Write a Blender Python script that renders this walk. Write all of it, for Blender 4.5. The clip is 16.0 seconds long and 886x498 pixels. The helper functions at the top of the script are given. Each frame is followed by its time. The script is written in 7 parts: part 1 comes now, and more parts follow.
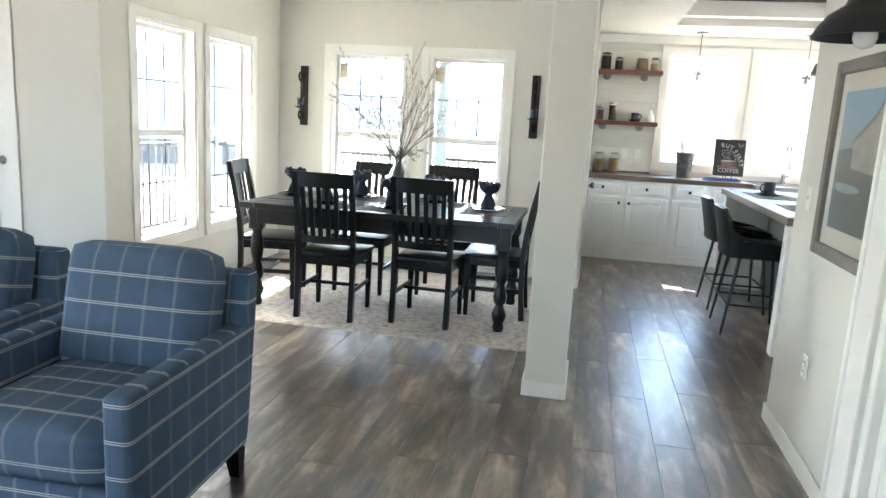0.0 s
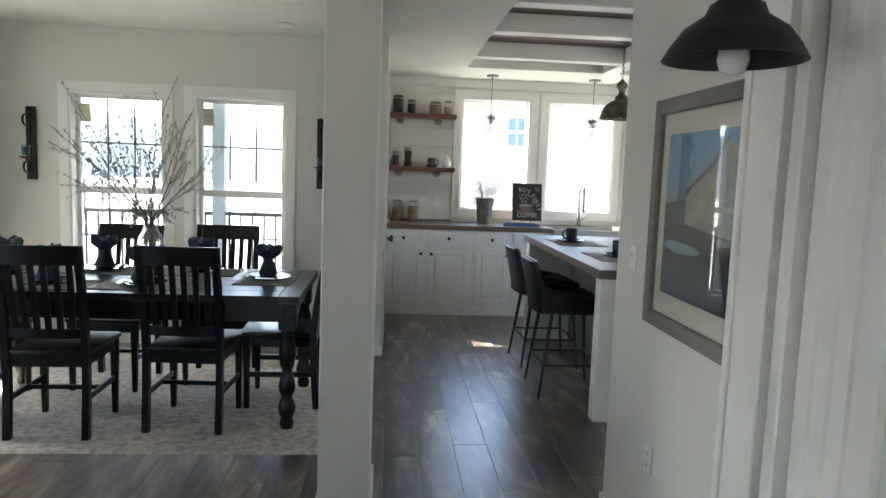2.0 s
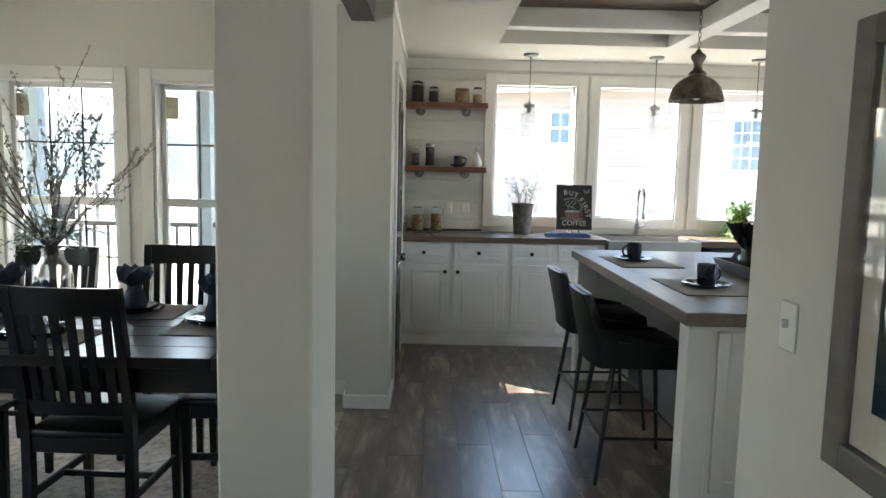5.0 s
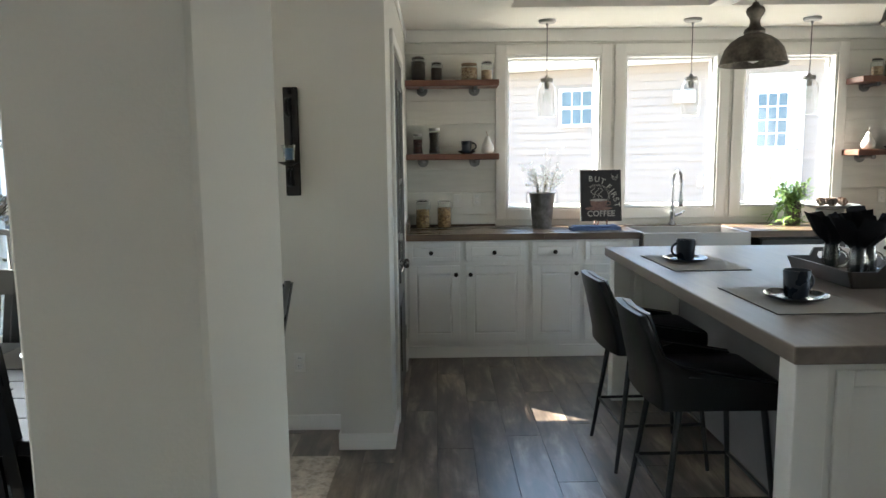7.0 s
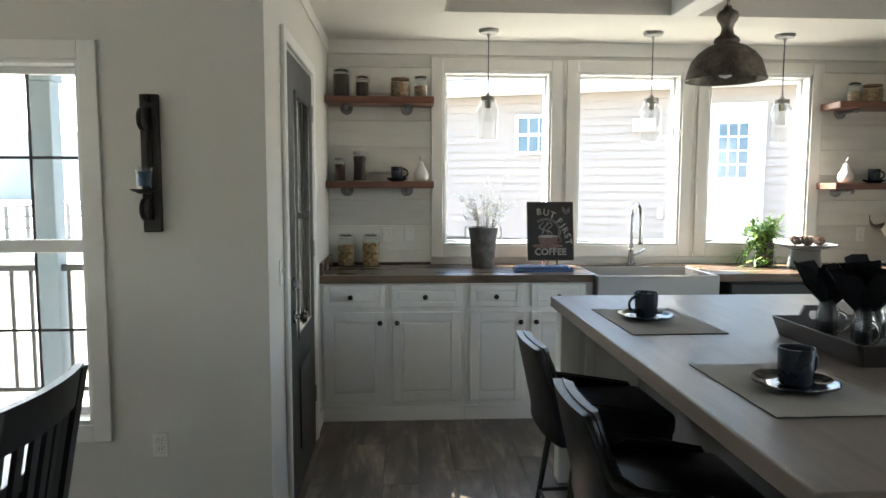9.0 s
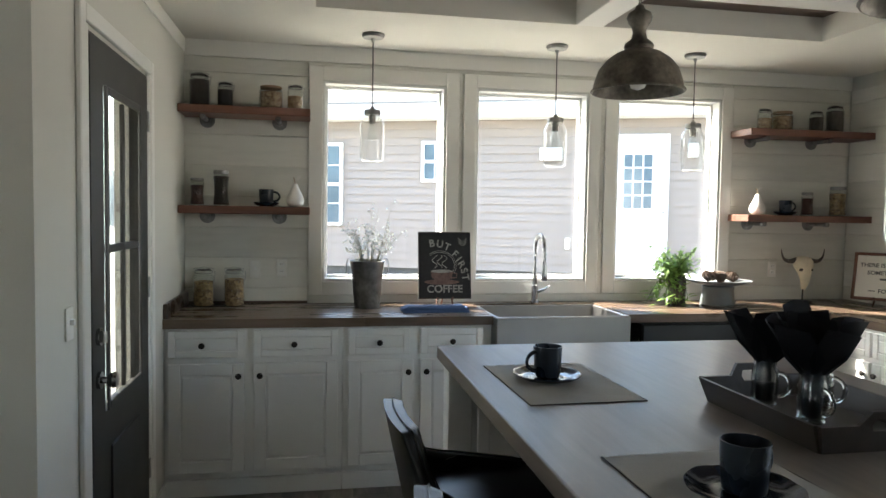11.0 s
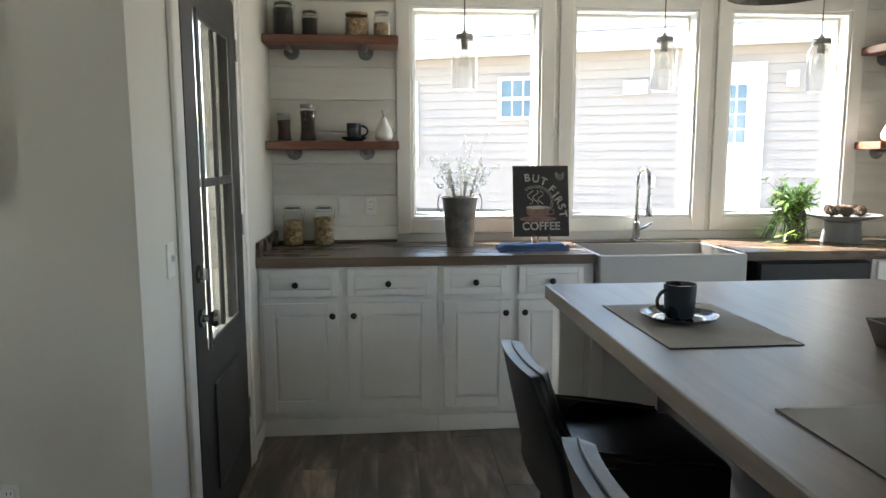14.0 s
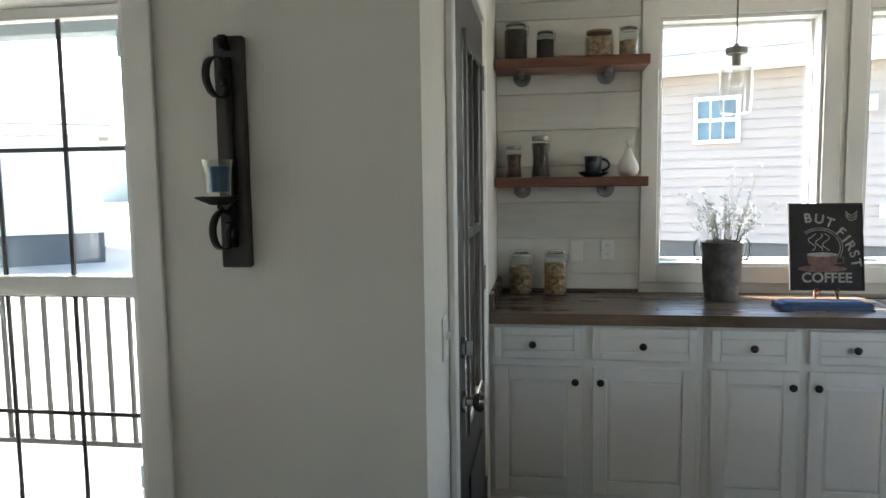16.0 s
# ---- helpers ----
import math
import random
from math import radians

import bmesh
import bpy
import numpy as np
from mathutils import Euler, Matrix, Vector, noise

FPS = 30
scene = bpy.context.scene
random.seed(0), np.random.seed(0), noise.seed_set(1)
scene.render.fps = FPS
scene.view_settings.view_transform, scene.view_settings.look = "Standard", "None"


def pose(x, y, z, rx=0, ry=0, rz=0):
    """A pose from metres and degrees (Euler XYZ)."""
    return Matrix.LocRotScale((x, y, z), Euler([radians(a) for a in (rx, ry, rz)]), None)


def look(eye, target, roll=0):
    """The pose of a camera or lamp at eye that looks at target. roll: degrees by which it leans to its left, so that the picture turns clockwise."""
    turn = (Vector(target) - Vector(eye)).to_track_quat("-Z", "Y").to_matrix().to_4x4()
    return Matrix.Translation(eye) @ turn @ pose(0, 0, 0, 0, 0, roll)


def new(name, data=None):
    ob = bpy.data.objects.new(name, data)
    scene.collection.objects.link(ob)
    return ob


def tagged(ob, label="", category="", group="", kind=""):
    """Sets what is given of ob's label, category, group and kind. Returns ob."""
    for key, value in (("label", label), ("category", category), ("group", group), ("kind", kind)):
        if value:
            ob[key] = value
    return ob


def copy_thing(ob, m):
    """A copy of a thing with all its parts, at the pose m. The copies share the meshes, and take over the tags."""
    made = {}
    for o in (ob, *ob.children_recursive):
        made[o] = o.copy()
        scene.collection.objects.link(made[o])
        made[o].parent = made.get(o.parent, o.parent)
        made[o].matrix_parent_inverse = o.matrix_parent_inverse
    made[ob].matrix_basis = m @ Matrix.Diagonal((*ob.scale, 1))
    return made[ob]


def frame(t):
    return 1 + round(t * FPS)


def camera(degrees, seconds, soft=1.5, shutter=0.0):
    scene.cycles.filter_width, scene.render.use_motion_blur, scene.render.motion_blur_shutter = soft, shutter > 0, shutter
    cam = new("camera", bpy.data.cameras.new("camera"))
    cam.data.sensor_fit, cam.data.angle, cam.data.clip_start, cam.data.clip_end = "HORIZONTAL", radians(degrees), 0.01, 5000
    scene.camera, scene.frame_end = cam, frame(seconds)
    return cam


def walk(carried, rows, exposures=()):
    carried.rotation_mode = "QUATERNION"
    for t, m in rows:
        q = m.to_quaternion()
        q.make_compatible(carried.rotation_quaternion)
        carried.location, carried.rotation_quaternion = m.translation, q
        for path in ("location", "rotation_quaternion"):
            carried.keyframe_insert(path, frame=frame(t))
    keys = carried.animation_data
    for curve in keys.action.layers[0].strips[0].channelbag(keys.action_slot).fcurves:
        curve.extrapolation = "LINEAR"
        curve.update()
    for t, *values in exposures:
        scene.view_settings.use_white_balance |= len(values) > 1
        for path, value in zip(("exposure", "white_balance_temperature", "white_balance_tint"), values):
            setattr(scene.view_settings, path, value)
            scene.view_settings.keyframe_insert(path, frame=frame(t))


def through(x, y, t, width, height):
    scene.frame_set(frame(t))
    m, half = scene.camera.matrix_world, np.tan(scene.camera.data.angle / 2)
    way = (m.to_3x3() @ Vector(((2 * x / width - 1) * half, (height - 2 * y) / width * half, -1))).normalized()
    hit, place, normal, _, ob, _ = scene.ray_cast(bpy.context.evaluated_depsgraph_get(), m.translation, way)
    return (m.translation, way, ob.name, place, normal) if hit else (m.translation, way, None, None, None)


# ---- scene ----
cam = camera(65.2, 16.0)
PATH = [
    (0, (0.495, 1.566, 1.394), (0.111, 3.494, 1.027), 3.2),
    (0.5, (0.442, 1.74, 1.398), (0.225, 3.698, 1.05), 3.5),
    (1, (0.374, 1.934, 1.429), (0.403, 3.912, 1.138), 1.0),
    (1.5, (0.427, 2.125, 1.422), (0.616, 4.095, 1.137), 0.4),
    (2, (0.531, 2.334, 1.432), (0.691, 4.315, 1.214), 2.1),
    (2.5, (0.58, 2.527, 1.415), (0.758, 4.504, 1.169), 2.1),
    (3, (0.628, 2.755, 1.415), (0.909, 4.725, 1.209), 2.2),
    (3.5, (0.732, 2.965, 1.404), (0.887, 4.944, 1.162), 0.8),
    (4, (0.81, 3.151, 1.421), (0.779, 5.138, 1.194), 0.9),
    (4.5, (0.762, 3.37, 1.434), (0.701, 5.356, 1.205), 2.4),
    (5, (0.739, 3.54, 1.434), (0.776, 5.528, 1.215), 1.3),
    (5.2, (0.738, 3.605, 1.44), (0.768, 5.59, 1.197), 1.0),
    (7.3, (0.742, 4.411, 1.454), (0.767, 6.395, 1.196), -1.0),
    (7.5, (0.791, 4.497, 1.471), (0.828, 6.482, 1.229), -1.3),
    (8, (0.873, 4.688, 1.464), (0.957, 6.677, 1.27), -0.4),
    (8.2, (0.896, 4.762, 1.461), (1.012, 6.749, 1.259), -0.0),
    (10.3, (1.205, 5.353, 1.478), (1.325, 7.344, 1.333), 0.4),
    (10.5, (1.232, 5.409, 1.481), (1.436, 7.393, 1.331), 0.9),
    (11, (1.238, 5.605, 1.458), (1.604, 7.569, 1.358), 0.9),
    (11.5, (1.291, 5.696, 1.452), (1.776, 7.632, 1.326), 1.0),
    (12, (1.322, 5.725, 1.426), (1.71, 7.677, 1.23), 0.4),
    (12.5, (1.309, 5.729, 1.442), (1.604, 7.693, 1.21), 0.1),
    (13, (1.27, 5.72, 1.441), (1.501, 7.691, 1.192), 0.2),
    (13.5, (1.177, 5.739, 1.398), (1.404, 7.709, 1.141), 0.5),
    (14, (1.128, 5.818, 1.403), (1.295, 7.794, 1.139), -0.1),
    (14.5, (1.068, 6.0, 1.467), (1.128, 7.987, 1.252), -0.1),
    (15, (0.942, 6.129, 1.46), (0.761, 8.115, 1.309), 0.5),
    (15.5, (0.772, 6.218, 1.481), (0.53, 8.198, 1.344), 0.0),
    (16, (0.733, 6.295, 1.467), (0.446, 8.265, 1.278), -0.8),
]
EXPOSURES = [(0, 4.88, 6100, 8), (0.5, 4.72, 6050, 8), (1.0, 4.24, 6050, 8), (1.5, 3.88, 6050, 8), (2.5, 3.72, 6050, 8), (3.2, 3.72, 6100, 8), (4.4, 3.76, 6150, 8), (5, 3.62, 6200, 7), (7.5, 3.47, 6300, 7), (8, 3.56, 6300, 7), (10.5, 3.13, 6350, 7), (11.5, 3.06, 6350, 7), (13, 3.36, 6380, 7), (14.5, 3.44, 6300, 7), (16, 3.32, 6200, 7)]
walk(cam, [(t, look(eye, target, roll)) for t, eye, target, roll in PATH], EXPOSURES)

# ---- light ----
world = bpy.data.worlds.new("sky_world")
scene.world = world
world.use_nodes = True
wn = world.node_tree
sky = wn.nodes.new("ShaderNodeTexSky")
sky.sky_type, sky.sun_disc = "NISHITA", False
SUN = Vector((-0.755, 0.52, 0.77)).normalized()
sky.sun_elevation = math.asin(SUN.z)
sky.sun_rotation = math.atan2(SUN.x, SUN.y)
sky.dust_density, sky.ozone_density = 3.0, 1.0
wn.nodes["Background"].inputs["Strength"].default_value = 0.15
wn.links.new(sky.outputs[0], wn.nodes["Background"].inputs["Color"])
sun = new("sun", bpy.data.lights.new("sun", "SUN"))
sun.data.energy, sun.data.angle, sun.data.color = 4.0, radians(0.5), (1.0, 0.93, 0.84)
sun.matrix_world = look(SUN * 30, (0, 0, 0))


def opening_lamp(name, eye, target, width, height, watts, color):
    lamp = new(name, bpy.data.lights.new(name, "AREA"))
    lamp.data.shape, lamp.data.size, lamp.data.size_y = "RECTANGLE", width, height
    lamp.data.energy, lamp.data.color = watts, color
    lamp.matrix_world = look(eye, target)


# daylight from an unseen west window of the living room, behind the walk
opening_lamp("sky_light_west", (-5.42, 1.7, 1.3), (0, 1.7, 1.1), 1.7, 1.4, 1.7, (0.52, 0.75, 1.0))
# added fill lamps, set in openings made up in unseen walls
opening_lamp("fill_light_south", (-1.2, -2.42, 1.3), (-1.2, 3, 1.1), 1.1, 1.4, 0.5, (0.85, 0.93, 1.0))
opening_lamp("fill_light_kitchen", (4.78, 6.8, 1.5), (2, 6.8, 1.2), 1.4, 1.1, 1.5, (1.0, 0.97, 0.92))


# ---- materials ----
def nodes_of(name):
    m = bpy.data.materials.new(name)
    m.use_nodes = True
    return m, m.node_tree, m.node_tree.nodes["Principled BSDF"]


def tex(nt, kind, **inputs):
    n = nt.nodes.new("ShaderNodeTex" + kind)
    for k, v in inputs.items():
        n.inputs[k].default_value = v
    return n


def coords(nt, scale=(1, 1, 1), space="Object", spread=0.0):
    tc, mp = nt.nodes.new("ShaderNodeTexCoord"), nt.nodes.new("ShaderNodeMapping")
    mp.inputs["Scale"].default_value = scale
    nt.links.new(tc.outputs[space], mp.inputs["Vector"])
    if spread:
        info, mul = nt.nodes.new("ShaderNodeObjectInfo"), nt.nodes.new("ShaderNodeVectorMath")
        mul.operation = "SCALE"
        mul.inputs[0].default_value = (spread, spread * 0.7, spread * 1.3)
        nt.links.new(info.outputs["Random"], mul.inputs["Scale"])
        nt.links.new(mul.outputs[0], mp.inputs["Location"])
    return mp.outputs[0]


def ramp(nt, fac, stops):
    r = nt.nodes.new("ShaderNodeValToRGB")
    while len(r.color_ramp.elements) < len(stops):
        r.color_ramp.elements.new(0.5)
    for e, (p, c) in zip(r.color_ramp.elements, stops):
        e.position, e.color = p, (*c, 1)
    nt.links.new(fac, r.inputs[0])
    return r.outputs[0]


def mixed(nt, a, b, fac, mode="MIX"):
    m = nt.nodes.new("ShaderNodeMix")
    m.data_type, m.blend_type = "RGBA", mode
    for sock, v in ((m.inputs[6], a), (m.inputs[7], b), (m.inputs[0], fac)):
        if isinstance(v, (int, float)):
            sock.default_value = v
        elif isinstance(v, tuple):
            sock.default_value = (*v, 1)
        else:
            nt.links.new(v, sock)
    return m.outputs[2]


def math_node(nt, op, a, b=None):
    m = nt.nodes.new("ShaderNodeMath")
    m.operation = op
    for i, v in enumerate((a, b)):
        if v is None:
            continue
        if isinstance(v, (int, float)):
            m.inputs[i].default_value = v
        else:
            nt.links.new(v, m.inputs[i])
    return m.outputs[0]


def bump(nt, bsdf, height, strength, distance=0.01):
    b = nt.nodes.new("ShaderNodeBump")
    b.inputs["Strength"].default_value, b.inputs["Distance"].default_value = strength, distance
    nt.links.new(height, b.inputs["Height"])
    nt.links.new(b.outputs[0], bsdf.inputs["Normal"])


def shade(c, k):
    return tuple(min(1.0, v * k) for v in c)


def surface(name, color, rough=0.5, metal=0.0, var=0.08, big=1.5, fine=60.0, relief=0.15, spread=0.0, coat=0.0):
    """A plain finish with broad and fine unevenness in colour, gloss and relief."""
    m, nt, b = nodes_of(name)
    co = coords(nt, spread=spread)
    n1, n2 = tex(nt, "Noise", Scale=big, Detail=5.0), tex(nt, "Noise", Scale=fine, Detail=4.0)
    for n in (n1, n2):
        nt.links.new(co, n.inputs["Vector"])
    c1 = ramp(nt, n1.outputs[0], [(0.3, shade(color, 1 - var)), (0.7, shade(color, 1 + var))])
    c2 = ramp(nt, n2.outputs[0], [(0.3, (1 - var * 0.6,) * 3), (0.65, (1.0,) * 3)])
    nt.links.new(mixed(nt, c1, c2, 1.0, "MULTIPLY"), b.inputs["Base Color"])
    r = nt.nodes.new("ShaderNodeMapRange")
    r.inputs["To Min"].default_value, r.inputs["To Max"].default_value = max(0.03, rough * 0.82), min(1, rough * 1.18)
    nt.links.new(n1.outputs[0], r.inputs[0])
    nt.links.new(r.outputs[0], b.inputs["Roughness"])
    b.inputs["Metallic"].default_value = metal
    b.inputs["Coat Weight"].default_value = coat
    if relief:
        bump(nt, b, n2.outputs[0], relief, 0.004)
    return m


def timber(name, dark, mid, light, rough=0.4, axis="Y", spread=7.0, grain=14.0, blotch=3.0, relief=0.2, band=0.0, mottle=0.6, melt=0.0):
    """Boards with long grain along one axis and cloudy stains; each board starts at another spot of the grain."""
    m, nt, b = nodes_of(name)
    stretch = {"X": (0.09, 1, 1), "Y": (1, 0.09, 1), "Z": (1, 1, 0.09)}[axis]
    soft = {"X": (0.24, 1, 1), "Y": (1, 0.24, 1), "Z": (1, 1, 0.24)}[axis]
    n1, n2 = tex(nt, "Noise", Scale=grain, Detail=8.0 - melt * 20, Roughness=0.65 - melt, Distortion=0.6), tex(nt, "Noise", Scale=blotch, Detail=6.0, Roughness=0.6)
    nt.links.new(coords(nt, stretch, spread=spread), n1.inputs["Vector"])
    nt.links.new(coords(nt, soft, spread=spread), n2.inputs["Vector"])
    c1 = ramp(nt, n1.outputs[0], [(0.28 - melt * 0.5, dark), (0.5, mid), (0.72 + melt, light)])
    c2 = ramp(nt, n2.outputs[0], [(0.3, shade(mid, mottle)), (0.5, mid), (0.68 + melt * 1.5, light)])
    base = mixed(nt, c1, c2, 0.5)
    info = nt.nodes.new("ShaderNodeObjectInfo")
    tone = ramp(nt, info.outputs["Random"], [(0.0, (1 - band,) * 3), (1.0, (1 + band * 0.5,) * 3)])
    nt.links.new(mixed(nt, base, tone, 1.0, "MULTIPLY"), b.inputs["Base Color"])
    r = nt.nodes.new("ShaderNodeMapRange")
    r.inputs["To Min"].default_value, r.inputs["To Max"].default_value = rough * 0.8, rough * 1.25
    nt.links.new(n2.outputs[0], r.inputs[0])
    nt.links.new(r.outputs[0], b.inputs["Roughness"])
    bump(nt, b, n1.outputs[0], relief, 0.003)
    return m


def weathered(name):
    """Printed planks: brown boards with cloudy worn streaks that run along them, soft at the edges."""
    m, nt, b = nodes_of(name)
    streak, cloud, grain, worn = tex(nt, "Noise", Scale=15.0, Detail=4.0, Roughness=0.5, Distortion=0.35), tex(nt, "Noise", Scale=3.2, Detail=3.0, Roughness=0.5), tex(nt, "Noise", Scale=90.0, Detail=4.0, Roughness=0.6), tex(nt, "Noise", Scale=6.5, Detail=5.0, Roughness=0.6, Distortion=0.6)
    nt.links.new(coords(nt, (1, 0.17, 1), spread=13.0), streak.inputs["Vector"])
    nt.links.new(coords(nt, (1, 0.45, 1), spread=13.0), cloud.inputs["Vector"])
    nt.links.new(coords(nt, (1, 0.05, 1), spread=13.0), grain.inputs["Vector"])
    nt.links.new(coords(nt, (1, 0.3, 1), spread=29.0), worn.inputs["Vector"])
    c1 = ramp(nt, streak.outputs[0], [(0.36, (0.4, 0.38, 0.36)), (0.5, (0.95, 0.94, 0.93)), (0.63, (1.55, 1.54, 1.52))])
    c2 = ramp(nt, worn.outputs[0], [(0.4, (0.056, 0.041, 0.031)), (0.52, (0.125, 0.097, 0.074)), (0.62, (0.24, 0.2, 0.16))])
    base = mixed(nt, c2, c1, 1.0, "MULTIPLY")
    base = mixed(nt, base, ramp(nt, cloud.outputs[0], [(0.3, (0.72, 0.7, 0.68)), (0.7, (1.2, 1.19, 1.17))]), 1.0, "MULTIPLY")
    base = mixed(nt, base, ramp(nt, grain.outputs[0], [(0.3, (0.8, 0.79, 0.78)), (0.6, (1.04, 1.04, 1.04))]), 1.0, "MULTIPLY")
    info = nt.nodes.new("ShaderNodeObjectInfo")
    tone = ramp(nt, info.outputs["Random"], [(0.0, (0.78, 0.77, 0.76)), (0.6, (1.0, 1.0, 1.0)), (1.0, (1.16, 1.14, 1.1))])
    nt.links.new(mixed(nt, base, tone, 1.0, "MULTIPLY"), b.inputs["Base Color"])
    r = nt.nodes.new("ShaderNodeMapRange")
    r.inputs["To Min"].default_value, r.inputs["To Max"].default_value = 0.3, 0.4
    nt.links.new(worn.outputs[0], r.inputs[0])
    nt.links.new(r.outputs[0], b.inputs["Roughness"])
    b.inputs["Specular IOR Level"].default_value = 0.85
    b.inputs["Coat Weight"].default_value, b.inputs["Coat Roughness"].default_value = 0.5, 0.32
    bump(nt, b, grain.outputs[0], 0.12, 0.002)
    return m


def leafy(name, color, through):
    """Thin leaves that let part of the light through."""
    m = surface(name, color, 0.45, var=0.35, big=20, fine=80)
    nt = m.node_tree
    tl, mx = nt.nodes.new("ShaderNodeBsdfTranslucent"), nt.nodes.new("ShaderNodeMixShader")
    tl.inputs["Color"].default_value = (*through, 1)
    mx.inputs[0].default_value = 0.45
    nt.links.new(nt.nodes["Principled BSDF"].outputs[0], mx.inputs[1])
    nt.links.new(tl.outputs[0], mx.inputs[2])
    nt.links.new(mx.outputs[0], nt.nodes["Material Output"].inputs["Surface"])
    return m


def glass(name, tint=(1, 1, 1), rough=0.0, thin=True, rim=(4.0, 0.75, 0.025)):
    m, nt, b = nodes_of(name)
    b.inputs["Base Color"].default_value = (*tint, 1)
    b.inputs["Roughness"].default_value = rough
    b.inputs["Transmission Weight"].default_value = 1.0
    b.inputs["IOR"].default_value = 1.02 if thin else 1.45
    if thin:
        gl, tr, mx = nt.nodes.new("ShaderNodeBsdfGlossy"), nt.nodes.new("ShaderNodeBsdfTransparent"), nt.nodes.new("ShaderNodeMixShader")
        gl.inputs["Roughness"].default_value = 0.01
        tr.inputs["Color"].default_value = (*tint, 1)
        lw = nt.nodes.new("ShaderNodeLayerWeight")
        lw.inputs["Blend"].default_value = 0.5
        rise = math_node(nt, "POWER", lw.outputs["Facing"], rim[0])
        nt.links.new(math_node(nt, "ADD", math_node(nt, "MULTIPLY", rise, rim[1]), rim[2]), mx.inputs[0])
        nt.links.new(tr.outputs[0], mx.inputs[1])
        nt.links.new(gl.outputs[0], mx.inputs[2])
        nt.links.new(mx.outputs[0], nt.nodes["Material Output"].inputs["Surface"])
    return m


WALL = surface("wall_paint", (0.66, 0.645, 0.59), 0.75, var=0.025, big=0.8, fine=220, relief=0.12)
CEIL = surface("ceiling_paint", (0.76, 0.74, 0.68), 0.85, var=0.03, big=1.1, fine=160, relief=0.3)
WHITE = surface("white_trim_paint", (0.78, 0.77, 0.73), 0.42, var=0.03, big=2.0, fine=120, relief=0.06)
SHIP = timber("shiplap_paint", (0.58, 0.57, 0.52), (0.70, 0.69, 0.635), (0.75, 0.735, 0.68), 0.5, "X", 9.0, 18, 2.5, 0.12, 0.05)
CABINET = surface("cabinet_paint", (0.76, 0.755, 0.73), 0.38, var=0.03, big=2.2, fine=90, relief=0.05)
VINYL = surface("white_vinyl", (0.8, 0.8, 0.78), 0.35, var=0.02, big=3, fine=100, relief=0.03)
GRILLE = surface("dark_grille", (0.06, 0.06, 0.062), 0.45)
PANE = glass("window_glass", (0.93, 0.96, 0.96))
PLANK = weathered("weathered_plank")
SUBFLOOR = surface("plank_joint", (0.035, 0.03, 0.026), 0.8)
BLACKWOOD = timber("black_stained_wood", (0.004, 0.0036, 0.0034), (0.007, 0.0062, 0.0056), (0.013, 0.011, 0.0098), 0.33, "Z", 5.0, 22, 4, 0.12)
TABLEWOOD = timber("dark_table_wood", (0.006, 0.005, 0.0045), (0.013, 0.0105, 0.009), (0.026, 0.021, 0.017), 0.3, "X", 5.0, 20, 3, 0.15, 0.2)
COUNTER = timber("walnut_butcher_block", (0.045, 0.028, 0.018), (0.115, 0.075, 0.05), (0.23, 0.165, 0.115), 0.27, "X", 8.0, 20, 4, 0.06, 0.35)
ISLTOP = timber("island_laminate", (0.095, 0.073, 0.058), (0.15, 0.118, 0.095), (0.21, 0.17, 0.138), 0.4, "Y", 3.0, 22, 5, 0.05)
SHELFWOOD = timber("red_shelf_wood", (0.075, 0.03, 0.02), (0.17, 0.072, 0.045), (0.25, 0.115, 0.075), 0.4, "X", 6.0, 24, 4, 0.15, 0.15)
COFFERWOOD = timber("brown_coffer_boards", (0.05, 0.03, 0.022), (0.12, 0.075, 0.055), (0.19, 0.125, 0.09), 0.5, "X", 6.0, 18, 3, 0.2, 0.25)
BEAMWOOD = timber("grey_beam_wood", (0.05, 0.045, 0.04), (0.10, 0.09, 0.08), (0.17, 0.155, 0.135), 0.6, "Y", 6.0, 16, 3, 0.3)
GREYDOOR = surface("grey_green_door_paint", (0.024, 0.0225, 0.0185), 0.4, var=0.1, big=4, fine=90, relief=0.08)
BLACKMETAL = surface("black_powder_coat", (0.018, 0.018, 0.018), 0.42, 0.3, var=0.1)
STEEL = surface("brushed_steel", (0.33, 0.325, 0.315), 0.38, 1.0, var=0.03, big=3, fine=180, relief=0)
CHROME = surface("chrome", (0.4, 0.4, 0.4), 0.16, 1.0, var=0.03, relief=0)
GALV = surface("galvanised_steel", (0.28, 0.285, 0.285), 0.42, 0.9, var=0.35, big=16, fine=60, relief=0.1)
LEATHER = surface("black_leather", (0.0065, 0.0062, 0.0062), 0.3, var=0.2, big=4, fine=320, relief=0.25)
ISLTOP.node_tree.nodes["Principled BSDF"].inputs["Specular IOR Level"].default_value = 0.65
for m_ in (LEATHER, BLACKWOOD, TABLEWOOD):
    m_.node_tree.nodes["Principled BSDF"].inputs["Specular IOR Level"].default_value = 0.32
DECK = timber("deck_boards", (0.06, 0.055, 0.05), (0.1, 0.095, 0.088), (0.14, 0.13, 0.12), 0.8, "X", 6.0, 14, 3, 0.3, 0.2)
POSTBLUE = surface("blue_grey_post_paint", (0.20, 0.25, 0.29), 0.6)


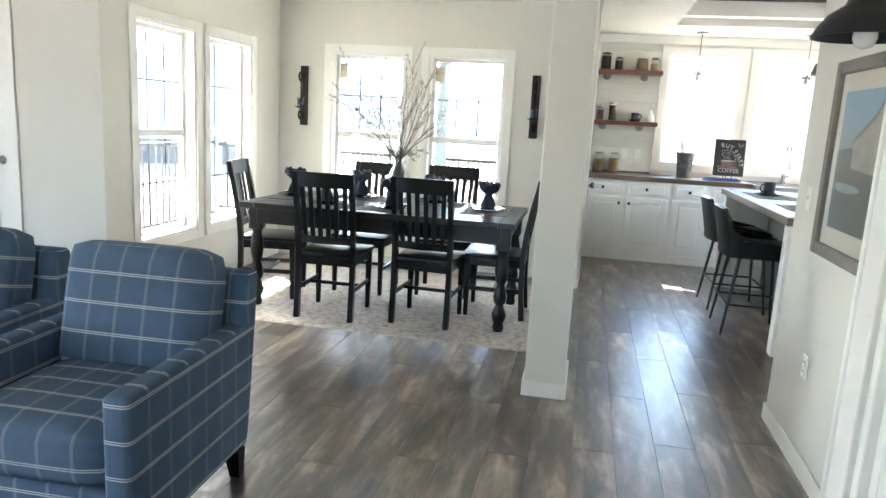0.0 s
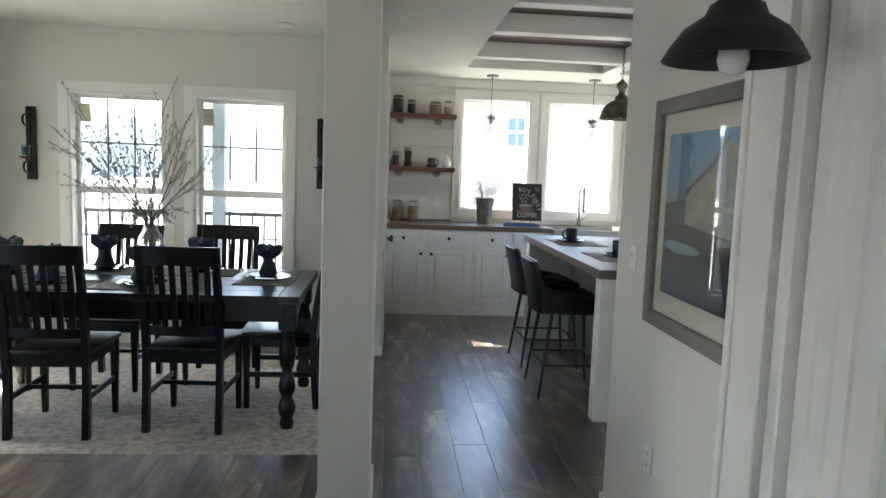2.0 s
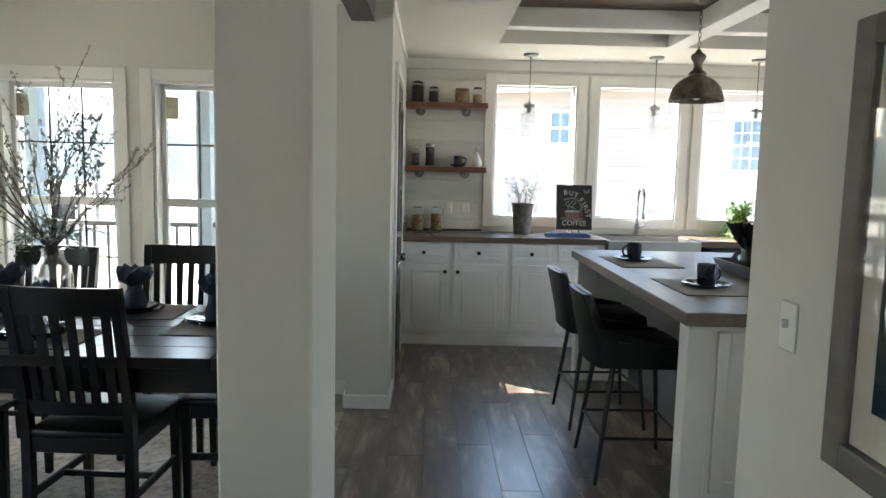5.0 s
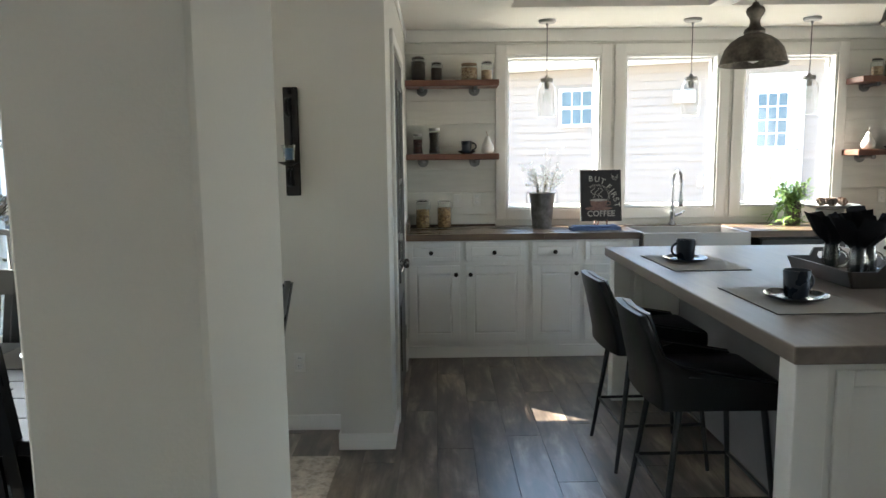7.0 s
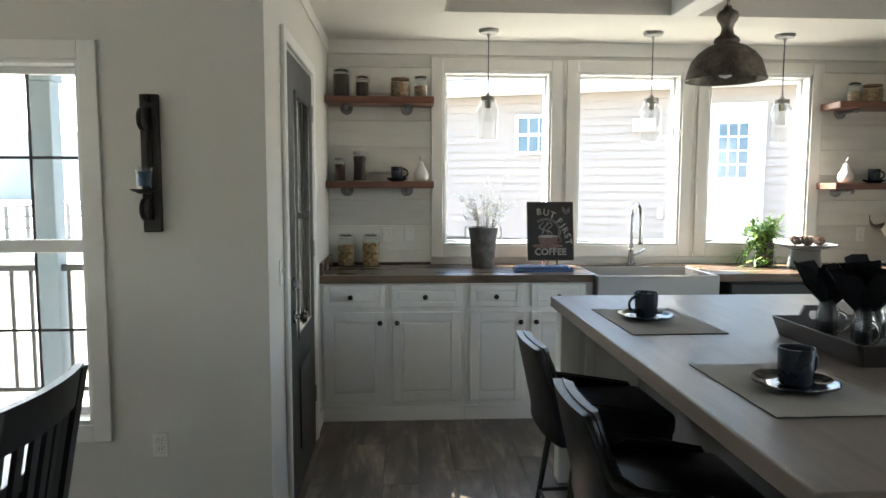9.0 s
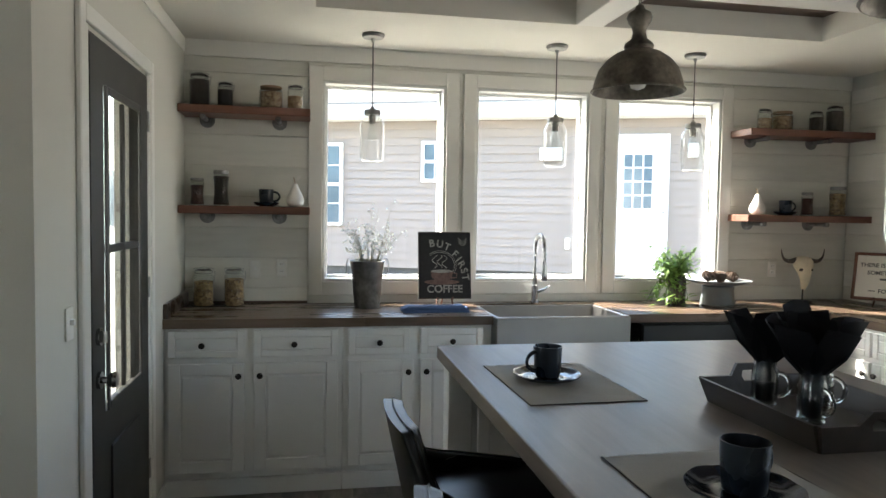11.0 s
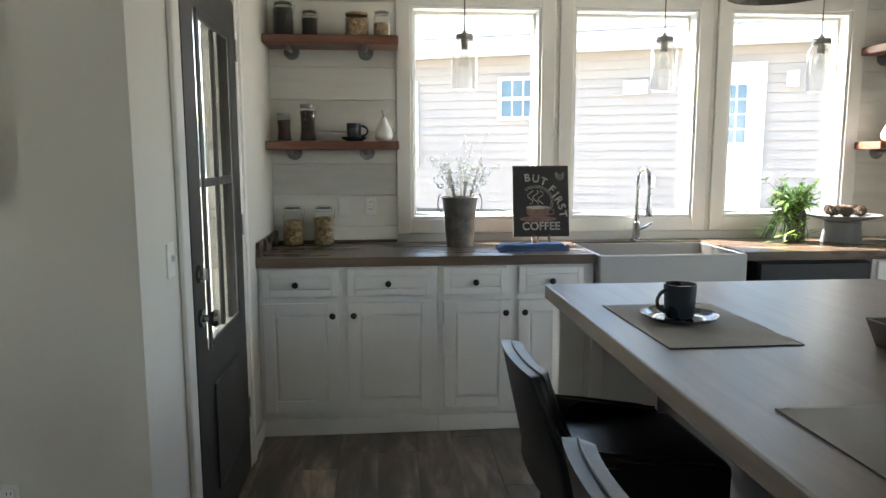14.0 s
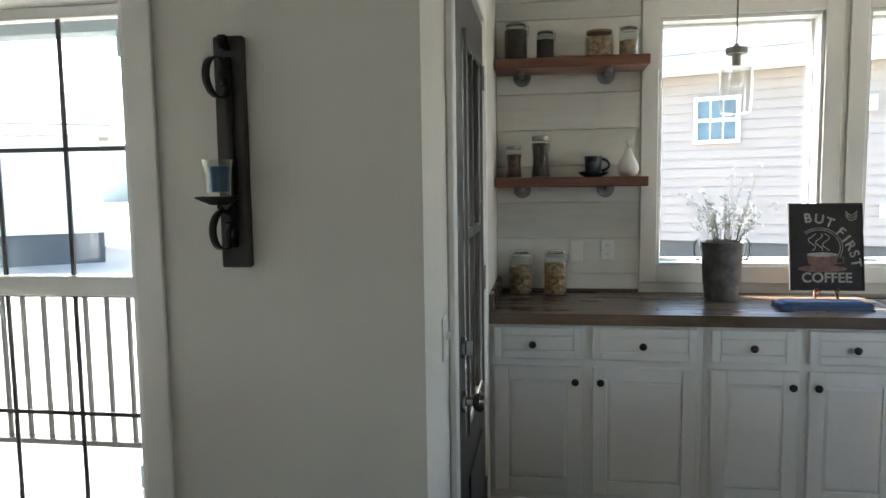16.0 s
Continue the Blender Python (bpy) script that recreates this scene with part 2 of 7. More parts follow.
# ---- building blocks ----
def bx(bm, x0, x1, y0, y1, z0, z1, bev=0.0, seg=1):
    vs = [bm.verts.new((x, y, z)) for z in (z0, z1) for y in (y0, y1) for x in (x0, x1)]
    fs = [bm.faces.new([vs[i] for i in q]) for q in ((0, 2, 3, 1), (4, 5, 7, 6), (0, 1, 5, 4), (2, 6, 7, 3), (0, 4, 6, 2), (1, 3, 7, 5))]
    if bev:
        es = list({e for f in fs for e in f.edges})
        bmesh.ops.bevel(bm, geom=es, offset=bev, segments=seg, affect="EDGES", profile=0.5)
    return vs


def ring_frame(p, d, up=Vector((0, 0, 1))):
    d = d.normalized()
    a = d.cross(up)
    if a.length < 1e-4:
        a = d.cross(Vector((1, 0, 0)))
    a.normalize()
    return a, d.cross(a).normalized()


def tube(bm, pts, r, seg=10, cap=True):
    """A round bar along a line of points; r is one radius or one for each point."""
    pts = [Vector(p) for p in pts]
    rs = r if isinstance(r, (list, tuple)) else [r] * len(pts)
    rings, a = [], None
    for i, p in enumerate(pts):
        d = (pts[min(i + 1, len(pts) - 1)] - pts[max(i - 1, 0)])
        if a is None:
            a, b = ring_frame(p, d)
        else:
            dn = d.normalized()
            a = (a - dn * a.dot(dn)).normalized()
            b = dn.cross(a).normalized()
        rings.append([bm.verts.new(p + (a * math.cos(t) + b * math.sin(t)) * rs[i]) for t in (2 * math.pi * k / seg for k in range(seg))])
    for q, s in zip(rings, rings[1:]):
        for k in range(seg):
            bm.faces.new((q[k], q[(k + 1) % seg], s[(k + 1) % seg], s[k]))
    if cap:
        bm.faces.new(rings[0][::-1])
        bm.faces.new(rings[-1])


def lathe(bm, prof, at=(0, 0, 0), seg=24, squash=1.0):
    """Turns a profile of (radius, height) round the upright axis at a place."""
    ax, ay, az = at
    rings = []
    for r, z in prof:
        if r < 1e-5:
            rings.append([bm.verts.new((ax, ay, az + z))])
        else:
            rings.append([bm.verts.new((ax + r * math.cos(2 * math.pi * k / seg), ay + squash * r * math.sin(2 * math.pi * k / seg), az + z)) for k in range(seg)])
    for q, s in zip(rings, rings[1:]):
        for k in range(seg):
            j = (k + 1) % seg
            f = [q[k % len(q)], q[j % len(q)], s[j % len(s)], s[k % len(s)]]
            f = [v for i, v in enumerate(f) if v not in f[:i]]
            if len(f) > 2:
                bm.faces.new(f)


def prism(bm, poly, a0, a1, axis="Y"):
    """A flat outline pushed through from a0 to a1 along an axis."""
    def at(u, v, a):
        return {"Y": (u, a, v), "X": (a, u, v), "Z": (u, v, a)}[axis]
    lo, hi = [bm.verts.new(at(u, v, a0)) for u, v in poly], [bm.verts.new(at(u, v, a1)) for u, v in poly]
    n = len(poly)
    bm.faces.new(lo)
    bm.faces.new(hi[::-1])
    for i in range(n):
        bm.faces.new((lo[i], hi[i], hi[(i + 1) % n], lo[(i + 1) % n]))


def mesh_of(name, bm, material, smooth=0.0):
    bmesh.ops.recalc_face_normals(bm, faces=bm.faces[:])
    me = bpy.data.meshes.new(name)
    bm.to_mesh(me)
    bm.free()
    me.materials.append(material)
    if smooth:
        me.polygons.foreach_set("use_smooth", [True] * len(me.polygons))
        me.set_sharp_from_angle(angle=radians(smooth))
    return me


def part(name, bm, material, parent=None, label="", smooth=0.0, m=None):
    """One mesh object out of a bmesh, under a thing or a part."""
    ob = new(name, mesh_of(name, bm, material, smooth))
    if parent:
        ob.parent = parent
    if m:
        ob.matrix_basis = m
    return tagged(ob, label)


def thing(name, m, label, category, group="", kind=""):
    ob = new(name)
    ob.empty_display_size = 0.05
    ob.matrix_basis = m
    return tagged(ob, label, category, group, kind)


def solid(name, m, label, category, material, build, group="", kind="", smooth=0.0):
    """A thing that is one mesh; build fills its bmesh."""
    bm = bmesh.new()
    build(bm)
    ob = part(name, bm, material, None, label, smooth, m)
    return tagged(ob, label, category, group, kind)


def box_part(name, parent, material, x0, x1, y0, y1, z0, z1, bev=0.0, label="", seg=1):
    bm = bmesh.new()
    bx(bm, x0, x1, y0, y1, z0, z1, bev, seg)
    return part(name, bm, material, parent, label)


def structure(name, material, boxes, label, bev=0.0):
    bm = bmesh.new()
    for b in boxes:
        bx(bm, *b, bev)
    return tagged(part(name, bm, material), label, "", "", "structure")


def wall(name, axis, a, b, lo, hi, openings=(), z0=-0.1, z1=2.62, material=None, label="white painted wall"):
    """One closed shell round its openings (u0, u1, v0, v1); axis is the one across the wall."""
    us = sorted({lo, hi, *[u for o in openings for u in o[:2]]})
    zs = sorted({z0, z1, *[v for o in openings for v in o[2:]]})
    full = {(i, k) for i in range(len(us) - 1) for k in range(len(zs) - 1) if not any(o[0] <= us[i] and o[1] >= us[i + 1] and o[2] <= zs[k] and o[3] >= zs[k + 1] for o in openings)}
    bm, seen = bmesh.new(), {}

    def at(i, k, d):
        if (i, k, d) not in seen:
            seen[i, k, d] = bm.verts.new((us[i], d, zs[k]) if axis == "Y" else (d, us[i], zs[k]))
        return seen[i, k, d]

    for i, k in sorted(full):
        for d in (a, b):
            bm.faces.new([at(i, k, d), at(i + 1, k, d), at(i + 1, k + 1, d), at(i, k + 1, d)])
        for (ni, nk), (p, q) in (((i - 1, k), ((i, k), (i, k + 1))), ((i + 1, k), ((i + 1, k), (i + 1, k + 1))), ((i, k - 1), ((i, k), (i + 1, k))), ((i, k + 1), ((i, k + 1), (i + 1, k + 1)))):
            if (ni, nk) not in full:
                bm.faces.new([at(*p, a), at(*q, a), at(*q, b), at(*p, b)])
    return tagged(part(name, bm, material or WALL), label, "", "", "structure")


# ---- walls, floor, ceiling ----
H = 2.44
DW = [(-1.92, -1.215, 0.47, 1.955), (-0.985, -0.28, 0.47, 1.955)]
WW = [(5.735, 6.44, 0.45, 1.94), (6.635, 7.34, 0.45, 1.94)]
KW = [(1.285, 2.03, 1.045, 2.24), (2.22, 2.955, 1.045, 2.24), (3.15, 3.885, 1.045, 2.24)]
DOOR = (8.06, 8.88, -0.1, 2.045)
wall_dining = wall("wall_north_dining", "Y", 7.9, 8.04, -2.59, 0.24, DW)
wall_west = wall("wall_west_dining", "X", -2.59, -2.45, 5.53, 7.9, WW)
wall_column = wall("wall_column", "X", 0.24, 0.5, 7.63, 8.04)
wall_marriage = wall("wall_kitchen_west", "X", 0.37, 0.5, 8.04, 9.96, [(8.06, 8.88, -0.1, 2.045)])
wall_kitchen = wall("wall_north_kitchen", "Y", 9.834, 9.96, 0.5, 4.99, KW)
# this wall's opening is invented, only to hold the kitchen fill lamp
wall_east = wall("wall_east_kitchen", "X", 4.874, 4.99, 4.99, 9.834, [(6.0, 7.6, 1.0, 2.1)])
wall_south_k = wall("wall_south_kitchen", "Y", 4.99, 5.13, 1.6, 4.874)
wall_pic = wall("wall_picture", "X", 1.487, 1.6, 3.97, 5.13)
wall_pic_s = wall("wall_east_living", "X", 1.39, 1.6, -2.59, 3.42)
wall_door = wall("wall_north_living", "Y", 5.39, 5.53, -5.59, -2.45, [(-4.05, -3.13, -0.1, 2.05)])
wall_lw = wall("wall_west_living", "X", -5.59, -5.45, -2.59, 5.39, [(0.8, 2.6, 0.5, 2.05)])
# south opening added unseen, as a place for the fill lamp
wall_ls = wall("wall_south_living", "Y", -2.59, -2.45, -5.45, 1.39, [(-1.8, -0.6, 0.5, 2.05)])
wall_s2 = wall("wall_south_rear", "Y", -2.59, -2.45, 1.6, 1.7)

# square post between the living room and the dining room
structure("post", WALL, [(0.275, 0.484, 5.03, 5.41, 0, H)], "white painted square drywall post", 0.006)
structure("post_baseboard", WHITE, [(0.263, 0.496, 5.018, 5.422, 0, 0.085)], "white baseboard round the post", 0.004)
structure("ceiling_beam", BEAMWOOD, [(0.262, 0.40, 5.411, 7.629, 2.285, 2.439)], "grey stained wooden ceiling beam", 0.004)

# ceiling with the recessed tray above the island
TX0, TX1, TY0, TY1 = 1.24, 3.98, 6.05, 9.03
ceil_boxes = [(-5.59, TX0, -2.59, 5.53, H, H + 0.16), (-2.59, TX0, 5.53, 8.04, H, H + 0.16), (0.24, TX0, 8.04, 9.96, H, H + 0.16), (TX1, 4.99, -2.59, 9.96, H, H + 0.16), (TX0, TX1, -2.59, TY0, H, H + 0.16), (TX0, TX1, TY1, 9.96, H, H + 0.16)]
structure("ceiling", CEIL, ceil_boxes, "white textured drywall ceiling with a shallow tray")
structure("ceiling_tray_boards", COFFERWOOD, [(TX0 + 0.001, TX1 - 0.001, TY0 + 0.149 * i + 0.002, TY0 + 0.149 * i + 0.147, H + 0.13, H + 0.155) for i in range(20)], "brown stained wooden boards in the ceiling tray")
structure("tray_roof", CEIL, [(TX0 - 0.1, TX1 + 0.1, TY0 - 0.1, TY1 + 0.1, H + 0.162, H + 0.22)], "plain cover above the tray")
structure("tray_beam", WHITE, [(2.55, 2.70, TY0 + 0.001, TY1 - 0.001, H - 0.004, H + 0.129)], "white painted beam along the ceiling tray", 0.003)
for i, y in enumerate((6.46, 7.3, 8.39)):
    for j, (a, b) in enumerate(((TX0 + 0.001, 2.549), (2.701, TX1 - 0.001))):
        structure("tray_crossbeam_%d" % (2 * i + j + 1), WHITE, [(a, b, y, y + 0.13, H - 0.002, H + 0.129)], "white painted beam across the ceiling tray", 0.003)


def baseboard(name, boxes):
    structure(name, WHITE, boxes, "white painted baseboard", 0.003)


baseboard("baseboard_dining", [(-2.449, 0.228, 7.886, 7.899, 0, 0.085), (-2.449, -2.436, 5.53, 7.886, 0, 0.085)])
baseboard("baseboard_column", [(0.228, 0.512, 7.617, 7.629, 0, 0.085), (0.228, 0.239, 7.63, 7.886, 0, 0.085), (0.501, 0.513, 7.63, 7.96, 0, 0.085), (0.501, 0.513, 8.98, 9.24, 0, 0.085)])
baseboard("baseboard_picture_wall", [(1.474, 1.486, 3.975, 5.13, 0, 0.085), (1.474, 1.612, 5.131, 5.143, 0, 0.085)])
baseboard("baseboard_living", [(-5.449, -4.16, 5.377, 5.389, 0, 0.085), (-3.02, -2.45, 5.377, 5.389, 0, 0.085), (1.377, 1.389, -2.44, 3.41, 0, 0.085)])


# ---- windows ----
def window(name, m, u0, u1, v0, v1, mid=None, cols=3, label="", casing=0.075, ear=0.0):
    """A window in a wall's opening. Local x runs along the wall, y outwards from its inner face."""
    w = thing(name, m, label, "window", "", "structure")
    t, d0, d1 = 0.016, 0.0, 0.135
    for nm, b in (("window_jamb", (u0, u0 + t, d0, d1, v0, v1)), ("window_jamb", (u1 - t, u1, d0, d1, v0, v1)), ("window_head", (u0 + t, u1 - t, d0, d1, v1 - t, v1)), ("window_sill", (u0 + t, u1 - t, d0 - 0.004, d1, v0, v0 + t))):
        box_part(nm, w, VINYL, *b, 0.002)
    a0, a1, b0, b1 = u0 + t, u1 - t, v0 + t, v1 - t
    f = 0.03 if mid else 0.016
    bm = bmesh.new()
    for b in ((a0, a0 + f, 0.085, 0.125, b0, b1), (a1 - f, a1, 0.085, 0.125, b0, b1), (a0 + f, a1 - f, 0.085, 0.125, b1 - f, b1), (a0 + f, a1 - f, 0.085, 0.125, b0, b0 + f)):
        bx(bm, *b, 0.003)
    fr = part("window_frame", bm, VINYL, w)
    spans = [(b0 + f, b1 - f)]
    if mid:
        box_part("meeting_rail", w, VINYL, a0 + f, a1 - f, 0.075, 0.12, mid - 0.027, mid + 0.027, 0.004)
        spans = [(b0 + f, mid - 0.027), (mid + 0.027, b1 - f)]
    for s0, s1 in spans:
        p = box_part("pane", w, PANE, a0 + f, a1 - f, 0.104, 0.107, s0, s1)
        p.visible_shadow = False
        if mid:
            for k in range(1, cols):
                x = a0 + f + (a1 - a0 - 2 * f) * k / cols
                box_part("muntin", w, GRILLE, x - 0.006, x + 0.006, 0.098, 0.103, s0, s1)
            z = (s0 + s1) / 2
            box_part("muntin", w, GRILLE, a0 + f, a1 - f, 0.096, 0.0975, z - 0.006, z + 0.006)
    c = casing
    for b in ((u0 - c, u0 - 0.001, -0.013, -0.001, v0 - c, v1 + c), (u1 + 0.001, u1 + c, -0.013, -0.001, v0 - c, v1 + c), (u0 - 0.001, u1 + 0.001, -0.012, -0.001, v1 + 0.001, v1 + c), (u0 - 0.001, u1 + 0.001, -0.012, -0.001, v0 - c, v0 - 0.001)):
        box_part("casing", w, WHITE, *b, 0.003)
    return w


for i, o in enumerate(DW):
    window("window_%d" % (i + 1), pose(0, 7.9, 0), *o, mid=1.205, label="white double-hung window with dark grilles over the porch")
for i, o in enumerate(WW):
    window("window_%d" % (i + 3), pose(-2.45, 0, 0, rz=90), *o, mid=1.19, label="white double-hung window with dark grilles beside the dining table")
for i, o in enumerate(KW):
    window("window_%d" % (i + 5), pose(0, 9.834 - 0.014, 0), *o, label="wide fixed white window above the kitchen counter", casing=0.082)


# ---- doors ----
def kitchen_door():
    """The half-glazed back door; local x runs along the wall, y into the kitchen."""
    d = thing("door_1", pose(0.5, 0, 0, rz=90), "dark grey half-glazed back door, shut", "door", "", "structure")
    y0, y1, z1 = 8.075, 8.865, 2.03
    g0, g1, h0, h1 = 8.215, 8.725, 0.74, 1.89
    a, b = -0.012, 0.03
    bm = bmesh.new()
    for q in ((y0, g0, a, b, 0.01, z1), (g1, y1, a, b, 0.01, z1), (g0, g1, a, b, h1, z1), (g0, g1, a, b, 0.01, h0)):
        bx(bm, *q)
    part("leaf", bm, GREYDOOR, d)
    bm = bmesh.new()
    for q in ((g0, g0 + 0.03, a - 0.012, a - 0.001, h0, h1), (g1 - 0.03, g1, a - 0.012, a - 0.001, h0, h1), (g0 + 0.03, g1 - 0.03, a - 0.012, a - 0.001, h0, h0 + 0.03), (g0 + 0.03, g1 - 0.03, a - 0.012, a - 0.001, h1 - 0.03, h1)):
        bx(bm, *q, 0.004)
    part("glazing_bead", bm, GREYDOOR, d)
    for q in ((8.462, 8.482, -0.016, 0.0, h0 + 0.03, h1 - 0.03), (g0 + 0.03, 8.461, -0.015, 0.0, 1.30, 1.33), (8.483, g1 - 0.03, -0.015, 0.0, 1.30, 1.33)):
        box_part("muntin", d, GREYDOOR, *q, 0.003)
    box_part("pane", d, PANE, g0, g1, 0.008, 0.012, h0, h1).visible_shadow = False
    bm = bmesh.new()
    bx(bm, 8.27, 8.67, a - 0.008, a - 0.001, 0.2, 0.6, 0.006)
    part("panel", bm, GREYDOOR, d)
    bm = bmesh.new()
    for z in (0.87, 1.02):
        tube(bm, [(8.135, a, z), (8.135, a - 0.012, z)], 0.03, 16)
    tube(bm, [(8.135, a - 0.01, 0.87), (8.135, a - 0.03, 0.87), (8.135, a - 0.034, 0.87), (8.135, a - 0.05, 0.87), (8.135, a - 0.062, 0.87), (8.135, a - 0.066, 0.87)], [0.012, 0.012, 0.022, 0.029, 0.024, 0.006], 16)
    bx(bm, 8.13, 8.14, a - 0.03, a - 0.01, 1.0, 1.04)
    part("door_handle", bm, CHROME, d, "polished nickel knob and deadbolt", 40)
    for z in (0.25, 1.07, 1.80):
        box_part("hinge", d, STEEL, y1 - 0.012, y1 + 0.008, a - 0.008, a - 0.001, z, z + 0.09, 0.002)
    bm = bmesh.new()
    for q in ((8.02, 8.062, -0.013, -0.001, 0, 2.06), (8.878, 8.92, -0.013, -0.001, 0, 2.06), (7.965, 8.019, -0.02, -0.001, 0, 2.12), (8.921, 8.975, -0.02, -0.001, 0, 2.12), (8.02, 8.92, -0.02, -0.001, 2.061, 2.12)):
        bx(bm, *q, 0.004)
    part("casing", bm, WHITE, d)
    box_part("stop", d, GREYDOOR, 8.866, 8.877, -0.006, 0.06, 0, 2.04)
    box_part("stop", d, GREYDOOR, 8.063, 8.074, -0.006, 0.06, 0, 2.04)
    box_part("head", d, GREYDOOR, 8.063, 8.877, -0.006, 0.06, 2.031, 2.044)


kitchen_door()


def front_door():
    d = thing("door_2", pose(0, 5.39, 0), "white panelled front door, shut", "door", "", "structure")
    bm = bmesh.new()
    bx(bm, -4.035, -3.145, 0.03, 0.075, 0.01, 2.04, 0.004)
    for x in (-3.93, -3.56):
        for z0, z1 in ((0.2, 0.85), (1.02, 1.85)):
            bx(bm, x, x + 0.3, 0.02, 0.029, z0, z1, 0.006)
    part("leaf", bm, WHITE, d)
    bm = bmesh.new()
    tube(bm, [(-3.22, 0.029, 0.98), (-3.22, 0.0, 0.98), (-3.22, -0.005, 0.98), (-3.22, -0.03, 0.98), (-3.22, -0.04, 0.98)], [0.03, 0.013, 0.026, 0.026, 0.008], 14)
    part("door_handle", bm, STEEL, d, "", 40)
    bm = bmesh.new()
    for q in ((-4.12, -4.051, -0.016, -0.001, 0, 2.12), (-3.129, -3.06, -0.016, -0.001, 0, 2.12), (-4.051, -3.129, -0.016, -0.001, 2.051, 2.12)):
        bx(bm, *q, 0.004)
    part("casing", bm, WHITE, d)


front_door()

# boarded and cased strip beside the picture, with the wall lamp on it
structure("trim_pilaster", WHITE, [(1.372, 1.6, 3.945, 3.97, 0, H), (1.38, 1.6, 3.81, 3.945, 0, H), (1.425, 1.6, 3.785, 3.81, 0, H), (1.39, 1.6, 3.74, 3.785, 0, H), (1.425, 1.6, 3.485, 3.74, 0, H), (1.375, 1.6, 3.42, 3.475, 0, H), (1.42, 1.6, 3.475, 3.485, 0, H)], "white painted casing boards beside a boarded strip", 0.004)
for i in range(4):
    y = 3.489 + 0.058 * i
    tagged(box_part("board", bpy.data.objects["trim_pilaster"], WHITE, 1.411, 1.4245, y, y + 0.0555, 0, H - 0.002, 0.006))

# ---- kitchen cabinets and counters ----
KNOB = surface("dark_bronze_knob", (0.03, 0.026, 0.022), 0.35, 0.7)


def raised_panel(name, parent, x0, x1, z0, z1, y, rail=0.06):
    """A frame-and-panel front that faces -y, its back at y: the panel, with its stiles and rails on it."""
    bm = bmesh.new()
    bx(bm, x0 + rail - 0.004, x1 - rail + 0.004, y - 0.009, y, z0 + rail - 0.004, z1 - rail + 0.004)
    a, b, c, e = x0 + rail + 0.012, x1 - rail - 0.012, z0 + rail + 0.012, z1 - rail - 0.012
    if b - a > 0.07 and e - c > 0.02:
        s = min(0.025, (e - c) * 0.3)
        top = [f for f in bm.faces if all(v.co.y < y - 0.005 for v in f.verts)]
        bmesh.ops.inset_region(bm, faces=top, thickness=0.016)
        bmesh.ops.inset_region(bm, faces=top, thickness=s)
        for v in top[0].verts:
            v.co.y = y - 0.018
    d = part(name, bm, CABINET, parent)
    for nm, q in (("stile", (x0, x0 + rail, z0, z1)), ("stile", (x1 - rail, x1, z0, z1)), ("rail", (x0 + rail, x1 - rail, z1 - rail, z1)), ("rail", (x0 + rail, x1 - rail, z0, z0 + rail))):
        box_part(nm, d, CABINET, q[0], q[1], y - 0.02, y - 0.0002, q[2], q[3], 0.003)
    return d


def knob(parent, x, y, z):
    bm = bmesh.new()
    tube(bm, [(x, y, z), (x, y - 0.012, z), (x, y - 0.014, z), (x, y - 0.022, z), (x, y - 0.028, z)], [0.006, 0.006, 0.015, 0.016, 0.007], 12)
    part("knob", bm, KNOB, parent, "", 40)


def base_cabinet(m, width, doors, drawers, label, top=0.865, depth=0.6, group="base cabinets along the wall"):
    """Local origin: lower front left corner; doors and drawers as (x0, x1, knob x)."""
    c = thing("base_cabinet", m, label, "cabinet", group)
    bm = bmesh.new()
    bx(bm, 0, width, 0, depth, 0.09, top)
    bx(bm, 0, width, -0.012, depth, 0, 0.088, 0.003)
    part("body", bm, CABINET, c)
    for x0, x1, kx in drawers:
        d = raised_panel("drawer", c, x0, x1, 0.715, 0.852, -0.0005, 0.035)
        knob(d, kx, -0.02, 0.78)
    for x0, x1, kx in doors:
        d = raised_panel("door", c, x0, x1, 0.125, 0.685, -0.0005)
        knob(d, kx, -0.02, 0.622)
    return c


FY = 9.24
base_cabinet(pose(0.502, FY, 0), 0.886, [(0.02, 0.392, 0.363), (0.437, 0.862, 0.468)], [(0.02, 0.392, 0.185), (0.437, 0.862, 0.64)], "white base cabinet with two drawers above two doors")
base_cabinet(pose(1.39, FY, 0), 0.80, [(0.028, 0.372, 0.343), (0.41, 0.75, 0.44)], [(0.028, 0.352, 0.19), (0.41, 0.75, 0.58)], "white base cabinet beside the farmhouse sink")
sink_base = base_cabinet(pose(2.195, FY, 0), 0.78, [(0.03, 0.38, 0.35), (0.40, 0.75, 0.43)], [], "white base cabinet under the farmhouse sink", top=0.66)
base_cabinet(pose(3.70, FY, 0), 0.52, [(0.02, 0.5, 0.06)], [(0.02, 0.5, 0.26)], "white corner base cabinet")
for i in range(3):
    base_cabinet(pose(4.235, FY - 0.02 - 0.75 * i, 0, rz=-90), 0.748, [(0.02, 0.365, 0.335), (0.383, 0.728, 0.413)], [(0.02, 0.365, 0.19), (0.383, 0.728, 0.555)], "white base cabinet along the side wall", depth=0.63)


